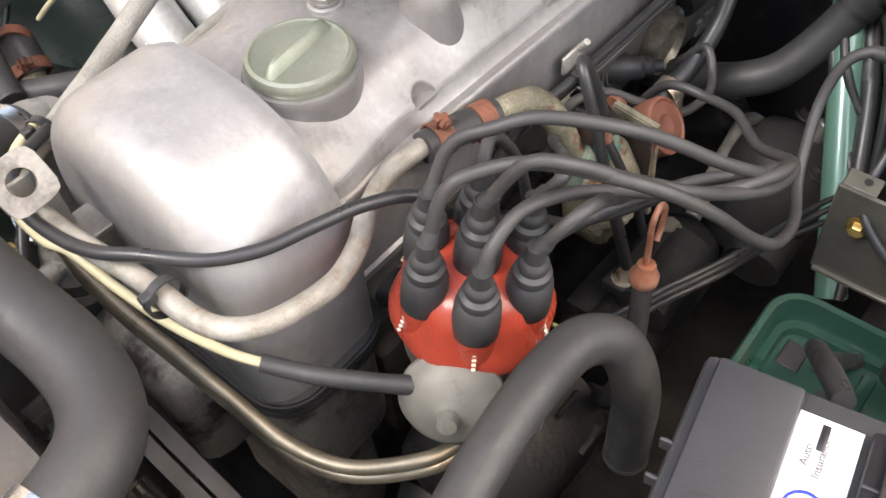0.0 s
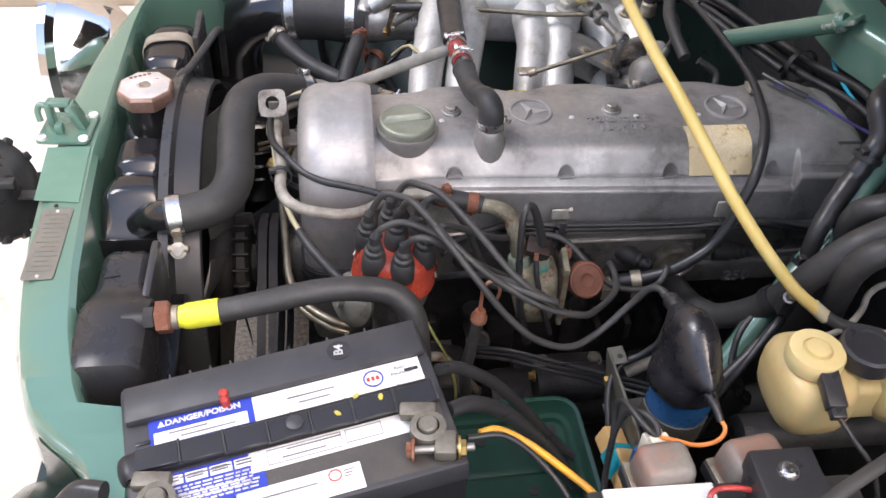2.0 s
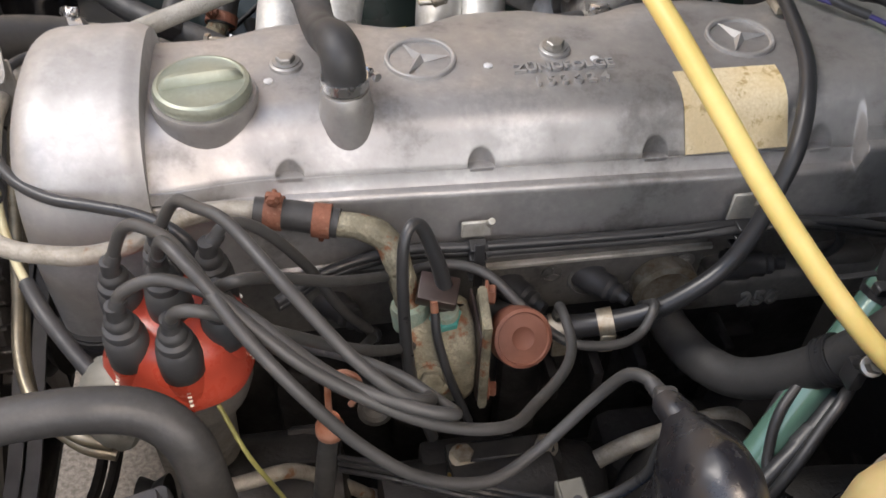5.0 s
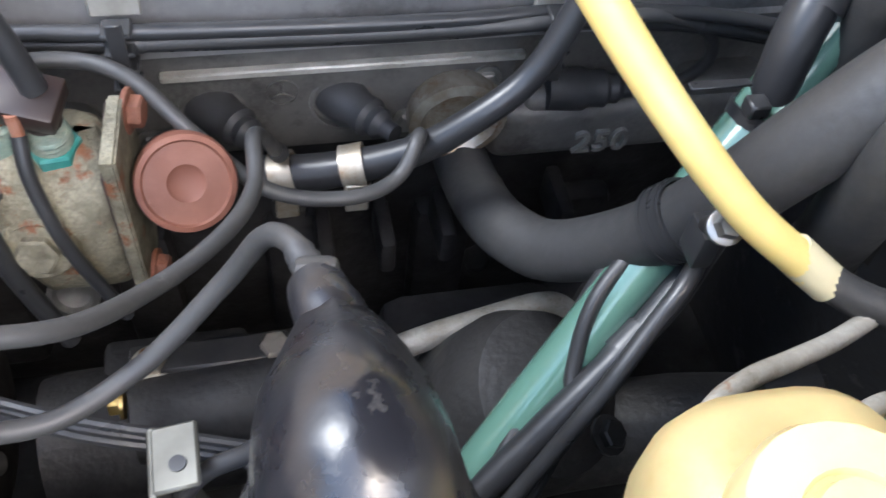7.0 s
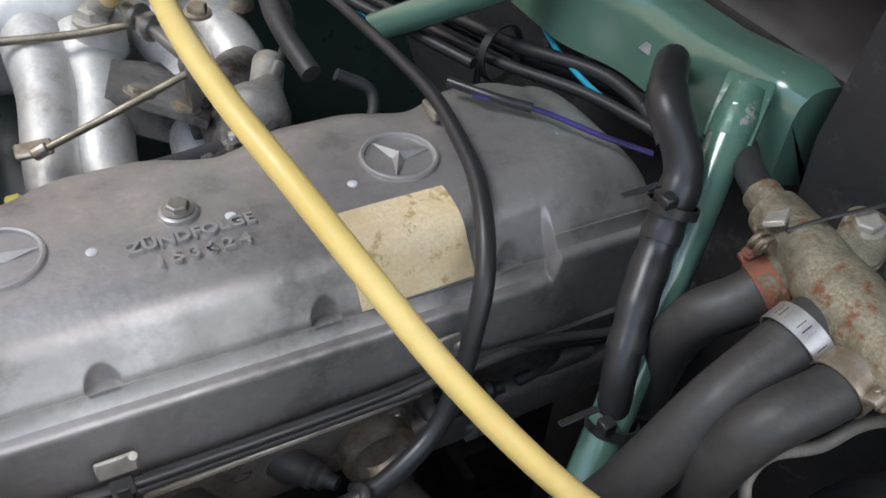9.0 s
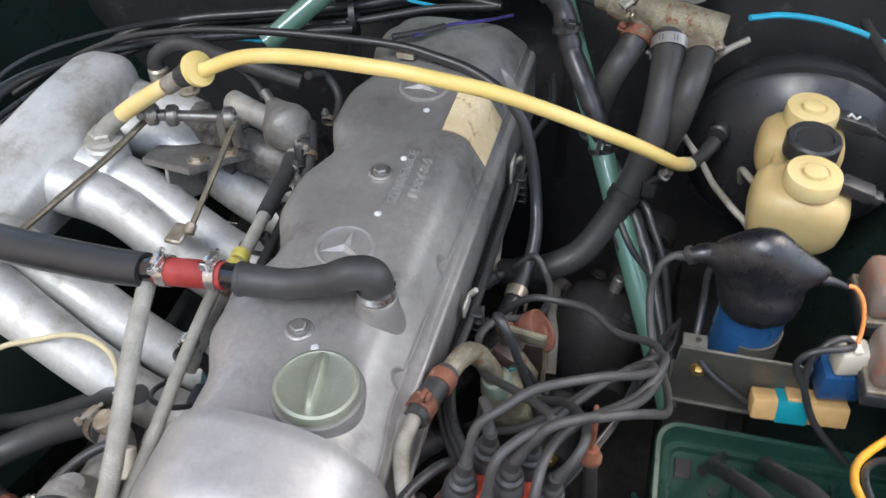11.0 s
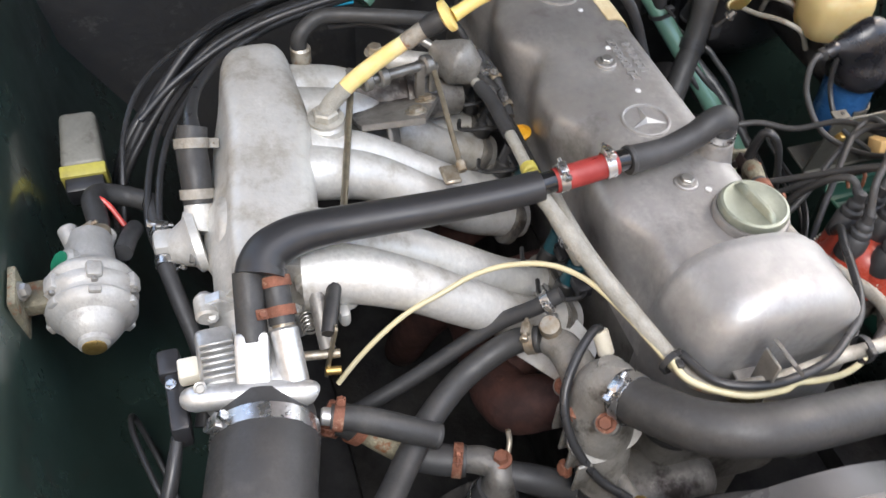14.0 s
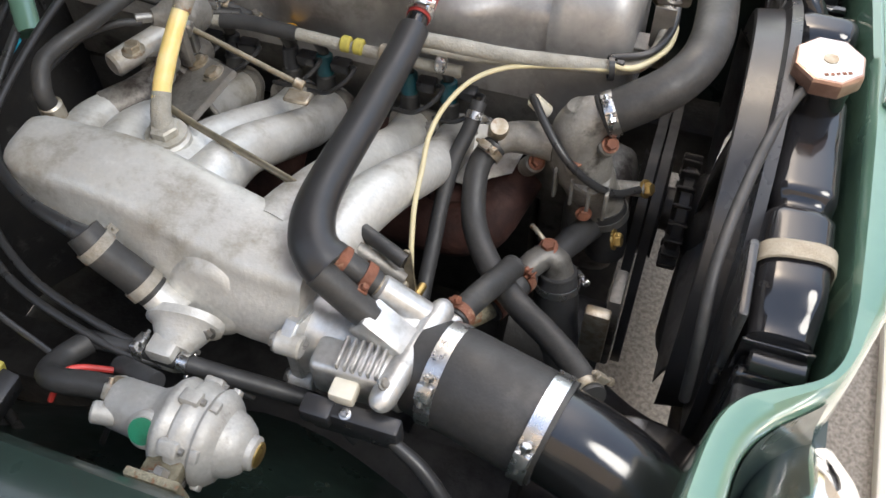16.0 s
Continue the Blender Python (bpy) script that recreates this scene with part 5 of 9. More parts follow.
def switch_housing():
    ob = thing("thermo_switch_housing", (0.325, -0.160, 0.71), "corroded alloy coolant housing with a turquoise hex fitting", "coolant housing")
    rings = []
    for z, x0, x1, y0, y1 in ((0.690, 0.312, 0.350, -0.180, -0.150), (0.700, 0.303, 0.352, -0.186, -0.148), (0.718, 0.299, 0.352, -0.190, -0.146), (0.735, 0.297, 0.352, -0.191, -0.144), (0.752, 0.296, 0.352, -0.188, -0.142),
                              (0.766, 0.294, 0.352, -0.183, -0.140), (0.776, 0.295, 0.350, -0.177, -0.139), (0.781, 0.299, 0.346, -0.171, -0.142), (0.783, 0.306, 0.338, -0.165, -0.148)):
        ring = []
        for x, y in rounded(x1 - x0, y1 - y0, 0.011, 5, ((x0 + x1) / 2, (y0 + y1) / 2)):
            p = Vector((x, y, z))
            ring.append(p + Vector((0.4, -1.0, 0.3)) * (0.0030 * noise.noise(p * 70) + 0.0014 * noise.noise(p * 190)))
        rings.append(ring)
    part("housing", skin(bmesh.new(), rings), CORRODED, ob)
    part("flange", slab([(-0.045, -0.028), (0.050, -0.024), (0.052, 0.016), (0.020, 0.026), (-0.030, 0.030), (-0.050, 0.010)], -0.0035, 0.0035, 0.0012, None, Matrix.Translation((0.3575, -0.170, 0.748)) @ Euler((0, radians(-90), radians(-4))).to_matrix().to_4x4()), CORRODED, ob)
    part("gasket", block((0.003, 0.050, 0.082), (0.3525, -0.168, 0.746), 0.001, 1), BROWN_DARK, ob, "dark rusty gasket")
    part("drain_boss", lathe([(0.019, -0.012), (0.018, 0.0), (0.0165, 0.004), (0.0145, 0.005)], 24, along((0.3145, -0.189, 0.741), (-0.1, -1, 0.35))), CORRODED, ob)
    part("drain_plug", hexagon((0.3145, -0.1935, 0.7425), (-0.1, -1, 0.35), 0.0105, 0.007), CORRODED, ob)
    part("pipe_socket", lathe([(0.0150, -0.016), (0.0150, 0.000), (0.0140, 0.003), (0.0120, 0.004)], 22, along((0.303, -0.155, 0.786), (-0.1, 0.2, 1))), VERDIGRIS, ob, "verdigris ring at the pipe socket")
    part("bolt", hexagon((0.362, -0.152, 0.788), (1, -0.2, 0), 0.008, 0.008), RUST, ob)
    part("bolt", hexagon((0.362, -0.184, 0.709), (1, -0.2, 0), 0.0065, 0.007), RUST, ob)
    fitting = part("hex_fitting", lathe([(0.0110, 0), (0.0126, 0.001), (0.0126, 0.0075), (0.0115, 0.009)], 6, along((0.329, -0.164, 0.777), (0.02, -0.16, 1))), GREEN_WIRE, ob, "turquoise hex fitting", 20)
    part("thread", lathe([(0.0095, 0.008), (0.0100, 0.0095), (0.0092, 0.011), (0.0100, 0.0125), (0.0092, 0.014), (0.0098, 0.0155), (0.0085, 0.017)], 18, along((0.329, -0.164, 0.777), (0.02, -0.16, 1))), VERDIGRIS, fitting, "pale threaded neck")
    part("switch_body", rod((0.328, -0.161, 0.789), (0.327, -0.162, 0.803), 0.0085, 16), BROWN_DARK, ob)
    part("plug", block((0.030, 0.023, 0.013), (0, 0, 0), 0.0015, 2, Matrix.Translation((0.3235, -0.161, 0.8075)) @ Euler((radians(16), radians(10), radians(-14))).to_matrix().to_4x4()), BROWN_DARK, ob, "dark brown square plug")
    return ob


switch_housing()
solo("thermo_switch_cable", tube([(0.3285, -0.160, 0.812), (0.322, -0.157, 0.840), (0.312, -0.153, 0.868), (0.303, -0.158, 0.872), (0.297, -0.169, 0.855), (0.296, -0.186, 0.80), (0.300, -0.199, 0.745), (0.315, -0.205, 0.68)], [0.0062, 0.0058, 0.005, 0.0042, 0.0042, 0.0045, 0.005, 0.005], 12, 6), CABLE, "black sleeved cable looping over the coolant housing", "cable")
solo("bare_ended_wire", tube([(0.3195, -0.174, 0.799), (0.3205, -0.185, 0.78), (0.329, -0.197, 0.745), (0.345, -0.20, 0.69)], 0.0036, 10, 5), CABLE, "black wire with a bare copper end", "wire")
solo("copper_strand", tube([(0.3190, -0.172, 0.810), (0.3195, -0.174, 0.797)], 0.0030, 8, 3), COPPER, "bare copper strand at a wire's end", "wire")


def brown_sensor():
    ob = thing("brown_sensor", (0.380, -0.15, 0.76), "round terracotta-brown plastic sensor cap on the engine", "sensor")
    d = Vector((0.12, -0.75, 0.62)).normalized()
    a = Vector((0.386, -0.186, 0.772))
    part("cap", lathe([(0.0215, -0.022), (0.0236, -0.018), (0.0238, -0.003), (0.0230, 0), (0.0205, 0.0008), (0.0195, -0.0006), (0.009, -0.0004), (0.007, -0.002), (0.001, -0.0024)], 40, along(a, d)), BROWN_CAP, ob)
    part("neck", lathe([(0.019, -0.075), (0.020, -0.02), (0.0215, -0.018)], 28, along(a, d)), RUBBER_GREY, ob, "grey rubber neck")
    return ob


brown_sensor()

# harness along the head, in its clips
for dy_, dz_, r_ in ((0.0, 0.0, 0.0042), (0.004, -0.0105, 0.0040), (0.010, -0.017, 0.0035)):
    solo("harness_wire", tube([(0.205, -0.150 + dy_, 0.800 + dz_), (0.245, -0.126 + dy_, 0.803 + dz_), (0.30, -0.115 + dy_, 0.806 + dz_), (0.361, -0.117 + dy_, 0.805 + dz_), (0.45, -0.116 + dy_, 0.801 + dz_), (0.53, -0.116 + dy_, 0.800 + dz_), (0.585, -0.113 + dy_, 0.799 + dz_),
                               (0.66, -0.116 + dy_, 0.795 + dz_), (0.735, -0.13 + dy_, 0.79 + dz_), (0.80, -0.12 + dy_, 0.80 + dz_)], r_, 10, 5), CABLE, "thin black harness wire along the cylinder head", "wire", "harness wires")


def harness_clip(x, z):
    ob = thing("harness_clip", (x, -0.110, z - 0.03), "grey metal bracket with a black ladder clip holding wires", "cable clip", "harness clips")
    bm = block((0.024, 0.003, 0.016 if x < 0.5 else 0.036), (x, -0.1105, z + 0.012), 0.001, 1)
    rod((x + 0.010, -0.1105, z + 0.016), (x + 0.010, -0.118, z + 0.026), 0.003, 10, bm)
    part("bracket", bm, BARE_CLIP, ob)
    for k in range(4):
        part("rung", block((0.014, 0.013, 0.003), (x, -0.121, z + 0.004 - 0.011 * k), 0.0008, 1), CABLE, ob)
    part("strap", block((0.008, 0.002, 0.048), (x, -0.1275, z - 0.012), 0.0006, 1), CABLE, ob)
    return ob


harness_clip(0.361, 0.806)
harness_clip(0.580, 0.800)
solo("head_rail", block((0.205, 0.006, 0.005), (0.474, -0.0905, 0.7510), 0.001, 1), BARE_CLIP, "thin bright metal rail along the cylinder head", "rail")

# the long black cable over the rear of the cover
solo("sleeved_cable", tube([(0.560, 0.545, 0.82), (0.592, 0.492, 0.849), (0.615, 0.40, 0.890), (0.625, 0.30, 0.912), (0.632, 0.20, 0.920), (0.640, 0.10, 0.920), (0.643, 0.04, 0.918), (0.640, 0.0, 0.913), (0.633, -0.045, 0.906), (0.619, -0.085, 0.893), (0.605, -0.112, 0.872), (0.592, -0.126, 0.846), (0.579, -0.136, 0.814), (0.56, -0.144, 0.783), (0.532, -0.150, 0.762), (0.499, -0.148, 0.738), (0.455, -0.138, 0.718), (0.415, -0.132, 0.712)],
                           [0.0045, 0.0045, 0.0045, 0.0045, 0.0048, 0.005, 0.0055, 0.006, 0.0065, 0.007, 0.0072, 0.0072, 0.0072, 0.0074, 0.0078, 0.0085, 0.0105, 0.0115], 14, 6), SLEEVE, "long glossy black sleeved cable over the rear of the engine", "cable")
for x_, y_, z_ in ((0.470, -0.142, 0.724), (0.432, -0.134, 0.714)):
    ob = thing("pipe_clip", (x_, y_, z_), "rust-stained flat metal clip round a sleeved cable", "pipe clip", "pipe clips")
    part("band", arc_strip((x_, y_, z_), (1, -0.1, 0.25), 0.0115, 0.013, 0.0014), CLAMP_DULL, ob)
    part("tab", block((0.013, 0.003, 0.022), (x_, y_ - 0.012, z_ - 0.012), 0.001, 1), CLAMP_DULL, ob)
solo("cable_tie_mount", block((0.012, 0.022, 0.008), (0.643, 0.035, 0.908), 0.002, 2), CLAMP_DULL, "small tan clip on the cam cover", "clip")
solo("violet_wire", tube([(0.676, 0.035, 0.912), (0.715, 0.005, 0.908), (0.75, -0.035, 0.900), (0.775, -0.065, 0.897)], 0.0023, 8, 5), VIOLET_WIRE, "thin violet wire with a grey sleeve over the cover", "wire")
solo("wire_sleeve", tube([(0.668, 0.060, 0.912), (0.690, 0.026, 0.912), (0.712, 0.007, 0.909)], 0.0042, 10, 5), CABLE, "black sleeve over a violet wire", "sleeve")

# heater hose from the block to the valve, and its neighbours
hose("heater_hose", [(0.545, -0.060, 0.668), (0.545, -0.100, 0.672), (0.547, -0.140, 0.682), (0.553, -0.174, 0.695), (0.569, -0.204, 0.712), (0.595, -0.230, 0.752), (0.617, -0.250, 0.802), (0.637, -0.260, 0.849), (0.668, -0.263, 0.889), (0.712, -0.262, 0.914), (0.741, -0.261, 0.928)],
     [0.0175, 0.0175, 0.0175, 0.0172, 0.0170, 0.0168, 0.0172, 0.0178, 0.0185, 0.0192, 0.0195], 26, 7, RUBBER_GREY, "thick black heater hose rising to the heater valve", "hose")
ob = thing("hose_support", (0.605, -0.262, 0.79), "black ribbed support band with a bolt round the heater hose", "hose support")
part("band", arc_strip((0.607, -0.241, 0.778), (0.42, -0.33, 0.84), 0.0178, 0.015, 0.0016), CABLE, ob)
for k_ in range(3):
    part("rib", arc_strip((0.607 + 0.0022 * (k_ - 1), -0.241 - 0.0017 * (k_ - 1), 0.778 + 0.0044 * (k_ - 1)), (0.42, -0.33, 0.84), 0.0188, 0.0014, 0.0012, seg=24), CABLE, ob)
part("tab", block((0.010, 0.016, 0.022), (0.602, -0.268, 0.800), 0.002, 2), CABLE, ob)
part("bolt", hexagon((0.598, -0.281, 0.826), (-0.2, -0.5, 0.8), 0.0055, 0.012), STEEL, ob)
part("bolt_arm", rod((0.603, -0.262, 0.803), (0.598, -0.281, 0.826), 0.0042, 12), STEEL_DARK, ob)
hose("heater_hose", [(0.668, -0.268, 0.780), (0.660, -0.278, 0.830), (0.657, -0.286, 0.872), (0.671, -0.292, 0.902), (0.708, -0.297, 0.915), (0.738, -0.295, 0.925)], [0.0165, 0.0165, 0.0165, 0.0165, 0.0165, 0.0165], 24, 6, RUBBER_GREY, "black heater hose with a tan clamp", "hose")
hose("heater_hose", [(0.698, -0.188, 0.790), (0.698, -0.195, 0.850), (0.700, -0.206, 0.889), (0.718, -0.216, 0.905), (0.729, -0.221, 0.915), (0.744, -0.226, 0.924)], 0.0165, 24, 6, RUBBER_GREY, "short bent black heater hose with a rusty clamp", "hose")
band_clamp((0.732, -0.2225, 0.917), (1, -0.30, 0.62), 0.0174, RUST, 0.014, 35, "rusty flat band clamp on the heater hose")
hose_clamp((0.718, -0.2618, 0.9175), (1, 0.06, 0.48), 0.0208, CLAMP_GREY, 0.014, 300, "dull zinc slotted clamp on the heater hose", None, 26)
band_clamp((0.718, -0.2965, 0.9185), (1, 0.08, 0.33), 0.0174, CLAMP_DULL, 0.015, 150, "tan-stained flat band clamp on the heater hose")


def heater_valve():
    ob = thing("heater_valve", (0.78, -0.25, 0.903), "tarnished brass-coloured heater valve on the bulkhead", "valve")
    part("body", tube([(0.762, -0.186, 0.939), (0.754, -0.225, 0.937), (0.746, -0.262, 0.935), (0.738, -0.320, 0.932)], [0.0165, 0.021, 0.0235, 0.021], 20, 4, wobble=0.05), CORRODED, ob)
    for y, x, r in ((-0.226, 0.722, 0.0145), (-0.262, 0.716, 0.0175), (-0.297, 0.712, 0.0145)):
        part("neck", rod((x, y, 0.917), (x + 0.030, y + 0.004, 0.931), r, 18), CORRODED, ob)
    part("end_cap", rod((0.767, -0.168, 0.94), (0.762, -0.188, 0.939), 0.0125, 18), CORRODED, ob)
    part("rear_pipe", tube([(0.767, -0.170, 0.94), (0.778, -0.148, 0.938), (0.8, -0.12, 0.933)], 0.010, 16, 4), RUBBER, ob, "dark pipe at the valve's end")
    part("flange", slab(rounded(0.050, 0.030, 0.013), 0, 0.007, 0.002, None, Matrix.Translation((0.78, -0.236, 0.947)) @ Euler((radians(8), radians(-10), radians(28))).to_matrix().to_4x4()), CORRODED, ob)
    part("bolt", hexagon((0.786, -0.231, 0.954), (-0.15, -0.1, 1), 0.0085, 0.007), BARE_CLIP, ob)
    part("diaphragm_case", lathe([(0.030, -0.012), (0.036, -0.008), (0.036, 0.004), (0.030, 0.010), (0.012, 0.014), (0.002, 0.0145)], 36, along((0.816, -0.268, 0.951), (-0.2, 0.1, 1))), ALLOY, ob, "bright grey diaphragm case")
    part("lever_tab", block((0.020, 0.013, 0.004), (0, 0, 0), 0.0008, 1, Matrix.Translation((0.743, -0.203, 0.953)) @ Euler((radians(-30), radians(10), radians(30))).to_matrix().to_4x4()), BARE_CLIP, ob, "pale lever tab")
    part("spring", tube([(0.726 + 0.0062 * math.cos(k * 1.1), -0.216 + 0.0009 * k, 0.946 + 0.0062 * math.sin(k * 1.1)) for k in range(14)], 0.0016, 6, 2), PIPE_BRASSY, ob)
    part("control_wire", tube([(0.74, -0.214, 0.953), (0.765, -0.222, 0.961), (0.81, -0.235, 0.969), (0.845, -0.245, 0.969)], 0.0013, 6, 4), CABLE, ob, "thin black control wire")
    part("support", block((0.13, 0.02, 0.01), (0.85, -0.25, 0.931), 0.002, 1), CORRODED, ob)
    return ob


heater_valve()


def strut(s):
    ob = thing("bulkhead_strut", (0.62, s * 0.24, 0.8), "green painted tubular brace from the bulkhead to the wing", "strut", "bulkhead struts")
    a, b = (Vector((0.796, -0.1095, 0.9575)), Vector((0.456, -0.338, 0.591))) if s < 0 else (Vector((0.790, 0.112, 0.962)), Vector((0.690, 0.240, 0.862)))
    part("tube", tube([a, a.lerp(b, 0.3), a.lerp(b, 0.7), b], 0.0145, 20, 3), GREEN, ob)
    part("flattened_end", block((0.05, 0.034, 0.008), (0, 0, 0), 0.003, 2, Matrix.Translation(a) @ (a - b).to_track_quat("X", "Z").to_matrix().to_4x4()), CHIPPED, ob, "chipped flattened end")
    part("crimp", tube([a.lerp(b, -0.03), a.lerp(b, 0.01), a.lerp(b, 0.04)], [0.0122, 0.0152, 0.0149], 16, 3), CHIPPED, ob, "chipped paint at the crimp")
    return ob


strut(-1)
strut(1)
HARNESS = [(0.818, -0.020, 0.925), (0.790, -0.045, 0.962), (0.742, -0.095, 0.970), (0.737, -0.129, 0.942), (0.722, -0.142, 0.916), (0.706, -0.154, 0.893), (0.683, -0.173, 0.871), (0.662, -0.194, 0.842), (0.655, -0.208, 0.800), (0.640, -0.232, 0.772), (0.606, -0.262, 0.740), (0.566, -0.286, 0.712), (0.500, -0.318, 0.655)]
HARNESS_R = [0.010, 0.012, 0.0135, 0.0135, 0.013, 0.013, 0.0125, 0.0115, 0.0095, 0.0085, 0.008, 0.008, 0.008]
ob = thing("wiring_harness", HARNESS[-1], "thick black taped wiring harness beside the green strut", "wiring harness")
part("sleeve", tube(HARNESS, HARNESS_R, 16, 6, wobble=0.15), SLEEVE, ob)
for k_ in (2, 4, 6, 9, 10):
    p_, q_ = Vector(HARNESS[k_]), Vector(HARNESS[k_ + 1])
    part("tape_wrap", tube([p_.lerp(q_, 0.30), p_.lerp(q_, 0.45), p_.lerp(q_, 0.62)], HARNESS_R[k_] * 1.07, 16, 3, wobble=0.10), CABLE, ob)
for p_, q_ in (((0.724, -0.141, 0.920), (0.35, 0.25, 0.9)), ((0.656, -0.206, 0.806), (0.25, 0.3, 0.9))):
    ob = thing("cable_tie", p_, "black cable tie with its tail sticking out", "cable tie", "cable ties")
    part("loop", arc_strip(p_, q_, 0.0165, 0.007, 0.0015, seg=20), CABLE, ob)
    part("head", block((0.010, 0.010, 0.008), (p_[0] - 0.012, p_[1] - 0.006, p_[2] + 0.014), 0.001, 1), CABLE, ob)
    part("tail", block((0.030, 0.005, 0.0015), (p_[0] - 0.028, p_[1] + 0.004, p_[2] + 0.020), 0.0004, 1), CABLE, ob)
for k_, (first_, mid_, last_) in enumerate((((0.640, -0.214, 0.790), (0.592, -0.232, 0.748), (0.548, -0.272, 0.700)), ((0.652, -0.222, 0.792), (0.606, -0.268, 0.768), (0.560, -0.302, 0.722)), ((0.646, -0.208, 0.780), (0.575, -0.252, 0.742), (0.556, -0.296, 0.700)))):
    a_, b_, c_ = Vector(first_), Vector(mid_), Vector(last_)
    bend_ = Vector((0.006, 0.004, 0.008)) * (-1) ** k_
    solo("loom_wire", tube([a_, a_.lerp(b_, 0.5) + bend_, b_, b_.lerp(c_, 0.5) - bend_, c_, (0.500 + 0.014 * k_, -0.325, 0.650), (0.450 + 0.02 * k_, -0.345, 0.60)], 0.0050 - 0.0004 * k_, 12, 6), CABLE, "loose wire of the loom twisted round the strut", "wire", "loom wires")

# the yellow fuel hose with its ends
hose("fuel_hose", [(0.460, 0.190, 0.982), (0.466, 0.150, 0.999), (0.466, 0.108, 1.008), (0.463, 0.065, 1.013), (0.461, 0.027, 1.015), (0.462, -0.016, 1.014), (0.468, -0.061, 1.006), (0.479, -0.108, 0.993), (0.497, -0.162, 0.967), (0.518, -0.212, 0.936), (0.541, -0.248, 0.907), (0.566, -0.273, 0.878), (0.595, -0.291, 0.848), (0.626, -0.304, 0.824)], 0.0076, 22, 8, YELLOW, "long yellow fuel hose arching over the engine", "hose")
solo("hose_collar", lathe([(0.010, -0.006), (0.0185, -0.004), (0.0185, 0.002), (0.012, 0.005)], 26, along((0.462, 0.198, 0.980), (0.13, 0.75, -0.5))), YELLOW, "yellow flanged collar at the end of the fuel hose", "collar")
solo("hose_tip", tube([(0.617, -0.299, 0.831), (0.626, -0.304, 0.8245), (0.634, -0.3085, 0.819)], 0.0083, 20, 4), CREAM, "pale end sleeve of the fuel hose", "sleeve")
solo("filter_coupling", tube([(0.462, 0.200, 0.979), (0.464, 0.210, 0.972), (0.466, 0.222, 0.964)], [0.0118, 0.0126, 0.0112], 20, 4), RUBBER, "black rubber coupling in the fuel hose", "coupling")
solo("clear_sleeve", tube([(0.466, 0.219, 0.966), (0.467, 0.230, 0.958), (0.468, 0.243, 0.948)], 0.0100, 20, 4), PIPE_GREY, "cloudy clear sleeve in the fuel hose", "sleeve")
hose("fuel_hose", [(0.468, 0.240, 0.951), (0.469, 0.262, 0.936), (0.469, 0.284, 0.920), (0.468, 0.304, 0.905), (0.466, 0.318, 0.893)], [0.0088, 0.0092, 0.0096, 0.0097, 0.0094], 20, 5, AMBER, "short amber length of fuel hose", "hose")
solo("grey_elbow_pipe", tube([(0.467, 0.312, 0.898), (0.463, 0.328, 0.885), (0.459, 0.336, 0.876), (0.457, 0.338, 0.866)], [0.0098, 0.0105, 0.0105, 0.0105], 18, 5), CLOTH, "grey elbow pipe into the manifold", "pipe")
solo("union_nut", hexagon((0.4565, 0.338, 0.866), (0, 0, 1), 0.0155, 0.014), BARE_CLIP, "grey hexagonal union nut on the manifold", "nut")

# brake pipe and fitting at the booster
solo("brake_pipe", tube([(0.545, -0.392, 0.790), (0.548, -0.376, 0.818), (0.560, -0.358, 0.828), (0.580, -0.347, 0.826), (0.605, -0.338, 0.818), (0.632, -0.329, 0.813), (0.659, -0.317, 0.813), (0.682, -0.299, 0.819), (0.691, -0.287, 0.831), (0.704, -0.286, 0.846), (0.722, -0.300, 0.862), (0.737, -0.308, 0.884), (0.744, -0.325, 0.905), (0.760, -0.35, 0.915)], 0.0040, 10, 7), PIPE_GREY, "thin grey brake pipe curling past the booster", "pipe")
solo("brake_pipe", tube([(0.585, -0.395, 0.83), (0.60, -0.375, 0.838), (0.625, -0.365, 0.83), (0.64, -0.37, 0.80)], 0.0040, 10, 6), PIPE_GREY, "short grey brake pipe below the reservoir", "pipe")
solo("hose_stub", tube([(0.626, -0.304, 0.824), (0.650, -0.318, 0.815), (0.690, -0.334, 0.812)], [0.0072, 0.0078, 0.0092], 16, 4), RUBBER_GREY, "dark stub that takes the fuel hose", "pipe stub")


# ---- lower hose with yellow tape, pipes under the distributor ----
hose("oil_cooler_hose", [(-0.088, -0.298, 0.860), (-0.062, -0.296, 0.861), (-0.036, -0.294, 0.864), (0.0, -0.290, 0.868), (0.035, -0.284, 0.871), (0.070, -0.279, 0.871), (0.103, -0.276, 0.867), (0.134, -0.277, 0.858), (0.155, -0.288, 0.838), (0.162, -0.300, 0.79), (0.165, -0.300, 0.70)],
     [0.0115, 0.0125, 0.0130, 0.0132, 0.0132, 0.0134, 0.0138, 0.0142, 0.0145, 0.0148, 0.015], 22, 7, RUBBER_GREY, "bent black hose from the radiator with a taped end", "hose")
solo("yellow_tape", tube([(-0.092, -0.2985, 0.860), (-0.087, -0.2980, 0.860), (-0.080, -0.2975, 0.860), (-0.049, -0.2950, 0.8622)], [0.0112, 0.0125, 0.0142, 0.0145], 24, 5), TAPE_YELLOW, "bright yellow tape wound round a hose end", "tape")
ob = thing("hex_union", (-0.13, -0.298, 0.86), "rusty hexagonal union between radiator and hose", "pipe union")
part("nut", hexagon((-0.113, -0.2985, 0.860), (1, 0.02, 0.05), 0.0180, 0.015, None, False), RUST, ob)
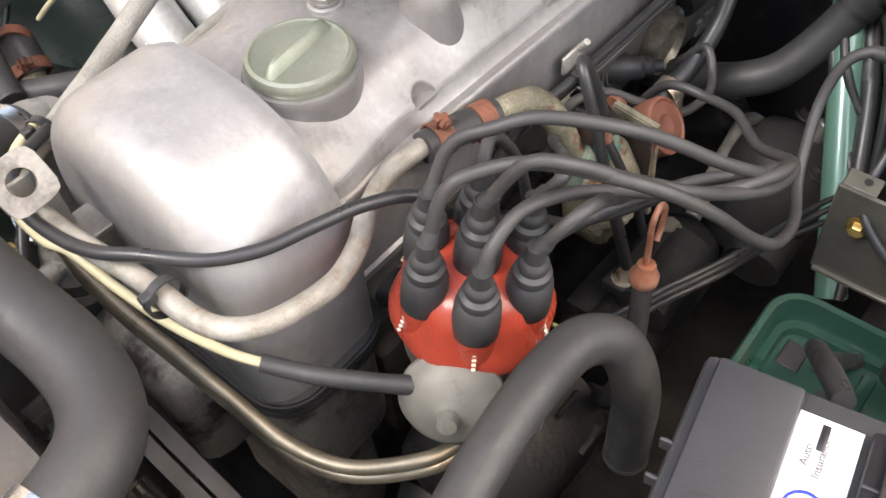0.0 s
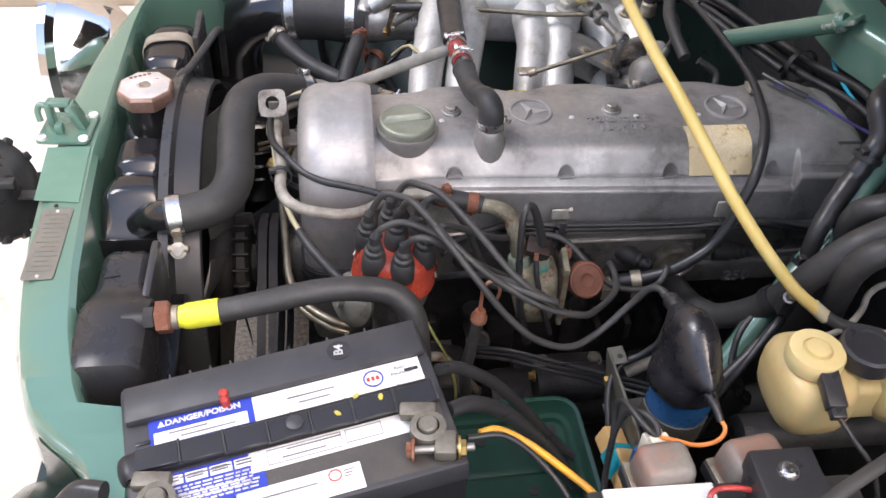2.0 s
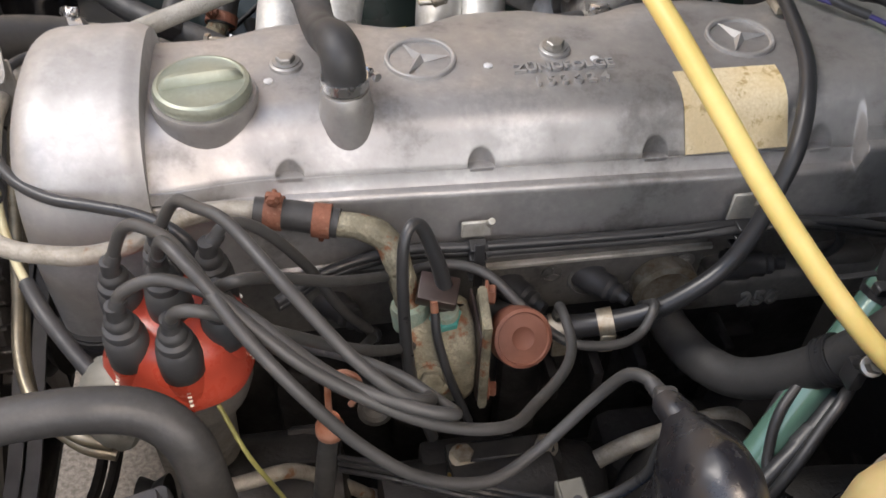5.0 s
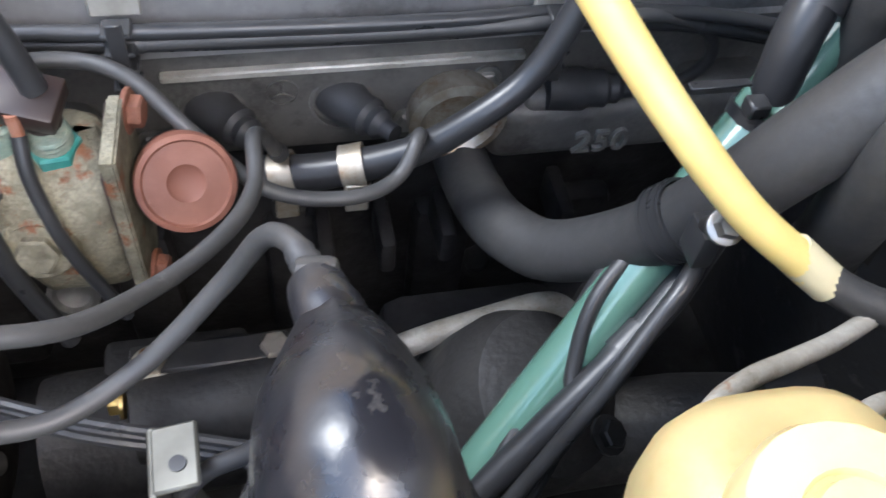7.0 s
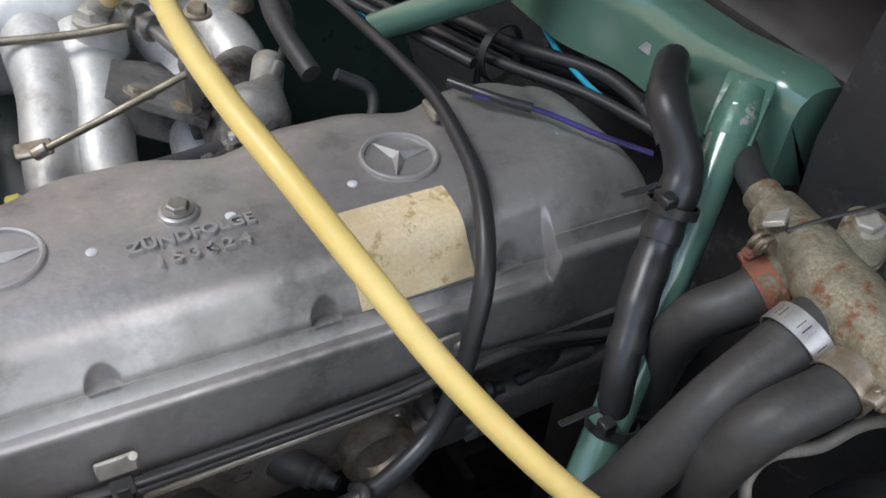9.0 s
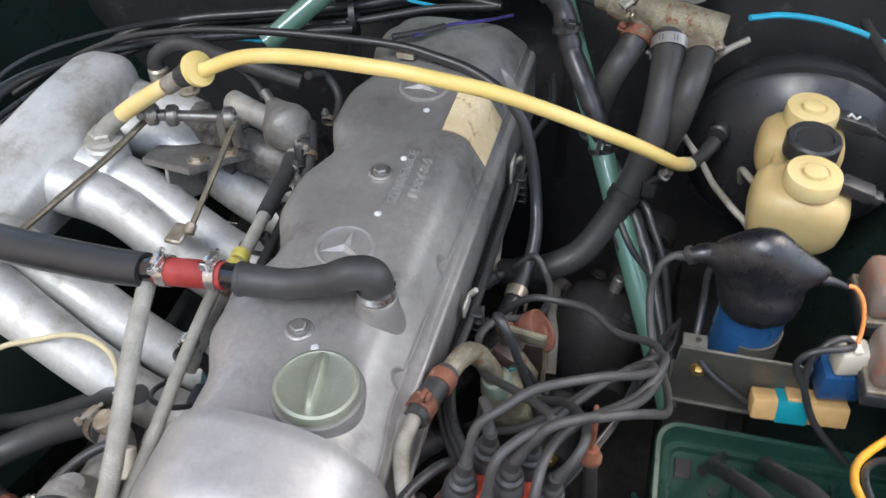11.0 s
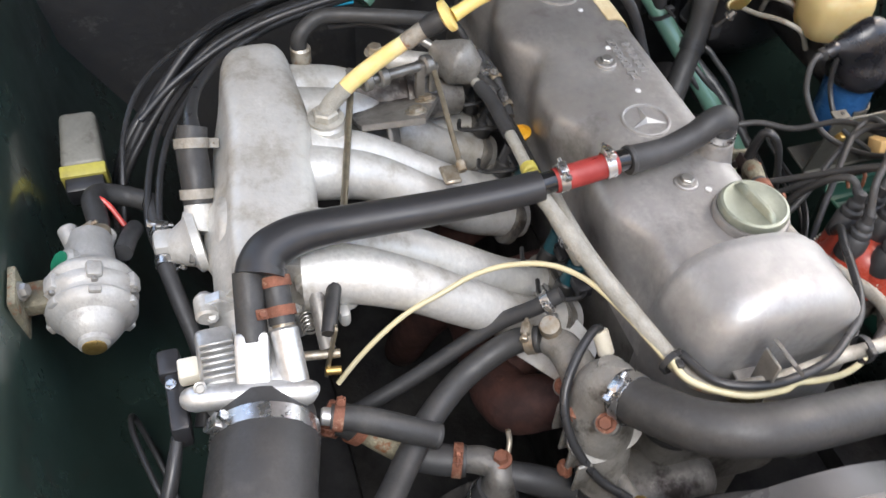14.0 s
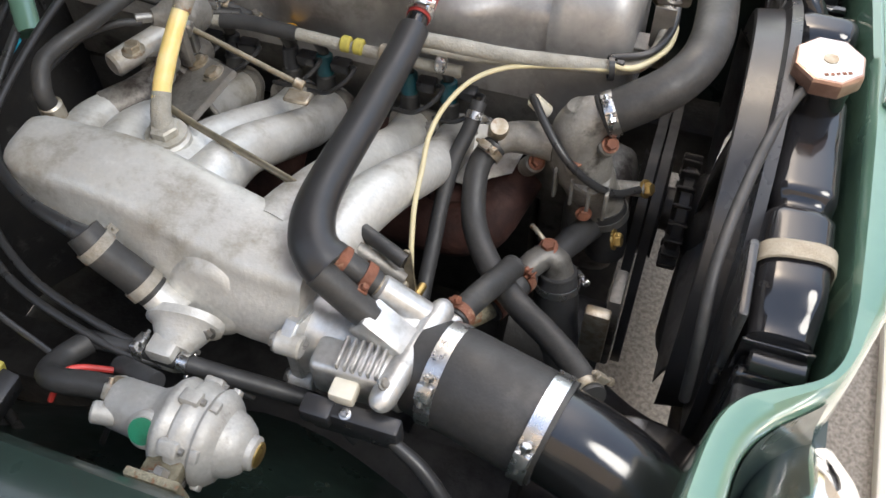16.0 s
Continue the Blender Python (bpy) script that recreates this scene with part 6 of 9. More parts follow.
part("thread", rod((-0.099, -0.2985, 0.860), (-0.090, -0.2984, 0.860), 0.0130, 20), CLAMP_DULL, ob, "brassy thread")
part("small_nut", hexagon((-0.126, -0.2985, 0.8592), (1, 0.02, 0.05), 0.0125, 0.012, None, False), STEEL_DARK, ob)
part("collar", rod((-0.150, -0.298, 0.857), (-0.120, -0.2985, 0.859), 0.0085, 18), STEEL_DARK, ob)
for o_ in (0.0, 0.013):
    solo("oil_pipe", tube([(0.006 + o_ * 0.3, 0.055, 0.855 - o_), (0.000, 0.030, 0.835 - o_), (0.000, -0.012, 0.812 - o_), (0.004, -0.056, 0.795 - o_), (0.008, -0.101, 0.778 - o_), (0.012, -0.145, 0.763 - o_), (0.027, -0.184, 0.757 - o_), (0.06, -0.217, 0.757 - o_), (0.085, -0.225, 0.752 - o_)], 0.0050, 12, 6), PIPE_BRASSY, "plated steel pipe running down beside the engine front", "pipe", "plated pipes")
solo("vacuum_pipe", tube([(0.046, 0.107, 0.872), (0.020, 0.098, 0.868), (-0.006, 0.060, 0.868), (-0.010, 0.020, 0.866), (-0.004, 0.0, 0.862), (0.0, -0.032, 0.848), (0.007, -0.068, 0.833), (0.019, -0.102, 0.820), (0.034, -0.130, 0.811)], 0.0034, 10, 6), CREAM, "thin cream plastic vacuum pipe", "pipe")
solo("vacuum_elbow", tube([(0.028, -0.120, 0.8145), (0.043, -0.147, 0.809), (0.066, -0.180, 0.803), (0.082, -0.200, 0.799)], [0.0058, 0.006, 0.006, 0.0064], 14, 5), RUBBER, "black rubber end of the vacuum pipe on the distributor", "rubber sleeve")
solo("sensor_cable", tube([(0.048, 0.095, 0.872), (0.010, 0.078, 0.874), (-0.006, 0.040, 0.876), (-0.006, 0.0, 0.878), (0.000, -0.030, 0.882), (0.014, -0.055, 0.884), (0.034, -0.085, 0.882), (0.060, -0.105, 0.880), (0.091, -0.118, 0.881), (0.122, -0.130, 0.880), (0.149, -0.146, 0.874), (0.165, -0.158, 0.85)], 0.0044, 12, 6), CABLE, "thin black cable tied to the coolant pipe", "cable")


def lifting_eye():
    ob = thing("lifting_eye", (0.0, 0.02, 0.84), "grey sheet-metal lifting eye in front of the engine", "bracket")
    m = Matrix.Translation((-0.002, 0.024, 0.907)) @ Vector((0.06, -0.80, 0.58)).to_track_quat("Z", "Y").to_matrix().to_4x4()
    bm, rings = bmesh.new(), []
    for k in range(24):
        a = 2 * math.pi * k / 24
        c, s = math.cos(a), math.sin(a)
        o = 0.0175 / (abs(c) ** 5 + abs(s) ** 5) ** 0.2
        rings.append([m @ Vector((q * c, q * s, z)) for q, z in ((0.0088, -0.0016), (o, -0.0016), (o, 0.0016), (0.0088, 0.0016))])
    skin(bm, rings, closed=True)
    part("eye", bm, ALLOY_DIRTY, ob)
    part("stay", block((0.024, 0.003, 0.062), (0.004, 0.034, 0.872), 0.001, 1), ALLOY_DIRTY, ob)
    part("foot", block((0.05, 0.03, 0.005), (0.028, 0.028, 0.846), 0.001, 1), ALLOY_DIRTY, ob)
    return ob


lifting_eye()
for p_, q_, r_ in (((0.009, -0.078, 0.869), (0, 1, 0), 0.012), ((0.046, 0.102, 0.864), (1, 0.3, 0), 0.012)):
    ob = thing("cable_tie", p_, "black cable tie round pipe and cables", "cable tie", "cable ties")
    part("loop", arc_strip(p_, q_, r_, 0.006, 0.0018, seg=18), CABLE, ob)
    part("head", block((0.009, 0.007, 0.007), (p_[0] - r_ * 0.8, p_[1], p_[2] + r_ * 0.7), 0.001, 1), CABLE, ob)

# bare copper eye on its cable
ob = thing("ground_cable", (0.235, -0.258, 0.60), "dark cable with a bare copper eyelet standing up", "cable")
part("cable", tube([(0.236, -0.258, 0.785), (0.230, -0.262, 0.74), (0.226, -0.262, 0.69), (0.235, -0.245, 0.62), (0.25, -0.22, 0.58)], [0.0066, 0.0074, 0.0078, 0.008, 0.008], 16, 5), RUBBER_GREY, ob)
part("ferrule", lathe([(0.0075, -0.006), (0.0098, -0.003), (0.0100, 0.003), (0.0080, 0.006), (0.0062, 0.013)], 20, along((0.237, -0.2575, 0.790), (0.1, 0, 1))), COPPER, ob, "copper ferrule")
part("copper_loop", tube([(0.238, -0.257, 0.800), (0.238, -0.257, 0.822), (0.240, -0.256, 0.842), (0.249, -0.255, 0.848), (0.258, -0.254, 0.838), (0.258, -0.254, 0.822), (0.252, -0.255, 0.812)], 0.0022, 8, 5), COPPER, ob, "bare copper loop")
solo("earth_wire", tube([(0.165, -0.235, 0.80), (0.182, -0.262, 0.775), (0.205, -0.280, 0.73), (0.212, -0.290, 0.67), (0.205, -0.30, 0.62)], 0.0017, 8, 6), YELGREEN_WIRE, "thin yellow-green earth wire", "wire")
solo("underside_pipe", tube([(0.470, -0.190, 0.585), (0.502, -0.186, 0.600), (0.551, -0.179, 0.606), (0.595, -0.174, 0.608), (0.611, -0.184, 0.598), (0.612, -0.196, 0.570)], 0.0085, 16, 6), PIPE_GREY, "grey bent pipe low beside the engine block", "pipe")
solo("cloth_cable", tube([(0.145, -0.236, 0.692), (0.175, -0.226, 0.684), (0.2036, -0.212, 0.666), (0.236, -0.190, 0.600), (0.266, -0.172, 0.535)], 0.0062, 14, 6, wobble=0.08), PIPE_GREY, "grimy pale cloth-covered cable low beside the block", "cable")
solo("cable_crimp", tube([(0.262, -0.175, 0.543), (0.270, -0.172, 0.533), (0.280, -0.174, 0.533)], 0.0078, 12, 3), CLAMP, "bright metal crimp joining two cables", "crimp")
solo("lower_cable", tube([(0.268, -0.172, 0.533), (0.300, -0.190, 0.548), (0.350, -0.212, 0.572), (0.405, -0.220, 0.580), (0.440, -0.214, 0.560), (0.46, -0.21, 0.52)], 0.0080, 14, 6), RUBBER, "dull black starter cable low beside the engine", "cable")
for o_ in (0.0, 0.008, 0.018):
    solo("loose_wire", tube([(0.24, -0.225, 0.70 - o_), (0.28, -0.252, 0.722 - o_), (0.33, -0.275, 0.725 - o_), (0.39, -0.290, 0.715 - o_), (0.45, -0.305 - o_, 0.705), (0.50, -0.33, 0.70)], 0.0026, 8, 5), CABLE, "loose thin black wire below the ignition leads", "wire", "loose wires")
solo("green_cable", tube([(0.235, -0.315, 0.62), (0.262, -0.318, 0.64), (0.29, -0.312, 0.64), (0.31, -0.31, 0.62)], 0.003, 8, 5), GREEN_WIRE, "thin green wire by the tray", "wire")


def alternator():
    ob = thing("alternator", (0.16, -0.20, 0.48), "dark grimy alternator low beside the engine", "alternator")
    m = along((0.11, -0.185, 0.565), (1, 0, 0))
    part("case", lathe([(0.03, -0.01), (0.06, 0.0), (0.066, 0.02), (0.066, 0.10), (0.058, 0.13), (0.02, 0.135)], 36, m), IRON, ob)
    part("pulley", lathe([(0.012, -0.05), (0.04, -0.048), (0.034, -0.036), (0.04, -0.024), (0.012, -0.02)], 30, m), STEEL_DARK, ob)
    for k in range(10):
        a = 2 * math.pi * k / 10
        part("vent_rib", block((0.03, 0.005, 0.012), (0.10, 0, 0), 0.001, 1, Matrix.Translation((0.11, -0.185, 0.565)) @ Euler((a, 0, 0)).to_matrix().to_4x4() @ Matrix.Translation((0, 0, 0.064))), IRON, ob)
    return ob


alternator()
ob = thing("starter_motor", (0.42, -0.20, 0.45), "oily black starter motor below the manifold", "starter motor")
part("case", lathe([(0.02, 0), (0.043, 0.004), (0.045, 0.02), (0.045, 0.17), (0.035, 0.20), (0.02, 0.21)], 30, along((0.27, -0.20, 0.55), (1, 0.05, 0))), IRON, ob)
part("solenoid", lathe([(0.01, 0), (0.026, 0.003), (0.027, 0.09), (0.015, 0.10)], 24, along((0.33, -0.215, 0.600), (1, 0.05, 0))), IRON, ob)
part("stud", hexagon((0.33, -0.215, 0.622), (-1, 0, 0), 0.006, 0.008), BRASS, ob)

ob = thing("steering_box", (0.58, -0.27, 0.50), "dull black cast steering box low beside the strut", "steering box")
part("body", lathe([(0.020, -0.075), (0.048, -0.068), (0.056, -0.040), (0.058, 0.020), (0.050, 0.045), (0.030, 0.056), (0.004, 0.060)], 36, along((0.555, -0.235, 0.590), (0.35, -0.25, 0.80))), GREASY, ob)
part("worm_housing", tube([(0.48, -0.255, 0.545), (0.56, -0.250, 0.560), (0.66, -0.262, 0.590), (0.74, -0.285, 0.625)], [0.030, 0.034, 0.032, 0.024], 24, 4), GREASY, ob)
part("shaft_coupling", lathe([(0.018, -0.02), (0.034, -0.016), (0.036, 0.0), (0.034, 0.016), (0.018, 0.02)], 24, along((0.715, -0.285, 0.625), (1, -0.22, 0.35))), GREASY, ob)
for k_ in range(4):
    a_ = radians(35 + 90 * k_)
    part("cover_bolt", hexagon((0.572 + 0.040 * math.cos(a_), -0.250 + 0.040 * math.sin(a_), 0.638), (0.35, -0.25, 0.80), 0.0085, 0.008), STEEL_DARK, ob)
part("adjuster", rod((0.577, -0.250, 0.640), (0.583, -0.255, 0.662), 0.008, 14), STEEL, ob)
part("hose_union", hexagon((0.640, -0.300, 0.652), (-0.3, -0.6, 0.7), 0.012, 0.014), STEEL_DARK, ob)

# ---- battery in its own slight turn ----
BAT = Matrix.Translation((0.027, -0.4540, 0.872)) @ Euler((0, radians(-3.2), radians(11.5))).to_matrix().to_4x4()


def battery():
    ob = thing("battery", tuple(BAT @ Vector((0, 0, -0.19))), "black car battery with white and blue labels", "battery")
    L, W = 0.292, 0.175

    def box(name, size, at, mat, bevel=0.002, parent=ob, label=""):
        return part(name, block(size, at, bevel, 2, BAT), mat, parent, label)

    box("case", (L, W, 0.165), (0, 0, -0.105), BATTERY_SIDE, 0.005)
    lid = box("lid", (L + 0.004, W + 0.004, 0.028), (0, 0, -0.012), BATTERY_TOP, 0.004, label="dark grey battery lid")
    box("rear_step", (L - 0.004, 0.042, 0.010), (0, W / 2 - 0.025, 0.0055), BATTERY_TOP, 0.003, lid)
    box("vent_strip", (L - 0.03, 0.026, 0.007), (0.006, -0.004, 0.0055), BATTERY_SIDE, 0.002, lid)
    for k in range(5):
        box("vent_divider", (0.002, 0.025, 0.0012), (-0.10 + 0.052 * k, -0.004, 0.0095), BATTERY_TOP, 0.0004, lid)
    part("vent_button", lathe([(0.006, 0.009), (0.006, 0.0105), (0.003, 0.011)], 18, BAT @ Matrix.Translation((0.012, -0.004, 0))), BATTERY_TOP, lid)
    for k in range(11):
        box("rib", (0.0022, 0.006, 0.010), (-0.10 + 0.0195 * k, W / 2 + 0.004, -0.004), BATTERY_TOP, 0.0006, lid)
    box("handle_slot", (0.014, 0.004, 0.0016), (-L / 2 + 0.016, 0.020, 0.0026), BATTERY_SIDE, 0.0005, lid)
    box("handle_slot", (0.014, 0.004, 0.0016), (L / 2 - 0.020, 0.028, 0.0026), BATTERY_SIDE, 0.0005, lid)
    top = 0.0022

    def sheet(name, x0, x1, y0, y1, mat, z=top, label="", parent=lid):
        return part(name, block((x1 - x0, y1 - y0, 0.0006), ((x0 + x1) / 2, (y0 + y1) / 2, z + 0.0003), 0.0001, 1, BAT), mat, parent, label)

    a, b = L / -2, L / 2
    sheet("blue_label", a + 0.022, a + 0.118, 0.012, 0.042, BLUE, label="blue printed warning label")
    sheet("blue_label", a + 0.022, a + 0.118, -0.060, -0.020, BLUE, label="blue printed warning label")
    sheet("white_label", a + 0.118, b - 0.010, 0.012, 0.0412, WHITE)
    sheet("white_label", a + 0.106, b - 0.030, -0.042, -0.020, WHITE)
    sheet("white_panel", a + 0.026, a + 0.112, 0.013, 0.027, WHITE, top + 0.0008)
    sheet("white_label", a + 0.09, a + 0.20, -0.085, -0.058, WHITE)
    sheet("dusty_panel", a + 0.010, b - 0.006, W / -2 + 0.004, -0.0185, BATTERY_DUSTY, 0.0015, "dust-dulled front of the lid")
    words("DANGER/POISON", 0.0088, BAT @ Matrix.Translation((a + 0.072, 0.0355, top + 0.0012)), INK_WHITE, lid, "warning_text", 0.0001, 0.0003)
    tri = [(a + 0.030, 0.0325), (a + 0.037, 0.0325), (a + 0.0335, 0.0390)]
    part("warning_triangle", slab(tri, top + 0.0008, top + 0.0014, 0, None, BAT), INK_WHITE, lid, smooth=0)
    words("Auto", 0.0055, BAT @ Matrix.Translation((b - 0.031, 0.0330, top + 0.0010)), INK_GREY, lid, "label_text", 0.0001, 0.0001)
    words("Insurance", 0.0055, BAT @ Matrix.Translation((b - 0.030, 0.0265, top + 0.0010)), INK_GREY, lid, "label_text", 0.0001, 0.0001)
    for k, (x0, x1, y) in enumerate(((0.150, 0.196, 0.028), (0.160, 0.190, 0.0205), (0.14, 0.19, -0.027), (0.135, 0.175, -0.0345), (0.04, 0.075, 0.0225), (0.05, 0.10, 0.0168), (0.045, 0.09, -0.0275), (0.03, 0.10, -0.046), (0.03, 0.105, -0.051), (0.10, 0.16, -0.07))):
        sheet("print_bar", a + x0, a + x1, y, y + 0.0013, INK_GREY if y > -0.04 or y < -0.06 else INK_WHITE, top + 0.0014)
    for k in range(4):
        box_ = sheet("white_box", a + 0.028 + 0.0215 * k, a + 0.0475 + 0.0215 * k, -0.0330, -0.0235, WHITE, top + 0.0008)
        for y in (-0.0268, -0.0300):
            sheet("print_bar", a + 0.0295 + 0.0215 * k, a + 0.0440 + 0.0215 * k, y, y + 0.0016, INK_GREY, top + 0.0015, "", box_)
    rng = random.Random(4)
    for row in range(6):
        bm, x = bmesh.new(), a + 0.028 + 0.002 * row
        while x < a + 0.106:
            w = rng.uniform(0.003, 0.009)
            block((w, 0.0018, 0.0005), (x + w / 2, -0.0365 - 0.0036 * row, top + 0.0009), 0.0001, 1, BAT, bm)
            x += w + 0.0016
        part("small_print", bm, INK_WHITE, lid)
    for x0, x1, y0, y1 in ((0.122, 0.190, -0.0385, -0.0225), (0.194, 0.228, -0.0365, -0.0225)):
        for e0, e1, f0, f1 in ((x0, x1, y0, y0 + 0.0006), (x0, x1, y1 - 0.0006, y1), (x0, x0 + 0.0006, y0, y1), (x1 - 0.0006, x1, y0, y1)):
            sheet("box_line", a + e0, a + e1, f0, f1, INK_GREY, top + 0.0008)
    part("emblem_ring", arc_strip(tuple(BAT @ Vector((a + 0.176, -0.066, top + 0.0012))), BAT.to_3x3() @ Vector((0, 0, 1)), 0.0050, 0.0008, 0.0010), INK_RED, lid)
    for k in range(3):
        sheet("print_bar", a + 0.184, a + 0.194 - 0.002 * k, -0.064 - 0.003 * k, -0.063 - 0.003 * k, INK_GREY, top + 0.0010)
    sheet("red_pin", a + 0.098, a + 0.1, 0.04, 0.041, INK_RED, top)
    part("emblem_ring", arc_strip(tuple(BAT @ Vector((b - 0.058, 0.0270, top + 0.0012))), BAT.to_3x3() @ Vector((0, 0, 1)), 0.0085, 0.0008, 0.0014), BLUE, lid)
    for k in range(3):
        sheet("emblem_bar", b - 0.0645 + 0.0046 * k, b - 0.0615 + 0.0046 * k, 0.0247, 0.0293, INK_RED, top + 0.0010)
    part("round_sticker", lathe([(0.0118, 0.0107), (0.0118, 0.0112), (0.001, 0.0113)], 32, BAT @ Matrix.Translation((0.063, W / 2 - 0.022, 0))), INK, lid, "round black sticker")
    words("B4", 0.0125, BAT @ Matrix.Translation((0.063, W / 2 - 0.022, 0.0116)) @ Euler((0, 0, radians(80))).to_matrix().to_4x4(), INK_WHITE, lid, "sticker_text", 0.0003, 0.0003)
    for y in (0.048, 0.041):
        part("red_indicator", lathe([(0.0048, 0.002), (0.0045, 0.0125 - 0.15 * (0.048 - y)), (0.002, 0.0145 - 0.15 * (0.048 - y))], 16, BAT @ Matrix.Translation((-0.052, y, 0))), INK_RED, lid, "red charge indicator")
    return ob


battery()


def terminal_clamp(x, y, flip=1):
    m = BAT @ Matrix.Translation((x, y, 0.006)) @ Euler((0, 0, radians(-18))).to_matrix().to_4x4()
    ob = thing("battery_terminal", tuple(m @ Vector((0, 0, -0.005))), "furred lead terminal clamp on the battery post", "battery terminal", "battery terminals")
    part("post", lathe([(0.0095, -0.008), (0.0088, 0.018), (0.0075, 0.0195), (0.001, 0.0198)], 24, m), LEAD_METAL, ob, "round lead post")
    part("ring", lathe([(0.0165, 0.0), (0.017, 0.002), (0.0165, 0.014), (0.0105, 0.015), (0.0100, 0.0)], 24, m), LEAD_METAL, ob)
    part("jaw", block((0.020, 0.026, 0.014), (0.016 * flip, -0.016, 0.007), 0.003, 2, m), LEAD_METAL, ob)
    part("arm", block((0.034, 0.016, 0.012), (-0.010, 0.020, 0.007), 0.003, 2, m), LEAD_METAL, ob)
    part("bolt", rod(m @ Vector((-0.012 * flip, -0.022, 0.008)), m @ Vector((0.042 * flip, -0.018, 0.008)), 0.0038, 12), STEEL, ob)
    part("nut", hexagon(m @ Vector((0.028 * flip, -0.019, 0.008)), m.to_3x3() @ Vector((1, 0, 0)), 0.0078, 0.007), BRASS, ob)
    part("nut", hexagon(m @ Vector((-0.012 * flip, -0.022, 0.008)), m.to_3x3() @ Vector((-1, 0, 0)), 0.0078, 0.007), RUST, ob)
    return ob


for k_, (x_, y_, a_) in enumerate(((0.066, 0.004, 20), (0.088, -0.004, 70), (0.046, -0.010, 130))):
    m_ = BAT @ Matrix.Translation((x_, y_, 0.0140)) @ Euler((radians(8), radians(-6), radians(a_))).to_matrix().to_4x4()
    solo("fallen_leaf", slab([(-0.0035, 0.0), (-0.001, 0.0024), (0.0025, 0.002), (0.0042, 0.0), (0.002, -0.002), (-0.002, -0.002)], 0, 0.0006, 0, None, m_), BAND_YELLOW, "small dry yellow leaf fallen on the battery", "leaf", "fallen leaves", smooth=0)
terminal_clamp(0.120, -0.052)
terminal_clamp(-0.120, -0.052, -1)
ob = thing("hold_down_strap", tuple(BAT @ Vector((0, -0.006, 0.008))), "black plastic hold-down strap across the battery top", "strap")
for k_ in range(7):
    x0_ = -0.137 + 0.0395 * k_
    part("link", block((0.0380, 0.0235, 0.0045), (x0_ + 0.0195, -0.0065 + 0.0022 * (k_ - 3) ** 2 / 9 - 0.0010 * k_, 0.0112), 0.0008, 1, BAT), BATTERY_SIDE, ob)
    part("cross_rib", block((0.0022, 0.0255, 0.0062), (x0_ + 0.0393, -0.0065 + 0.0022 * (k_ - 2.5) ** 2 / 9 - 0.0010 * k_, 0.0116), 0.0006, 1, BAT), BATTERY_TOP, ob)
part("stud", lathe([(0.008, 0.010), (0.008, 0.0155), (0.004, 0.017)], 18, BAT @ Matrix.Translation((0.006, -0.008, 0))), BATTERY_TOP, ob)
part("end_loop", tube([tuple(BAT @ Vector(p)) for p in ((-0.135, -0.006, 0.0105), (-0.148, -0.008, 0.008), (-0.153, -0.012, -0.02), (-0.153, -0.016, -0.06))], 0.013, 10, 4, None, 0.25), BATTERY_SIDE, ob)
solo("positive_cable", tube([(0.172, -0.400, 0.876), (0.195, -0.386, 0.860), (0.235, -0.372, 0.815), (0.275, -0.368, 0.76), (0.31, -0.375, 0.71), (0.34, -0.39, 0.685)], [0.006, 0.0065, 0.0065, 0.0065, 0.0065, 0.0065], 16, 6), CABLE, "thick black battery cable", "cable")
solo("battery_cable", tube([(0.178, -0.445, 0.870), (0.205, -0.430, 0.858), (0.245, -0.415, 0.815), (0.29, -0.415, 0.755), (0.33, -0.43, 0.70)], [0.0075, 0.0085, 0.0085, 0.0085, 0.0085], 16, 6), CABLE, "thick black cable at the battery terminal", "cable")
solo("amber_cable", tube([(0.205, -0.467, 0.862), (0.225, -0.462, 0.858), (0.255, -0.470, 0.842), (0.285, -0.490, 0.828), (0.310, -0.515, 0.822), (0.325, -0.545, 0.82), (0.33, -0.60, 0.81)], [0.0034, 0.0036, 0.0038, 0.0038, 0.0038, 0.0038, 0.0038], 12, 6), AMBER_WIRE, "amber yellow cable from the battery", "cable")
solo("black_wire", tube([(0.192, -0.475, 0.866), (0.23, -0.470, 0.858), (0.265, -0.485, 0.832), (0.29, -0.515, 0.81), (0.30, -0.56, 0.80)], 0.0032, 10, 6), CABLE, "black wire beside the amber cable", "wire")
solo("negative_cable", tube([(-0.125, -0.520, 0.885), (-0.15, -0.515, 0.88), (-0.17, -0.525, 0.85), (-0.175, -0.54, 0.78)], 0.0095, 14, 6), CABLE, "black earth cable on the battery", "cable")


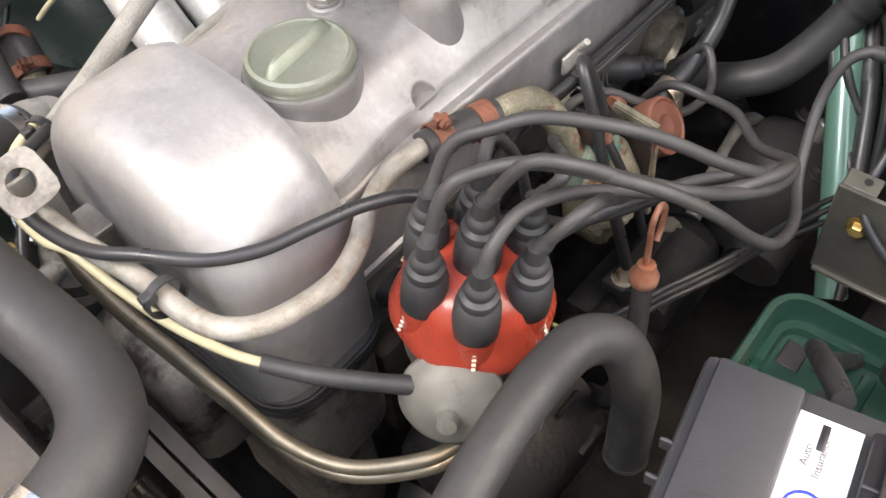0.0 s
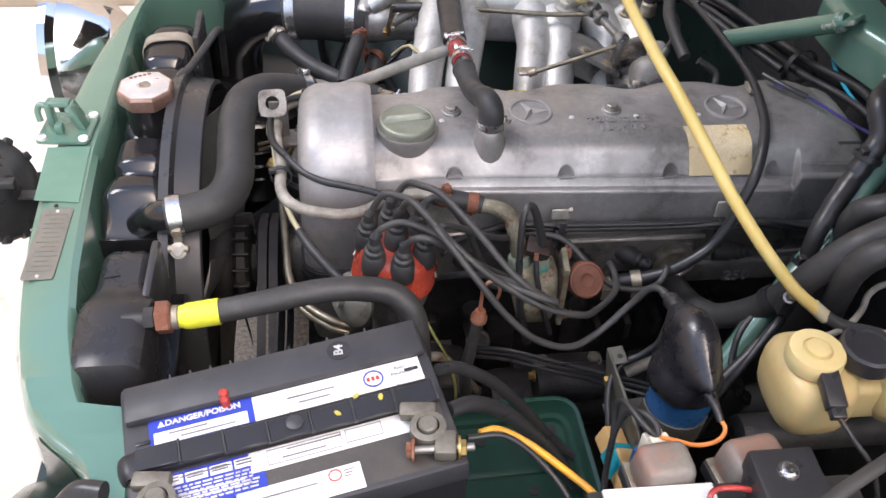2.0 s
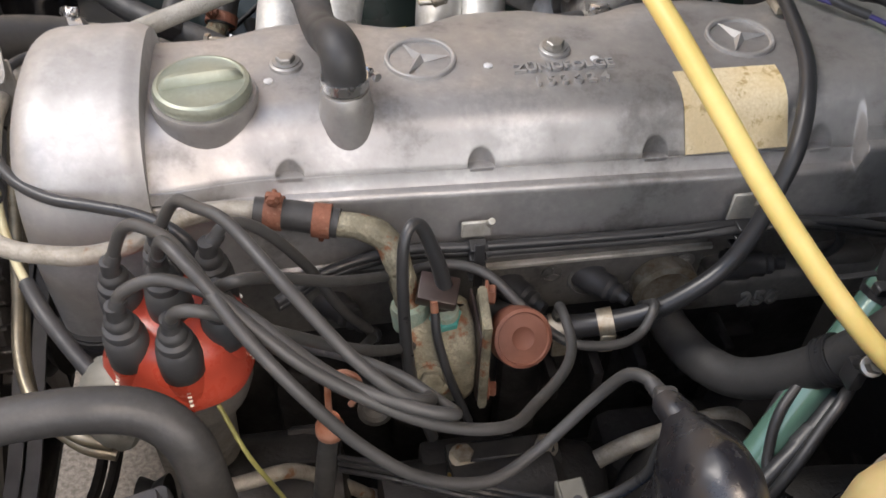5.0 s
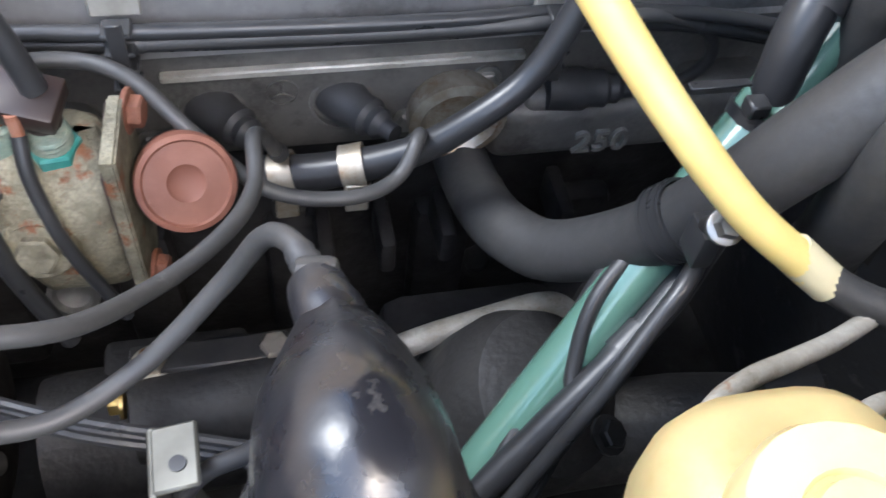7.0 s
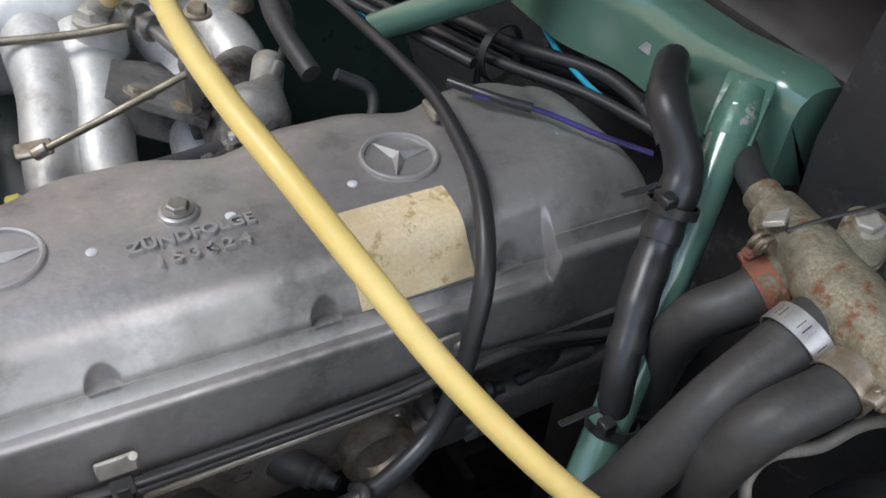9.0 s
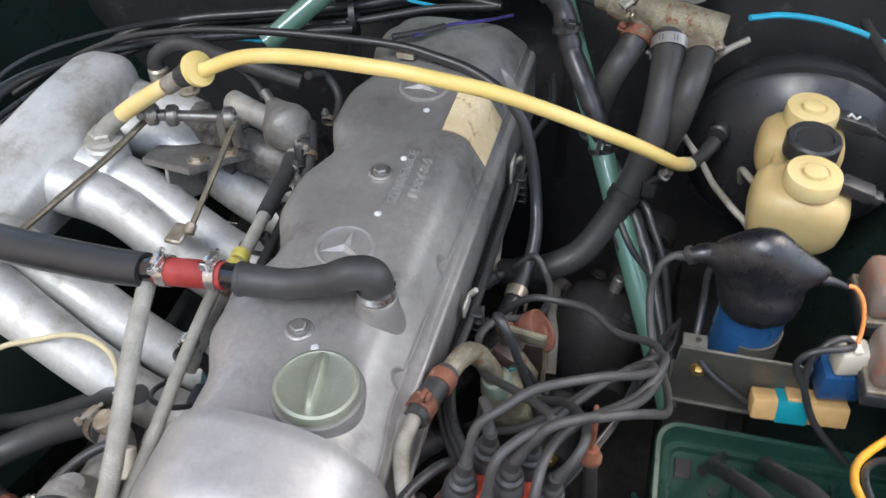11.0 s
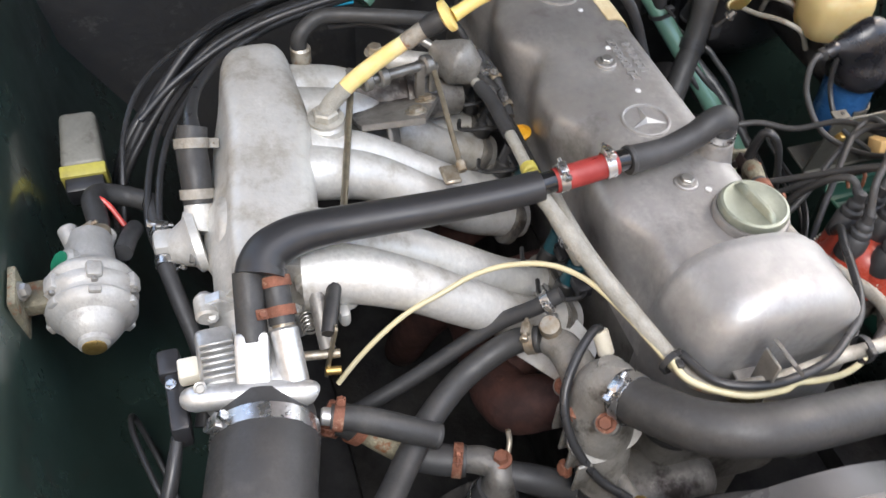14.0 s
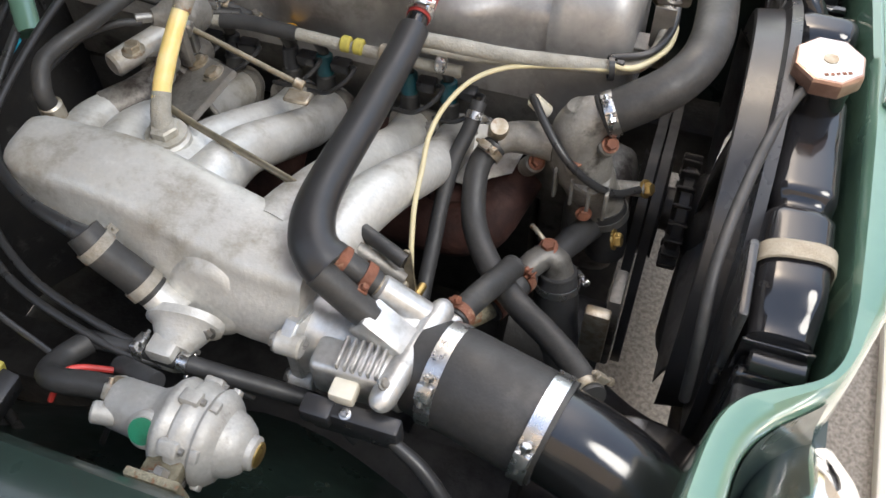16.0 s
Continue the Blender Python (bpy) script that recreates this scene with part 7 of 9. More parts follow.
def battery_tray():
    """The pressed green tray beside the battery, with raised rim and square and round holes."""
    ob = thing("battery_tray", (0.27, -0.44, 0.62), "dark green pressed steel tray beside the battery", "tray")
    m = Matrix.Translation((0.256, -0.470, 0.676)) @ Euler((0, 0, radians(2))).to_matrix().to_4x4()
    rings = []
    n = 6
    for w, h, r, z in ((0.196, 0.296, 0.024, -0.03), (0.198, 0.298, 0.026, 0.033), (0.200, 0.300, 0.027, 0.036), (0.197, 0.297, 0.026, 0.0375), (0.188, 0.288, 0.022, 0.0365), (0.183, 0.283, 0.020, 0.020), (0.178, 0.278, 0.018, 0.017), (0.166, 0.266, 0.015, 0.017), (0.162, 0.262, 0.013, 0.011), (0.02, 0.10, 0.005, 0.012)):
        rings.append([m @ Vector((x, y, z)) for x, y in rounded(w, h, r, n)])
    part("pan", skin(bmesh.new(), rings), TRAY_GREEN, ob)
    for y in (0.066, -0.030, -0.095):
        part("rib", block((0.150, 0.010, 0.006), (0.0, y, 0.013), 0.0028, 2, m), TRAY_GREEN, ob)
    part("hole", block((0.024, 0.017, 0.002), (0.060, 0.118, 0.0122), 0.0008, 1, m), INK, ob, "dark square hole")
    part("hole", block((0.012, 0.010, 0.002), (0.062, 0.098, 0.0122), 0.003, 2, m), INK, ob, "dark square hole")
    for x, y, q in ((0.040, 0.088, 0.005), (0.030, 0.040, 0.006), (-0.02, 0.110, 0.006), (0.055, -0.06, 0.006)):
        part("hole", lathe([(q, 0.0105), (q, 0.0132), (0.001, 0.0133)], 18, m @ Matrix.Translation((x, y, 0))), INK, ob, "dark round hole")
    part("skirt", block((0.19, 0.29, 0.05), (0, 0, -0.05), 0.008, 2, m), TRAY_GREEN, ob)
    return ob


battery_tray()


# ---- ignition coil on its bracket ----
def ignition_coil():
    ob = thing("ignition_coil", (0.425, -0.385, 0.74), "blue ignition coil under a glossy black rubber cover", "ignition coil")
    d = Vector((0.05, -0.02, 1)).normalized()
    part("can", lathe([(0.030, -0.005), (0.034, 0.0), (0.034, 0.092), (0.030, 0.095)], 36, along((0.438, -0.388, 0.745), d)), COIL_BLUE, ob, "blue metal coil can")
    rings, n = [], 40
    hood = [(0.796, 0.0365, 0.0365, 1.0), (0.799, 0.0385, 0.0385, 1.0), (0.810, 0.0400, 0.0405, 1.0), (0.820, 0.0412, 0.0425, 1.0), (0.829, 0.0400, 0.0430, 1.0), (0.836, 0.0368, 0.0435, 1.05), (0.842, 0.0338, 0.0455, 1.15),
            (0.849, 0.0328, 0.0500, 1.3), (0.857, 0.0325, 0.0570, 1.5), (0.865, 0.0312, 0.0610, 1.7), (0.872, 0.0295, 0.0590, 1.75), (0.880, 0.0275, 0.0490, 1.6), (0.889, 0.0245, 0.0375, 1.35), (0.898, 0.0210, 0.0275, 1.15), (0.906, 0.0155, 0.0190, 1.0), (0.911, 0.0085, 0.0105, 1.0), (0.913, 0.0020, 0.0030, 1.0)]
    for z, a, c, sharp in hood:
        z = 0.913 - (0.913 - z) * 0.81
        up = smooth_step(0.83, 0.91, z)
        ring = []
        for k in range(n):
            b = 2 * math.pi * k / n
            p = Vector((0.438 - 0.001 * up + a * (1 - 0.10 * smooth_step(0.825, 0.845, z)) * math.copysign(abs(math.cos(b)) ** sharp, math.cos(b)), -0.388 + 0.008 * up + c * math.sin(b), z))
            crumple = 0.0022 * noise.noise(p * 42) + 0.0011 * noise.noise(p * 100)
            ring.append(p + Vector((math.cos(b), math.sin(b), 0)) * crumple)
        rings.append(ring)
    part("cover", skin(bmesh.new(), rings), COIL_RUBBER, ob, "glossy black rubber coil cover", 80)
    part("lead_neck", tube([(0.437, -0.345, 0.871), (0.437, -0.333, 0.8735), (0.435, -0.326, 0.8735), (0.434, -0.318, 0.870)], [0.0150, 0.0110, 0.0098, 0.0092], 20, 5), COIL_RUBBER, ob, "", 80)
    part("lead_clip", block((0.014, 0.016, 0.010), (0, 0, 0), 0.003, 2, along((0.434, -0.316, 0.870), (0.1, 0.8, -0.6))), LEAD, ob, "grey end of the high-tension lead")
    part("wire_neck", tube([(0.440, -0.438, 0.861), (0.442, -0.448, 0.860), (0.4435, -0.457, 0.857), (0.445, -0.465, 0.853)], [0.0075, 0.0052, 0.0040, 0.0036], 16, 4), COIL_RUBBER, ob, "", 80)
    return ob


ignition_coil()
solo("orange_wire", tube([(0.445, -0.463, 0.854), (0.447, -0.474, 0.852), (0.438, -0.482, 0.846), (0.418, -0.483, 0.842), (0.395, -0.478, 0.846), (0.382, -0.474, 0.846)], 0.0022, 8, 6), ORANGE_WIRE, "thin orange wire from the coil", "wire")
solo("coil_wire", tube([(0.432, -0.338, 0.872), (0.428, -0.336, 0.850), (0.424, -0.338, 0.826), (0.408, -0.338, 0.806), (0.391, -0.338, 0.794), (0.378, -0.346, 0.782), (0.371, -0.362, 0.770), (0.368, -0.385, 0.755), (0.368, -0.41, 0.735)], 0.0036, 10, 6), CABLE, "black wire hanging from the coil past its bracket", "wire")


def coil_bracket():
    ob = thing("coil_bracket", (0.385, -0.39, 0.66), "grey galvanised coil bracket with rust marks and a bolt", "bracket")
    m = Matrix.Translation((0.384, -0.385, 0.752)) @ Euler((0, radians(-8), radians(2))).to_matrix().to_4x4()
    part("plate", block((0.0035, 0.125, 0.105), (0, 0, 0), 0.001, 1, m), BRACKET, ob)
    part("lip", block((0.016, 0.024, 0.0030), (0.008, 0.049, 0.0525), 0.001, 1, m), BRACKET, ob)
    part("lip_hole", lathe([(0.0030, 0.0535), (0.0030, 0.0546), (0.001, 0.0547)], 14, m @ Matrix.Translation((0.009, 0.046, 0))), INK, ob, "dark bolt hole")
    part("strap", arc_strip((0.438, -0.388, 0.768), (0.05, -0.02, 1), 0.0345, 0.030, 0.002, 100, 260), BRACKET, ob)
    part("bolt", hexagon(m @ Vector((-0.0025, 0.040, 0.020)), m.to_3x3() @ Vector((-1, 0, 0)), 0.0062, 0.007), BRASS, ob)
    part("foot", block((0.05, 0.12, 0.004), (0.02, 0, -0.052), 0.001, 1, m), BRACKET, ob)
    return ob


coil_bracket()


def plug_connector(name, at, size, mat, turn, label, extra=None):
    m = Matrix.Translation(at) @ Euler(tuple(radians(a) for a in turn)).to_matrix().to_4x4()
    ob = thing(name, at, label, "connector", "wiring connectors")
    part("body", block(size, (0, 0, 0), 0.003, 2, m), mat, ob)
    part("ridge", block((size[0] * 0.9, size[1] * 0.3, size[2] * 0.25), (0, 0, size[2] * 0.55), 0.001, 1, m), mat, ob)
    if extra:
        part("insert", block((size[0] * 1.06, size[1] * 0.34, size[2] * 1.08), (0, size[1] * 0.08, 0), 0.002, 2, m), extra, ob)
    return ob


plug_connector("ballast_resistor", (0.369, -0.446, 0.752), (0.024, 0.092, 0.024), TAN_PLUG, (0, 20, 6), "tan ceramic resistor block in a teal holder", TEAL)
plug_connector("white_connector", (0.382, -0.474, 0.826), (0.022, 0.028, 0.030), WHITE_PLASTIC, (0, 0, 15), "cream plastic connector on a blue base")
plug_connector("blue_relay_base", (0.386, -0.474, 0.790), (0.032, 0.040, 0.036), COIL_BLUE, (0, 0, 10), "dark blue plastic connector base")
for o_ in (0.0, 0.012):
    solo("connector_cable", tube([(0.382, -0.474, 0.842), (0.380 - o_, -0.462, 0.852), (0.370 - o_, -0.446 + o_, 0.850), (0.360 - o_ * 0.5, -0.436 + o_, 0.832), (0.352, -0.440, 0.80), (0.346, -0.460, 0.76), (0.338, -0.50, 0.72)], 0.0034, 12, 6), CABLE, "black cable looping to the cream connector", "cable", "connector cables")


# ---- relays and fuse box on the wing ----
def relay_can(x, y, turn, wide):
    m = Matrix.Translation((x, y, 0.850)) @ Euler((0, 0, radians(turn))).to_matrix().to_4x4()
    ob = thing("relay", (x, y, 0.808), "cloudy grey relay can with rust-red stains", "relay", "wing relays")
    part("can", block((wide, 0.046, 0.040), (0, 0, -0.004), 0.010, 3, m, None, 0.88), RELAY_DUSTY, ob)
    part("collar", block((wide + 0.003, 0.049, 0.006), (0, 0, -0.026), 0.002, 2, m), CLAMP_DULL, ob, "dull crimped rim")
    part("base", block((wide + 0.006, 0.052, 0.016), (0, 0, -0.036), 0.003, 2, m), BLACK_SATIN, ob)
    return ob


relay_can(0.376, -0.509, 4, 0.056)
relay_can(0.464, -0.508, 8, 0.062)


def fuse_box():
    ob = thing("fuse_box", (0.40, -0.63, 0.74), "black fuse box with a white cover plate", "fuse box")
    part("tub", block((0.26, 0.10, 0.10), (0.425, -0.578, 0.80), 0.006, 2), BLACK_SATIN, ob)
    part("cover_plate", block((0.105, 0.09, 0.004), (0.362, -0.576, 0.853), 0.0015, 1), WHITE, ob, "white cover plate")
    part("cover_plate", block((0.05, 0.09, 0.004), (0.470, -0.576, 0.851), 0.0015, 1), WHITE, ob, "white cover plate")
    part("relay_block", block((0.062, 0.062, 0.044), (0.474, -0.550, 0.864), 0.004, 2), BLACK_SATIN, ob)
    part("screw", hexagon((0.472, -0.545, 0.887), (0, 0, 1), 0.007, 0.004), CLAMP, ob)
    part("wire", tube([(0.400, -0.566, 0.857), (0.406, -0.548, 0.864), (0.425, -0.545, 0.865), (0.450, -0.548, 0.862)], 0.0028, 8, 5), RED_WIRE, ob, "red wire")
    return ob


fuse_box()


# ---- brake reservoir, master cylinder and booster ----
def brake_reservoir():
    ob = thing("brake_reservoir", (0.60, -0.42, 0.80), "yellowed plastic brake fluid reservoir with three caps", "reservoir")
    for x, y0, hx, hy, low in ((0.553, -0.420, 0.0400, 0.0500, 0.812), (0.646, -0.421, 0.0360, 0.0460, 0.820)):
        rings = []
        for z, k in ((low, 0.62), (low + 0.004, 0.84), (low + 0.014, 0.95), (0.842, 1.0), (0.862, 1.0), (0.874, 0.95), (0.883, 0.80), (0.887, 0.5)):
            rings.append([(x + hx * k * math.copysign(abs(math.cos(a)) ** 0.62, math.cos(a)), y0 + hy * k * math.copysign(abs(math.sin(a)) ** 0.62, math.sin(a)), z) for a in (2 * math.pi * j / 40 for j in range(40))])
        part("chamber", skin(bmesh.new(), rings), TANK_CREAM, ob)
    part("bridge", block((0.06, 0.062, 0.055), (0.60, -0.421, 0.846), 0.012, 3), TANK_CREAM, ob)
    for x, tilt in ((0.545, 0), (0.6565, 6)):
        m = Matrix.Translation((x, -0.4235, 0))
        cap = part("screw_cap", lathe([(0.022, 0.884), (0.0275, 0.887), (0.0285, 0.891), (0.0285, 0.902), (0.0270, 0.9055), (0.0150, 0.9062), (0.0140, 0.9045), (0.0125, 0.9045), (0.0115, 0.9085), (0.009, 0.9095), (0.001, 0.9098)], 44, m, None, 22, 0.004), CAP_CREAM, ob, "cream screw cap")
        n = Matrix.Translation((x + 0.001, -0.4640, 0.893)) @ Euler((radians(14), 0, radians(-4 + tilt))).to_matrix().to_4x4()
        plug = part("level_switch", block((0.019, 0.040, 0.014), (0, 0, 0), 0.002, 2, n), BLACK_SATIN, cap, "black level switch plug")
        part("wire_cap", block((0.015, 0.012, 0.010), (0, -0.024, -0.001), 0.002, 2, n), CABLE, plug)
        if tilt:
            part("paint_mark", tube([n @ Vector(p) for p in ((-0.004, 0.006, 0.0076), (0.002, 0.002, 0.0078), (-0.003, -0.003, 0.0078), (0.003, -0.008, 0.0076))], 0.0013, 6, 4), INK_WHITE, plug, "white squiggle of paint")
    part("black_cap", lathe([(0.024, 0.884), (0.0285, 0.888), (0.0285, 0.906), (0.026, 0.909), (0.020, 0.9085), (0.019, 0.906), (0.001, 0.906)], 40, Matrix.Translation((0.600, -0.4235, 0)), None, 30, 0.012), BLACK_SATIN, ob, "ribbed black filler cap")
    return ob


brake_reservoir()
for x_ in (0.540, 0.650):
    solo("level_wire", tube([(x_ + 0.004, -0.490, 0.886), (x_ + 0.016, -0.506, 0.872), (x_ + 0.038, -0.526, 0.845), (x_ + 0.05, -0.55, 0.80)], 0.0026, 8, 5), CABLE, "black wire from a level switch", "wire", "level switch wires")


def booster():
    ob = thing("brake_booster", (0.80, -0.44, 0.63), "large round black brake booster with its master cylinder", "brake booster")
    m = along((0.735, -0.435, 0.760), (1, 0, 0.06))
    part("drum", lathe([(0.03, -0.035), (0.075, -0.030), (0.110, -0.010), (0.128, 0.012), (0.134, 0.020), (0.1345, 0.032), (0.128, 0.036), (0.126, 0.06), (0.10, 0.10), (0.05, 0.12)], 56, m), BLACK_SATIN, ob)
    part("rim", lathe([(0.128, 0.016), (0.139, 0.018), (0.139, 0.030), (0.128, 0.032)], 56, m), BLACK_SATIN, ob)
    part("master_cylinder", lathe([(0.012, -0.24), (0.022, -0.235), (0.023, -0.05), (0.030, -0.045), (0.032, -0.03)], 24, along((0.735, -0.425, 0.775), (1, 0, 0.03))), IRON, ob)
    part("vacuum_fitting", rod((0.700, -0.336, 0.815), (0.722, -0.340, 0.812), 0.013, 16), STEEL_DARK, ob)
    return ob


booster()
solo("blue_wire", tube([(0.765, -0.345, 0.940), (0.79, -0.39, 0.935), (0.79, -0.45, 0.93), (0.775, -0.52, 0.915), (0.74, -0.60, 0.89)], 0.0036, 8, 6), BLUE_WIRE, "bright blue wire above the booster", "wire")
solo("wing_hose", tube([(0.40, -0.645, 0.952), (0.46, -0.612, 0.954), (0.525, -0.579, 0.950), (0.58, -0.552, 0.946), (0.635, -0.527, 0.942), (0.72, -0.50, 0.932), (0.82, -0.48, 0.92)], 0.0062, 14, 6), LEAD, "grey-black hose along the wing", "hose")
solo("wing_hose", tube([(0.63, -0.585, 0.885), (0.66, -0.61, 0.86), (0.69, -0.64, 0.80), (0.70, -0.66, 0.74)], 0.0085, 14, 6), RUBBER_GREY, "black hose dropping down at the wing", "hose")


# ---- radiator, shroud and fan ----
def radiator():
    ob = thing("radiator", (-0.165, 0.03, 0.36), "black enamelled radiator with a long ribbed header tank", "radiator")
    rings = []
    for i in range(96):
        y = 0.364 - 0.486 * i / 95
        wave = 0.0
        for mid in (0.215, 0.045, -0.032):
            wave = max(wave, bell(y, mid, 0.009, 0.007))
        ends = smooth_step(0.366, 0.312, y)
        nose = smooth_step(-0.070, -0.122, y)
        wide = smooth_step(-0.040, -0.070, y)
        half = 0.0335 - 0.006 * wave - 0.003 * (1 - ends) + 0.0055 * wide
        top = 0.853 - 0.012 * wave - 0.022 * (1 - ends) - 0.040 * nose
        rim = 0.005 * nose
        cx = -0.173
        ring = [(cx - half, y, 0.765)]
        for k in range(17):
            a = math.pi * k / 16
            u = -math.copysign(abs(math.cos(a)) ** 0.62, math.cos(a))
            v = abs(math.sin(a)) ** 0.62
            ring.append((cx + half * u, y, top - 0.028 + 0.028 * v + rim * (3 * u ** 4 - 1)))
        rings.append(ring + [(cx + half, y, 0.765)])
    part("header_tank", skin(bmesh.new(), rings), TANK_BLACK, ob, "", 50)
    part("tank_end", block((0.077, 0.004, 0.055), (-0.173, -0.1242, 0.788), 0.0015, 2), BLACK_GLOSS, ob)
    part("tank_end", block((0.066, 0.004, 0.055), (-0.173, 0.366, 0.788), 0.0015, 2), BLACK_GLOSS, ob)
    part("frame_tube", rod((-0.150, 0.378, 0.800), (-0.202, 0.380, 0.800), 0.012, 18), BLACK_GLOSS, ob)
    part("side_frame", block((0.060, 0.012, 0.34), (-0.172, 0.384, 0.62), 0.003, 1), BLACK_GLOSS, ob)
    part("side_frame", block((0.060, 0.012, 0.30), (-0.172, -0.150, 0.66), 0.003, 1), BLACK_GLOSS, ob)
    part("core", block((0.045, 0.66, 0.42), (-0.168, 0.085, 0.565), 0.004, 1), MAT_BLACK, ob)
    part("filler_neck", lathe([(0.030, 0.835), (0.0295, 0.862), (0.031, 0.884), (0.028, 0.886)], 32, Matrix.Translation((-0.168, 0.072, 0))), BLACK_GLOSS, ob)
    part("outlet", tube([(-0.168, -0.098, 0.815), (-0.150, -0.112, 0.836), (-0.132, -0.124, 0.850), (-0.115, -0.131, 0.856)], [0.016, 0.018, 0.0195, 0.0195], 22, 4), BLACK_GLOSS, ob)
    return ob



def radiator_cap(tank):
    """The octagonal pressure cap."""
    m = Matrix.Translation((-0.168, 0.072, 0)) @ Euler((0, 0, radians(22))).to_matrix().to_4x4()
    cap = part("pressure_cap", lathe([(0.031, 0.8845), (0.0365, 0.8865), (0.0372, 0.890), (0.0372, 0.903), (0.0355, 0.9060), (0.033, 0.9066)], 8, m), CAP_COPPERY, tank, "coppery octagonal pressure cap", 20)
    part("top", lathe([(0.0335, 0.9045), (0.0335, 0.9070), (0.011, 0.9085), (0.009, 0.9075), (0.001, 0.9075)], 8, m), CAP_SILVER, cap, "worn silver top face", 20)
    for k in range(5):
        part("stamped_bar", block((0.0040, 0.004, 0.0006), (-0.012 + 0.006 * k, 0.0225, 0.9080), 0.0002, 1, m), RUST, cap)
    part("centre_mark", lathe([(0.0078, 0.9072), (0.0078, 0.9084), (0.001, 0.9085)], 9, m), CLAMP_DULL, cap)


radiator_cap(radiator())


def expansion_tank():
    """The separate lower tank with a moulded black shell at the radiator's end."""
    ob = thing("oil_cooler_tank", (-0.158, -0.315, 0.70), "black moulded end tank beside the radiator", "tank")
    rings = []
    for i in range(22):
        t = i / 21
        y = -0.172 - 0.199 * t
        e = min(1.0, t / 0.14, (1 - t) / 0.10)
        q = (1 - (1 - e) ** 2) ** 0.5 if e < 1 else 1.0
        half = (0.032 + 0.010 * smooth_step(0.32, 0.47, t)) * (0.86 + 0.14 * q)
        top = 0.853 + 0.012 * smooth_step(0.36, 0.56, t) - 0.020 * (1 - q)
        cx = -0.162 + 0.003 * t
        rings.append([(cx - half, y, 0.76), (cx - half, y, top - 0.03), (cx - half * 0.85, y, top - 0.008), (cx - half * 0.55, y, top), (cx + half * 0.55, y, top), (cx + half * 0.85, y, top - 0.008), (cx + half, y, top - 0.03), (cx + half, y, 0.76)])
    part("shell", skin(bmesh.new(), rings), TANK_SATIN, ob)
    part("flange", block((0.098, 0.205, 0.008), (-0.158, -0.278, 0.766), 0.002, 1), BLACK_GLOSS, ob)
    part("lower_body", block((0.085, 0.15, 0.20), (-0.158, -0.312, 0.66), 0.01, 2), BLACK_GLOSS, ob)
    part("dent", slab([(-0.008, -0.004), (0.009, -0.001), (-0.004, 0.008)], 0, 0.0015, 0, None, Matrix.Translation((-0.172, -0.226, 0.8535))), BATTERY_SIDE, ob)
    return ob


expansion_tank()


def radiator_strap():
    """A cloth band that hugs the header tank."""
    path = [(-0.1345, 0.770), (-0.1350, 0.800)]
    for k in range(17):
        a = math.pi * k / 16
        path.append((-0.173 + 0.0365 * math.copysign(abs(math.cos(a)) ** 0.66, math.cos(a)), 0.826 + 0.0300 * abs(math.sin(a)) ** 0.66))
    path += [(-0.2110, 0.800), (-0.2115, 0.770)]
    rings = []
    for i, (x, z) in enumerate(path):
        out = Vector((x + 0.173, 0, max(z - 0.80, 0.0))).normalized() * 0.0022
        y = 0.283 + 0.004 * (x + 0.173) / 0.036
        rings.append([(x, y - 0.011, z), (x + out.x, y - 0.010, z + out.z), (x + out.x, y + 0.010, z + out.z), (x, y + 0.011, z)])
    return skin(bmesh.new(), rings)


solo("radiator_strap", radiator_strap(), STRAP, "tan cloth strap over the radiator tank", "strap")
solo("overflow_hose", tube([(-0.150, 0.098, 0.884), (-0.142, 0.115, 0.880), (-0.128, 0.16, 0.872), (-0.112, 0.24, 0.862), (-0.102, 0.32, 0.845), (-0.105, 0.37, 0.80), (-0.11, 0.39, 0.72)], 0.0058, 12, 6), RUBBER, "thin black overflow hose from the radiator neck", "hose")


def fan_shroud():
    ob = thing("fan_shroud", (-0.10, 0.06, 0.40), "grey-black plastic fan shroud behind the radiator", "fan shroud")
    rings = []
    for i in range(64):
        a = radians(-8 + 196 * i / 63)
        y, z = 0.055 + 0.265 * math.cos(a), 0.600 + 0.270 * math.sin(a)
        yo, zo = 0.055 + 0.295 * math.cos(a), 0.600 + 0.292 * math.sin(a)
        yi, zi = 0.055 + 0.255 * math.cos(a), 0.600 + 0.262 * math.sin(a)
        rings.append([(-0.140, yo, zo), (-0.128, yo, zo), (-0.124, y * 1.0, z + 0.012), (-0.094, y, z + 0.006), (-0.092, y, z), (-0.125, yi, zi), (-0.138, yi, zi)])
    part("ring", skin(bmesh.new(), rings), SHROUD, ob)
    for s in (-1, 1):
        part("corner", block((0.010, 0.09, 0.13), (-0.132, 0.055 + s * 0.270, 0.790), 0.004, 2), SHROUD, ob)
    return ob


fan_shroud()


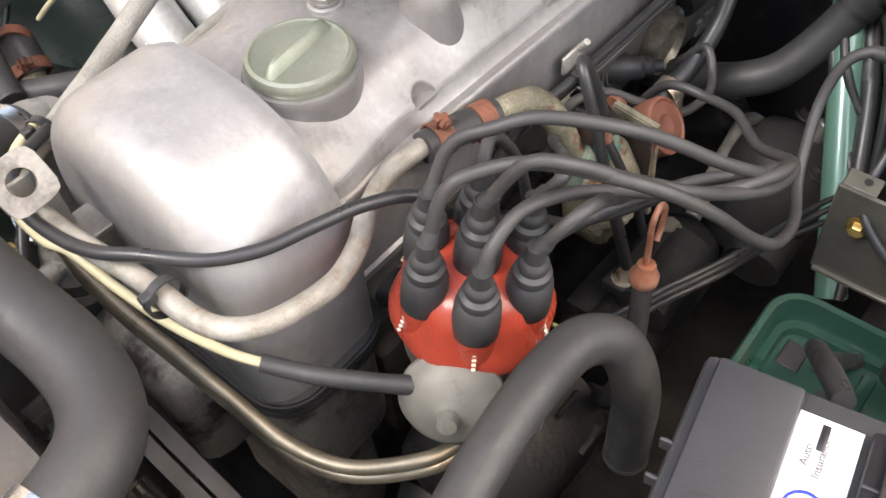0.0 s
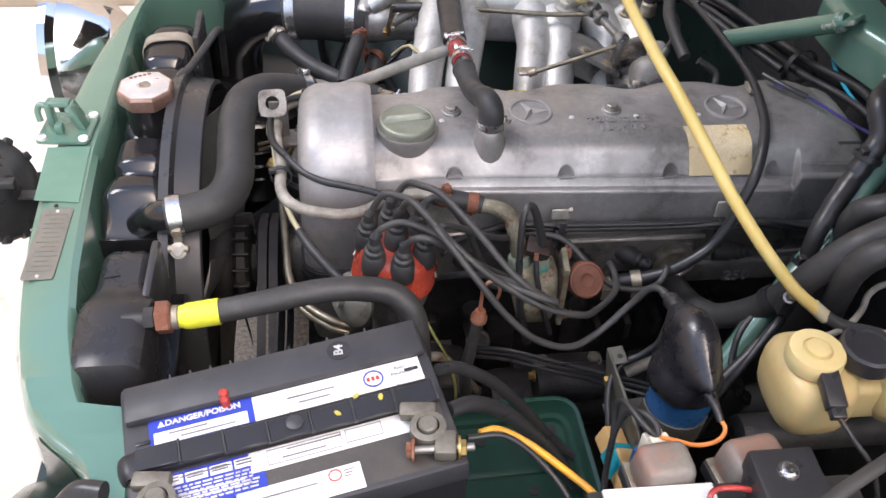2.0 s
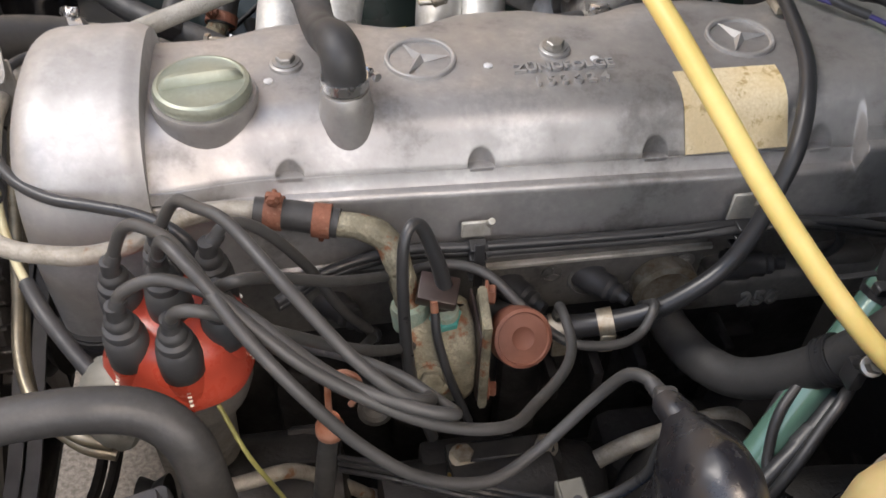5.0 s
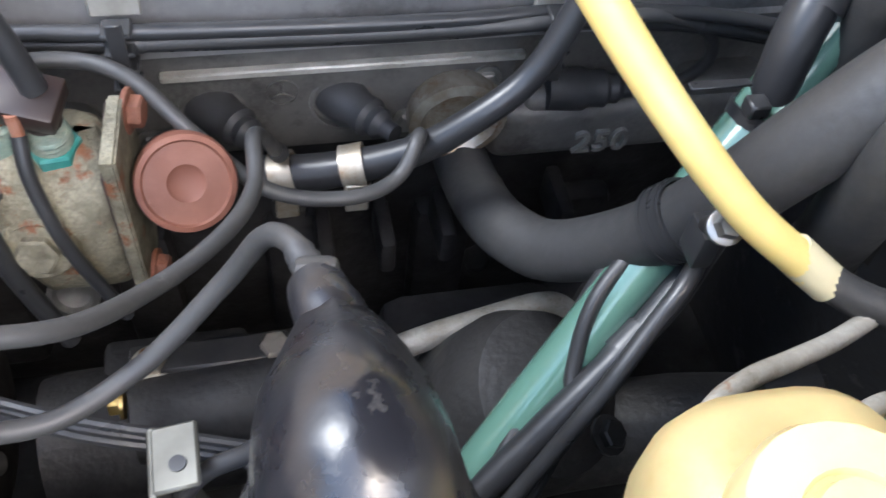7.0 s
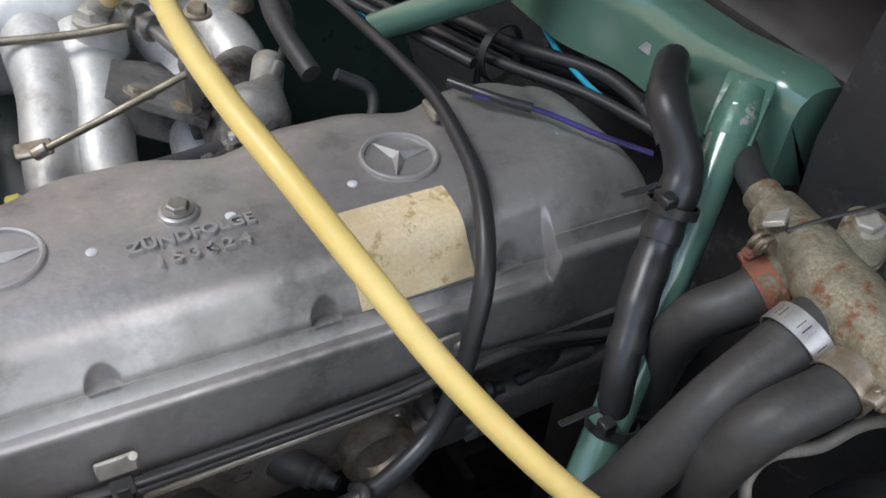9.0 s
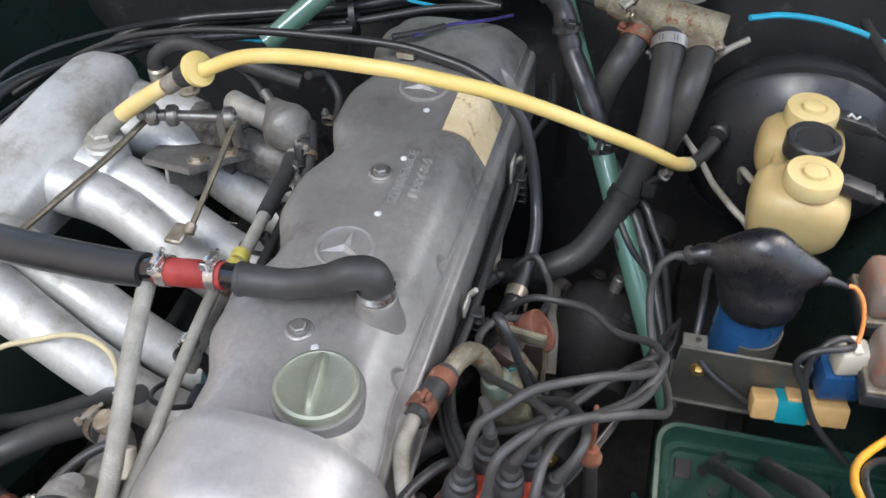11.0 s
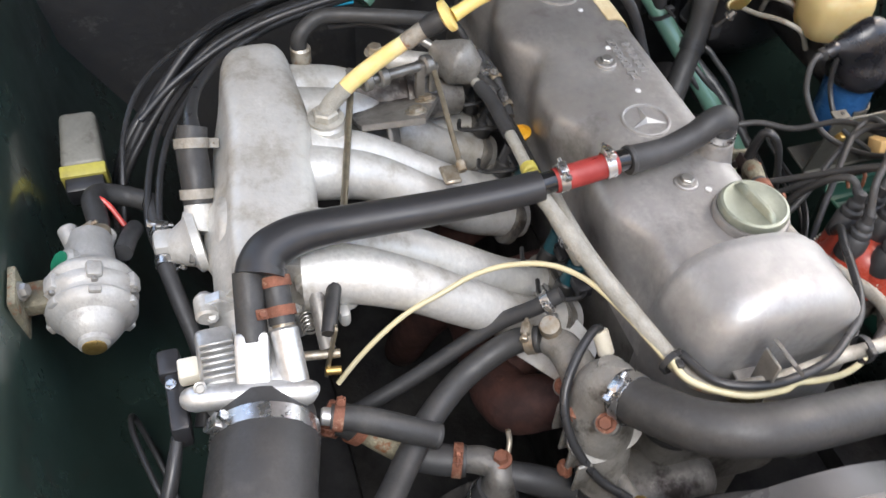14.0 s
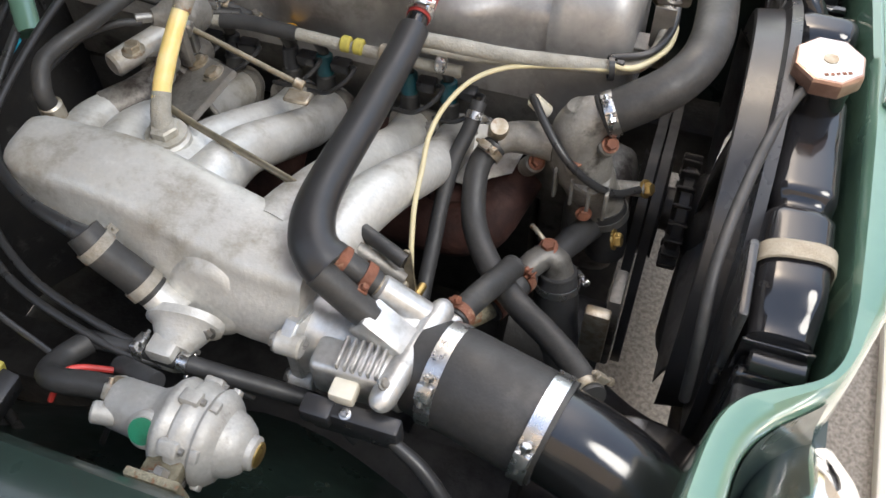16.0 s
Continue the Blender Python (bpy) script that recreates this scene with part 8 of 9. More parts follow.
def fan():
    ob = thing("cooling_fan", (-0.055, 0.05, 0.60), "grey bladed cooling fan behind the radiator", "fan")
    hub = Vector((-0.100, 0.048, 0.600))
    part("hub", lathe([(0.02, -0.02), (0.055, -0.016), (0.060, 0.0), (0.055, 0.014), (0.030, 0.030), (0.028, 0.075)], 32, along(hub, (1, 0, 0))), GREASY, ob, "grimy dark fan hub")
    part("coupling", lathe([(0.030, 0.020), (0.066, 0.021), (0.069, 0.024), (0.069, 0.036), (0.064, 0.040), (0.030, 0.042)], 40, along(hub, (1, 0, 0))), GREASY, ob, "grimy black finned coupling")
    for k in range(20):
        fin = Matrix.Translation(hub) @ Euler((2 * math.pi * k / 20, 0, 0)).to_matrix().to_4x4()
        part("fin", block((0.024, 0.004, 0.016), (0.031, 0, 0.070), 0.0012, 1, fin), GREASY, ob)
    for k in range(5):
        a = radians(56 + 72 * k)
        m = Matrix.Translation(hub) @ Euler((a, 0, 0)).to_matrix().to_4x4()
        rings = []
        for i in range(12):
            r = 0.055 + 0.185 * i / 11
            w, tw = 0.036 + 0.018 * i / 11, radians(40 - 12 * i / 11)
            pts = []
            for u, h in ((-1, 0), (-0.4, 0.005), (0.4, 0.005), (1, 0), (0.4, 0.0015), (-0.4, 0.0015)):
                pts.append(m @ Vector((u * w * math.sin(tw) * 0.6 + h, u * w * math.cos(tw), r)))
            rings.append(pts)
        part("blade", skin(bmesh.new(), rings), FAN_METAL, ob)
    return ob


fan()
hose("radiator_hose", [(0.040, 0.150, 0.838), (0.012, 0.137, 0.852), (-0.020, 0.116, 0.866), (-0.042, 0.082, 0.875), (-0.050, 0.040, 0.876), (-0.050, -0.010, 0.871), (-0.048, -0.058, 0.864), (-0.053, -0.092, 0.860), (-0.068, -0.115, 0.858), (-0.093, -0.127, 0.857), (-0.124, -0.132, 0.856)],
                           [0.0235, 0.0235, 0.0235, 0.0235, 0.0235, 0.0235, 0.0235, 0.0235, 0.023, 0.0228, 0.0228], 32, 8, RUBBER_GREY, "thick black upper radiator hose in a double bend", "hose")
ob = thing("hose_clamp", (-0.114, -0.1305, 0.856), "bright band clamp with a hanging screw on the radiator hose", "hose clamp", "hose clamps")
part("band", arc_strip((-0.114, -0.1305, 0.856), (-1, -0.16, -0.03), 0.0236, 0.016, 0.0013), CLAMP, ob)
part("tongue", block((0.011, 0.004, 0.026), (-0.111, -0.156, 0.842), 0.001, 1), CLAMP_DULL, ob, "dull folded tongue")
part("barrel", rod((-0.124, -0.160, 0.829), (-0.099, -0.161, 0.829), 0.0048, 14), CLAMP_DULL, ob)
part("screw", hexagon((-0.1115, -0.163, 0.829), (0, -0.8, 0.5), 0.0072, 0.005), BARE_CLIP, ob, "slotted screw head")
hose_clamp((0.032, 0.147, 0.842), (0.9, 0.35, -0.35), 0.0242, CLAMP, 0.012, 60, "bright worm-drive clamp at the thermostat")


def thermostat_housing():
    ob = thing("thermostat_housing", (0.05, 0.15, 0.66), "dull alloy thermostat housing with rusty bolts", "thermostat housing")
    bm = tube([(0.030, 0.146, 0.842), (0.050, 0.150, 0.832), (0.062, 0.152, 0.812), (0.060, 0.152, 0.780), (0.048, 0.151, 0.745), (0.032, 0.150, 0.715), (0.020, 0.150, 0.690)], [0.0205, 0.026, 0.033, 0.035, 0.033, 0.027, 0.024], 30, 6, wobble=0.12)
    part("body", bm, ALLOY_GREY, ob)
    part("top_knob", lathe([(0.018, -0.02), (0.017, 0.0), (0.013, 0.006), (0.003, 0.008)], 22, along((0.066, 0.150, 0.842), (0.2, 0.0, 1))), ALLOY_GREY, ob)
    part("joint_flange", lathe([(0.030, -0.004), (0.0385, -0.003), (0.0385, 0.003), (0.032, 0.004)], 30, along((0.054, 0.152, 0.764), (-0.30, 0.10, 0.92)), None, 3, 0.12), ALLOY_GREY, ob)
    for p in ((0.104, 0.170, 0.766), (0.059, 0.180, 0.790), (0.026, 0.168, 0.817)):
        p = Vector(p)
        d = Vector((-0.35, 0.45, 0.8)).normalized()
        part("lug", rod(p - d * 0.040, p, 0.0118, 18), ALLOY_GREY, ob)
        part("bolt", hexagon(p, d, 0.0070, 0.008), RUST, ob)
    for k in range(4):
        part("rib", block((0.0045, 0.016, 0.045), (0.018 + 0.020 * k, 0.181, 0.735 + 0.007 * k), 0.002, 2), ALLOY_GREY, ob)
    part("lower_bolt", hexagon((0.040, 0.186, 0.716), (-0.2, 1, 0.3), 0.007, 0.007), RUST, ob)
    part("lower_neck", tube([(0.022, 0.150, 0.700), (0.014, 0.151, 0.66), (0.010, 0.155, 0.62)], [0.0255, 0.025, 0.025], 24, 4), RUBBER, ob, "black rubber hose end")
    part("ribbed_clamp", arc_strip((0.018, 0.150, 0.684), (0.3, 0, 1), 0.0262, 0.010, 0.0015), STEEL, ob)
    part("sender_neck", rod((0.02, 0.140, 0.72), (-0.020, 0.134, 0.722), 0.009, 16), ALLOY_GREY, ob)
    part("sender", hexagon((-0.020, 0.133, 0.722), (-0.8, 0.2, 0.5), 0.008, 0.010), BRASS, ob, "brass sender in the housing")
    part("side_branch", tube([(0.085, 0.160, 0.79), (0.11, 0.158, 0.790), (0.135, 0.163, 0.790), (0.150, 0.172, 0.786)], [0.020, 0.020, 0.018, 0.015], 20, 4), ALLOY_GREY, ob)
    part("branch_screw", lathe([(0.0105, -0.012), (0.0115, 0.0), (0.0115, 0.010), (0.010, 0.013), (0.002, 0.0135)], 20, along((0.150, 0.172, 0.804), (-0.2, 0.3, 0.9))), CLAMP_DULL, ob, "slotted brass screw")
    part("temperature_sender", rod((0.104, 0.130, 0.806), (0.122, 0.134, 0.826), 0.0085, 14), WHITE_PLASTIC, ob, "pale plug of the temperature sender")
    return ob


thermostat_housing()
solo("sender_cable", tube([(0.122, 0.134, 0.828), (0.116, 0.146, 0.834), (0.098, 0.168, 0.826), (0.070, 0.190, 0.806), (0.040, 0.190, 0.776), (0.010, 0.170, 0.744), (-0.014, 0.142, 0.728)], 0.0048, 12, 6), CABLE, "black sleeved cable hanging over the thermostat housing", "cable")


def water_pump():
    ob = thing("water_pump", (0.03, 0.06, 0.50), "grimy alloy water pump with belt pulley", "water pump")
    part("body", block((0.08, 0.14, 0.14), (0.035, 0.07, 0.60), 0.03, 3), ALLOY_DIRTY, ob)
    part("pulley", lathe([(0.02, -0.02), (0.070, -0.018), (0.060, -0.008), (0.070, 0.002), (0.060, 0.010), (0.072, 0.02), (0.02, 0.022)], 36, along((-0.028, 0.048, 0.600), (1, 0, 0))), STEEL_DARK, ob)
    return ob


water_pump()


def drive_belt(x):
    """A V-belt of trapezoid section that runs round the pump, crank and alternator pulleys."""
    way = [(0.118, 0.600), (0.158, 0.520), (0.176, 0.480), (0.19, 0.44), (0.16, 0.39), (0.10, 0.38), (-0.05, 0.40), (-0.18, 0.50), (-0.21, 0.56), (-0.185, 0.606), (-0.13, 0.620), (0.0, 0.668), (0.048, 0.674), (0.10, 0.65), (0.118, 0.600)]
    line = spline([(0.0, y, z) for y, z in way], 6)
    rings = []
    for i, p in enumerate(line[:-1]):
        d = line[i + 1] - line[i - 1 if i else -2]
        out = Vector((0, d.z, -d.y)).normalized() * -1
        rings.append([(x - 0.0062, *(p + out * 0.004).yz), (x + 0.0062, *(p + out * 0.004).yz), (x + 0.0042, *(p - out * 0.005).yz), (x - 0.0042, *(p - out * 0.005).yz)])
    return skin(bmesh.new(), rings, closed=True)


for x_ in (-0.036, -0.0205):
    solo("drive_belt", drive_belt(x_), RUBBER, "black rubber drive belt", "belt", "drive belts", smooth=25)


def pump_bracket():
    ob = thing("power_pump", (0.02, 0.25, 0.50), "grimy pump and bracket low beside the engine front", "pump")
    part("body", lathe([(0.02, -0.06), (0.05, -0.055), (0.055, 0.0), (0.05, 0.06), (0.02, 0.07)], 30, along((0.045, 0.255, 0.56), (1, 0.1, 0.1))), IRON, ob)
    part("bracket", block((0.016, 0.05, 0.14), (-0.02, 0.24, 0.60), 0.004, 2), ALLOY_DIRTY, ob)
    part("slotted_arm", block((0.030, 0.016, 0.10), (-0.005, 0.285, 0.625), 0.004, 2, None), CLAMP_DULL, ob)
    part("bolt", hexagon((0.0, 0.20, 0.70), (-1, 0, 0.3), 0.009, 0.01), BRASS, ob)
    return ob


pump_bracket()
hose("lower_radiator_hose", [(0.051, 0.252, 0.684), (0.047, 0.262, 0.650), (0.040, 0.276, 0.60), (0.01, 0.295, 0.53), (-0.06, 0.30, 0.46), (-0.13, 0.30, 0.42)], [0.022, 0.026, 0.027, 0.028, 0.027, 0.026], 26, 6, RUBBER, "thick black lower radiator hose", "hose")
hose_clamp((0.049, 0.257, 0.668), (0.1, -0.25, 1), 0.0252, CLAMP, 0.010, 200, "bright worm-drive clamp on the lower hose")
ob = thing("water_junction", (0.065, 0.25, 0.66), "cast alloy water junction elbow with three necks", "pipe junction")
part("elbow", tube([(0.086, 0.282, 0.700), (0.078, 0.264, 0.704), (0.067, 0.251, 0.704), (0.056, 0.249, 0.696), (0.051, 0.252, 0.680)], [0.0135, 0.0150, 0.0165, 0.0185, 0.0195], 20, 5, wobble=0.08), HEAD, ob)
part("boss", hexagon((0.066, 0.246, 0.716), (0.1, 0.2, 1), 0.008, 0.010), RUST, ob, "rusty bolt")
part("bleed_pipe", tube([(0.070, 0.238, 0.712), (0.082, 0.232, 0.720), (0.090, 0.232, 0.730)], 0.0030, 10, 5), CLAMP_DULL, ob)
part("neck", tube([(0.058, 0.242, 0.700), (0.044, 0.205, 0.690), (0.028, 0.160, 0.670)], [0.014, 0.0165, 0.017], 20, 5), RUBBER, ob, "black rubber link hose")
hose("coolant_hose", [(0.121, 0.408, 0.781), (0.115, 0.386, 0.779), (0.107, 0.362, 0.772), (0.098, 0.335, 0.762), (0.091, 0.308, 0.750)], [0.0120, 0.0132, 0.0136, 0.0136, 0.0130], 20, 5, RUBBER_GREY, "short bent black water hose on the throttle unit", "hose")
band_clamp((0.119, 0.401, 0.7805), (-0.3, -0.9, -0.1), 0.0128, RUST, 0.010, 60, "rusty flat band clamp on the throttle water hose")
hose("coolant_hose", [(0.150, 0.408, 0.735), (0.147, 0.396, 0.732), (0.144, 0.385, 0.724), (0.141, 0.376, 0.714)], [0.0165, 0.0175, 0.0175, 0.0165], 22, 5, RUBBER_GREY, "short bent black coolant hose with rusty clamps", "hose")
ear_clamp((0.146, 0.402, 0.7355), (0.5, 0.85, 0), 0.0175, RUST, 0.014, 30)
ear_clamp((0.142, 0.379, 0.717), (0.25, 0.75, 0.6), 0.0176, RUST, 0.012, 80)
solo("coolant_pipe", tube([(0.142, 0.380, 0.718), (0.130, 0.362, 0.706), (0.116, 0.345, 0.701), (0.103, 0.328, 0.700)], 0.0120, 18, 4), CORRODED, "short rusty grey coolant pipe", "pipe")
hose("coolant_hose", [(0.108, 0.335, 0.700), (0.099, 0.318, 0.699), (0.090, 0.298, 0.699), (0.083, 0.278, 0.700)], [0.0160, 0.0165, 0.0168, 0.0160], 20, 4, RUBBER, "short black coolant hose", "hose")
ear_clamp((0.105, 0.329, 0.700), (0.4, 0.9, 0.0), 0.0166, RUST, 0.010, 120)
ear_clamp((0.086, 0.286, 0.700), (0.35, 0.9, 0.0), 0.0170, RUST, 0.010, 60)
hose("breather_hose", [(0.150, 0.182, 0.790), (0.160, 0.200, 0.782), (0.160, 0.225, 0.770), (0.147, 0.267, 0.752), (0.117, 0.308, 0.742), (0.078, 0.343, 0.739), (0.036, 0.375, 0.745), (0.000, 0.410, 0.757), (-0.024, 0.444, 0.770)], [0.0135, 0.0135, 0.0138, 0.014, 0.014, 0.014, 0.0138, 0.0135, 0.0135], 22, 7, RUBBER_GREY, "long curved black hose to the air filter", "hose")
hose_clamp((0.154, 0.190, 0.787), (0.4, 0.8, -0.4), 0.0142, CLAMP_DULL, 0.010, 90, "dull clamp at the hose end")
hose_clamp((-0.018, 0.437, 0.767), (-0.6, 0.75, 0.3), 0.0142, CLAMP_DULL, 0.010, 40, "tan clamp at the air filter")
solo("vacuum_hose", tube([(0.178, 0.152, 0.822), (0.182, 0.178, 0.802), (0.190, 0.208, 0.780), (0.192, 0.245, 0.752), (0.189, 0.285, 0.726), (0.186, 0.324, 0.703), (0.18, 0.38, 0.68), (0.17, 0.46, 0.66)], [0.0088, 0.009, 0.009, 0.009, 0.009, 0.009, 0.009, 0.009], 16, 6), RUBBER, "slim black hose running under the manifold", "hose")
hose_clamp((0.180, 0.165, 0.812), (0.1, 0.75, -0.6), 0.0093, CLAMP, 0.009, 20, "bright small clamp on the slim hose")
solo("cream_line", tube([(0.175, 0.390, 0.753), (0.183, 0.369, 0.774), (0.191, 0.342, 0.797), (0.198, 0.311, 0.817), (0.202, 0.275, 0.832), (0.206, 0.240, 0.846), (0.200, 0.205, 0.858), (0.182, 0.170, 0.868), (0.153, 0.145, 0.872), (0.115, 0.128, 0.871), (0.075, 0.115, 0.868), (0.040, 0.104, 0.864)], 0.0029, 10, 7), CREAM, "thin cream plastic line arching over the manifold", "pipe")
solo("cloth_conduit", tube([(0.252, 0.160, 0.899), (0.240, 0.158, 0.900), (0.199, 0.148, 0.892), (0.156, 0.136, 0.882), (0.115, 0.122, 0.874), (0.078, 0.110, 0.868), (0.040, 0.098, 0.863)], [0.0078, 0.0082, 0.0085, 0.0085, 0.0085, 0.0082, 0.0078], 16, 6, wobble=0.06), CLOTH, "pale grey cloth-covered wiring conduit beside the cam cover", "conduit")
solo("cloth_conduit", tube([(0.290, 0.122, 0.858), (0.229, 0.118, 0.852), (0.179, 0.112, 0.850), (0.130, 0.104, 0.850), (0.083, 0.097, 0.852), (0.045, 0.092, 0.854)], 0.0062, 14, 6, wobble=0.06), CLOTH, "thinner grey cloth conduit along the engine", "conduit")


def exhaust_manifold():
    ob = thing("exhaust_manifold", (0.30, 0.16, 0.55), "dark rusty cast-iron exhaust manifold below the inlet", "exhaust manifold")
    part("log", tube([(0.13, 0.125, 0.69), (0.145, 0.165, 0.672), (0.165, 0.19, 0.650), (0.21, 0.195, 0.635), (0.30, 0.19, 0.630), (0.42, 0.185, 0.62), (0.55, 0.18, 0.61)], [0.030, 0.033, 0.035, 0.034, 0.032, 0.034, 0.032], 24, 6, wobble=0.06), RUST_DARK, ob)
    for x in (0.22, 0.33, 0.44, 0.55):
        part("branch", tube([(x, 0.09, 0.68), (x, 0.135, 0.67), (x, 0.18, 0.635)], 0.024, 18, 4), RUST_DARK, ob)
    part("downpipe", tube([(0.36, 0.20, 0.61), (0.38, 0.23, 0.55), (0.42, 0.24, 0.45), (0.48, 0.23, 0.35)], 0.028, 20, 5), RUST_DARK, ob)
    return ob


exhaust_manifold()


# ---- air filter drum at the far front corner ----
def air_filter():
    ob = thing("air_filter", (-0.09, 0.50, 0.46), "round black air filter housing below the wing", "air filter")
    m = Matrix.Translation((-0.085, 0.490, 0))
    part("drum", lathe([(0.10, 0.44), (0.118, 0.45), (0.118, 0.60), (0.121, 0.61), (0.121, 0.62), (0.112, 0.628), (0.108, 0.640), (0.06, 0.650), (0.01, 0.652)], 48, m), BLACK_GLOSS, ob)
    for k in range(3):
        part("rib", lathe([(0.1185, 0.0), (0.121, 0.003), (0.1185, 0.006)], 48, m @ Matrix.Translation((0, 0, 0.50 + 0.03 * k))), BLACK_GLOSS, ob)
    for k in range(2):
        part("print_bar", block((0.002, 0.05, 0.006), (0.1175, 0.0, 0.585 - 0.012 * k), 0.0005, 1, m @ Euler((0, 0, radians(-70))).to_matrix().to_4x4()), CLAMP_DULL, ob)
    return ob


air_filter()


# ---- front panel furniture and what lies ahead of it ----
def bonnet_catch():
    ob = thing("bonnet_catch", (-0.262, 0.045, 0.861), "green painted bonnet catch on a screwed plate", "bonnet catch")
    turn = Matrix.Translation((-0.268, 0.042, 0.0)) @ Euler((0, 0, radians(-4))).to_matrix().to_4x4()
    part("plate", slab(rounded(0.066, 0.068, 0.006, 4), 0.861, 0.865, 0.001, None, turn), GREEN, ob)
    part("arch_leg", block((0.008, 0.016, 0.034), (-0.020, 0.006, 0.882), 0.002, 2, turn), GREEN, ob)
    part("arch_leg", block((0.010, 0.022, 0.036), (0, 0, 0), 0.002, 2, turn @ Matrix.Translation((0.014, 0.004, 0.881)) @ Euler((0, radians(-22), 0)).to_matrix().to_4x4()), GREEN, ob)
    part("arch_top", block((0.030, 0.014, 0.008), (-0.007, 0.008, 0.897), 0.002, 2, turn), GREEN, ob)
    part("tongue", block((0.010, 0.012, 0.014), (-0.006, -0.012, 0.872), 0.002, 2, turn), GREEN, ob)
    part("hook", tube([turn @ Vector(p) for p in ((-0.022, 0.010, 0.888), (-0.032, 0.010, 0.892), (-0.036, 0.006, 0.884), (-0.034, 0.002, 0.872))], 0.0042, 10, 4), GREEN, ob)
    for x, y in ((0.026, 0.026), (0.026, -0.026), (-0.026, -0.026)):
        part("screw", lathe([(0.0062, 0.865), (0.0060, 0.868), (0.002, 0.8688)], 16, turn @ Matrix.Translation((x, y, 0))), INK_WHITE, ob, "paint-whitened screw head")
    return ob


bonnet_catch()


def data_plate():
    ob = thing("data_plate", (-0.252, -0.150, 0.860), "worn brown-grey metal data plate on the green panel", "data plate")
    part("plate", slab(rounded(0.035, 0.118, 0.003, 3, (-0.249, -0.176)), 0.8600, 0.8612, 0.0003), PLATE, ob)
    for k in range(13):
        part("print_bar", block((0.026 - 0.005 * (k % 3), 0.0014, 0.0004), (-0.249 + 0.002 * (k % 2), -0.222 + 0.0078 * k, 0.8613), 0.0001, 1), PLATE_PRINT, ob)
    for x, y in ((-0.249, -0.230), (-0.249, -0.122)):
        part("rivet", lathe([(0.0025, 0.861), (0.0018, 0.8625), (0.0005, 0.863)], 10, Matrix.Translation((x, y, 0))), ALLOY, ob)
    return ob


data_plate()
ob = thing("blank_plate", (-0.258, -0.048, 0.8605), "thin blank plate painted over in green on the slam panel", "plate")
part("sheet", slab([(-0.281, -0.100), (-0.228, -0.107), (-0.234, 0.004), (-0.287, 0.004)], 0.8600, 0.8612, 0.0003), GREEN_FADED, ob)
part("rivet", lathe([(0.0026, 0.861), (0.0020, 0.8628), (0.0005, 0.8632)], 10, Matrix.Translation((-0.253, -0.112, 0))), INK, ob, "dark rivet")


def headlamp(y):
    ob = thing("headlamp", (-0.40, y, 0.62), "chrome-rimmed headlamp ahead of the front panel", "headlamp", "headlamps")
    m = along((-0.40, y, 0.690), (-1, 0, 0))
    part("mounting_arm", block((0.10, 0.05, 0.05), (-0.27, y, 0.66), 0.006, 2), STEEL_DARK, ob)
    part("bowl", lathe([(0.03, -0.12), (0.065, -0.110), (0.095, -0.080), (0.115, -0.035), (0.122, 0.0)], 48, m), CHROME, ob, "polished chrome bowl")
    part("rim", lathe([(0.122, -0.012), (0.131, 0.0), (0.128, 0.014), (0.11, 0.020)], 48, m), CHROME, ob, "chrome rim")
    part("lens", lathe([(0.11, 0.014), (0.09, 0.024), (0.045, 0.034), (0.005, 0.036)], 40, m), GLASS_LAMP, ob)
    return ob


headlamp(0.515)
headlamp(-0.515)

ob = thing("horn", (-0.43, 0.10, 0.62), "round black horn ahead of the radiator", "horn")
HORN = along((-0.425, 0.118, 0.705), (0.75, -0.25, 0.45))
part("body", lathe([(0.012, -0.05), (0.046, -0.045), (0.062, -0.024), (0.078, -0.012), (0.080, 0.0), (0.076, 0.008), (0.060, 0.010), (0.054, 0.016), (0.030, 0.019), (0.012, 0.034)], 40, HORN), BLACK_SATIN, ob)
for k in range(14):
    lug = HORN @ Euler((0, 0, 2 * math.pi * k / 14)).to_matrix().to_4x4()
    part("rim_lug", block((0.012, 0.014, 0.012), (0.078, 0, 0.004), 0.003, 2, lug), BLACK_SATIN, ob)
part("terminal", block((0.022, 0.016, 0.012), (-0.392, 0.092, 0.735), 0.003, 2), STEEL_DARK, ob, "dark steel terminal block")
part("bracket", block((0.13, 0.020, 0.006), (-0.345, 0.12, 0.69), 0.002, 1), STEEL_DARK, ob)


# ---- fuel rail, injectors and linkage between manifold and cover ----
def fuel_rail():
    ob = thing("fuel_rail", (0.42, 0.125, 0.82), "dark steel fuel rail with hoses beside the cam cover", "fuel rail")
    part("tube", tube([(0.515, 0.135, 0.842), (0.475, 0.128, 0.843), (0.40, 0.126, 0.840), (0.30, 0.124, 0.834), (0.21, 0.118, 0.828)], 0.0072, 14, 5), CLOTH, ob)
    part("tube", tube([(0.515, 0.118, 0.828), (0.46, 0.112, 0.828), (0.36, 0.110, 0.822), (0.24, 0.108, 0.815)], 0.0055, 12, 5), STEEL_DARK, ob)
    part("rubber_sleeve", tube([(0.505, 0.133, 0.8425), (0.475, 0.128, 0.8432), (0.44, 0.127, 0.842), (0.41, 0.1262, 0.8405)], 0.0092, 14, 4), RUBBER, ob, "black rubber sleeve")
    for x, mat in ((0.49, CLAMP), (0.348, BAND_YELLOW), (0.332, BAND_YELLOW), (0.30, CLAMP_DULL), (0.232, CLAMP)):
        part("collar", rod((x - 0.006, 0.1255, 0.840), (x + 0.006, 0.1258, 0.8405), 0.0098, 14), mat, ob)
    return ob


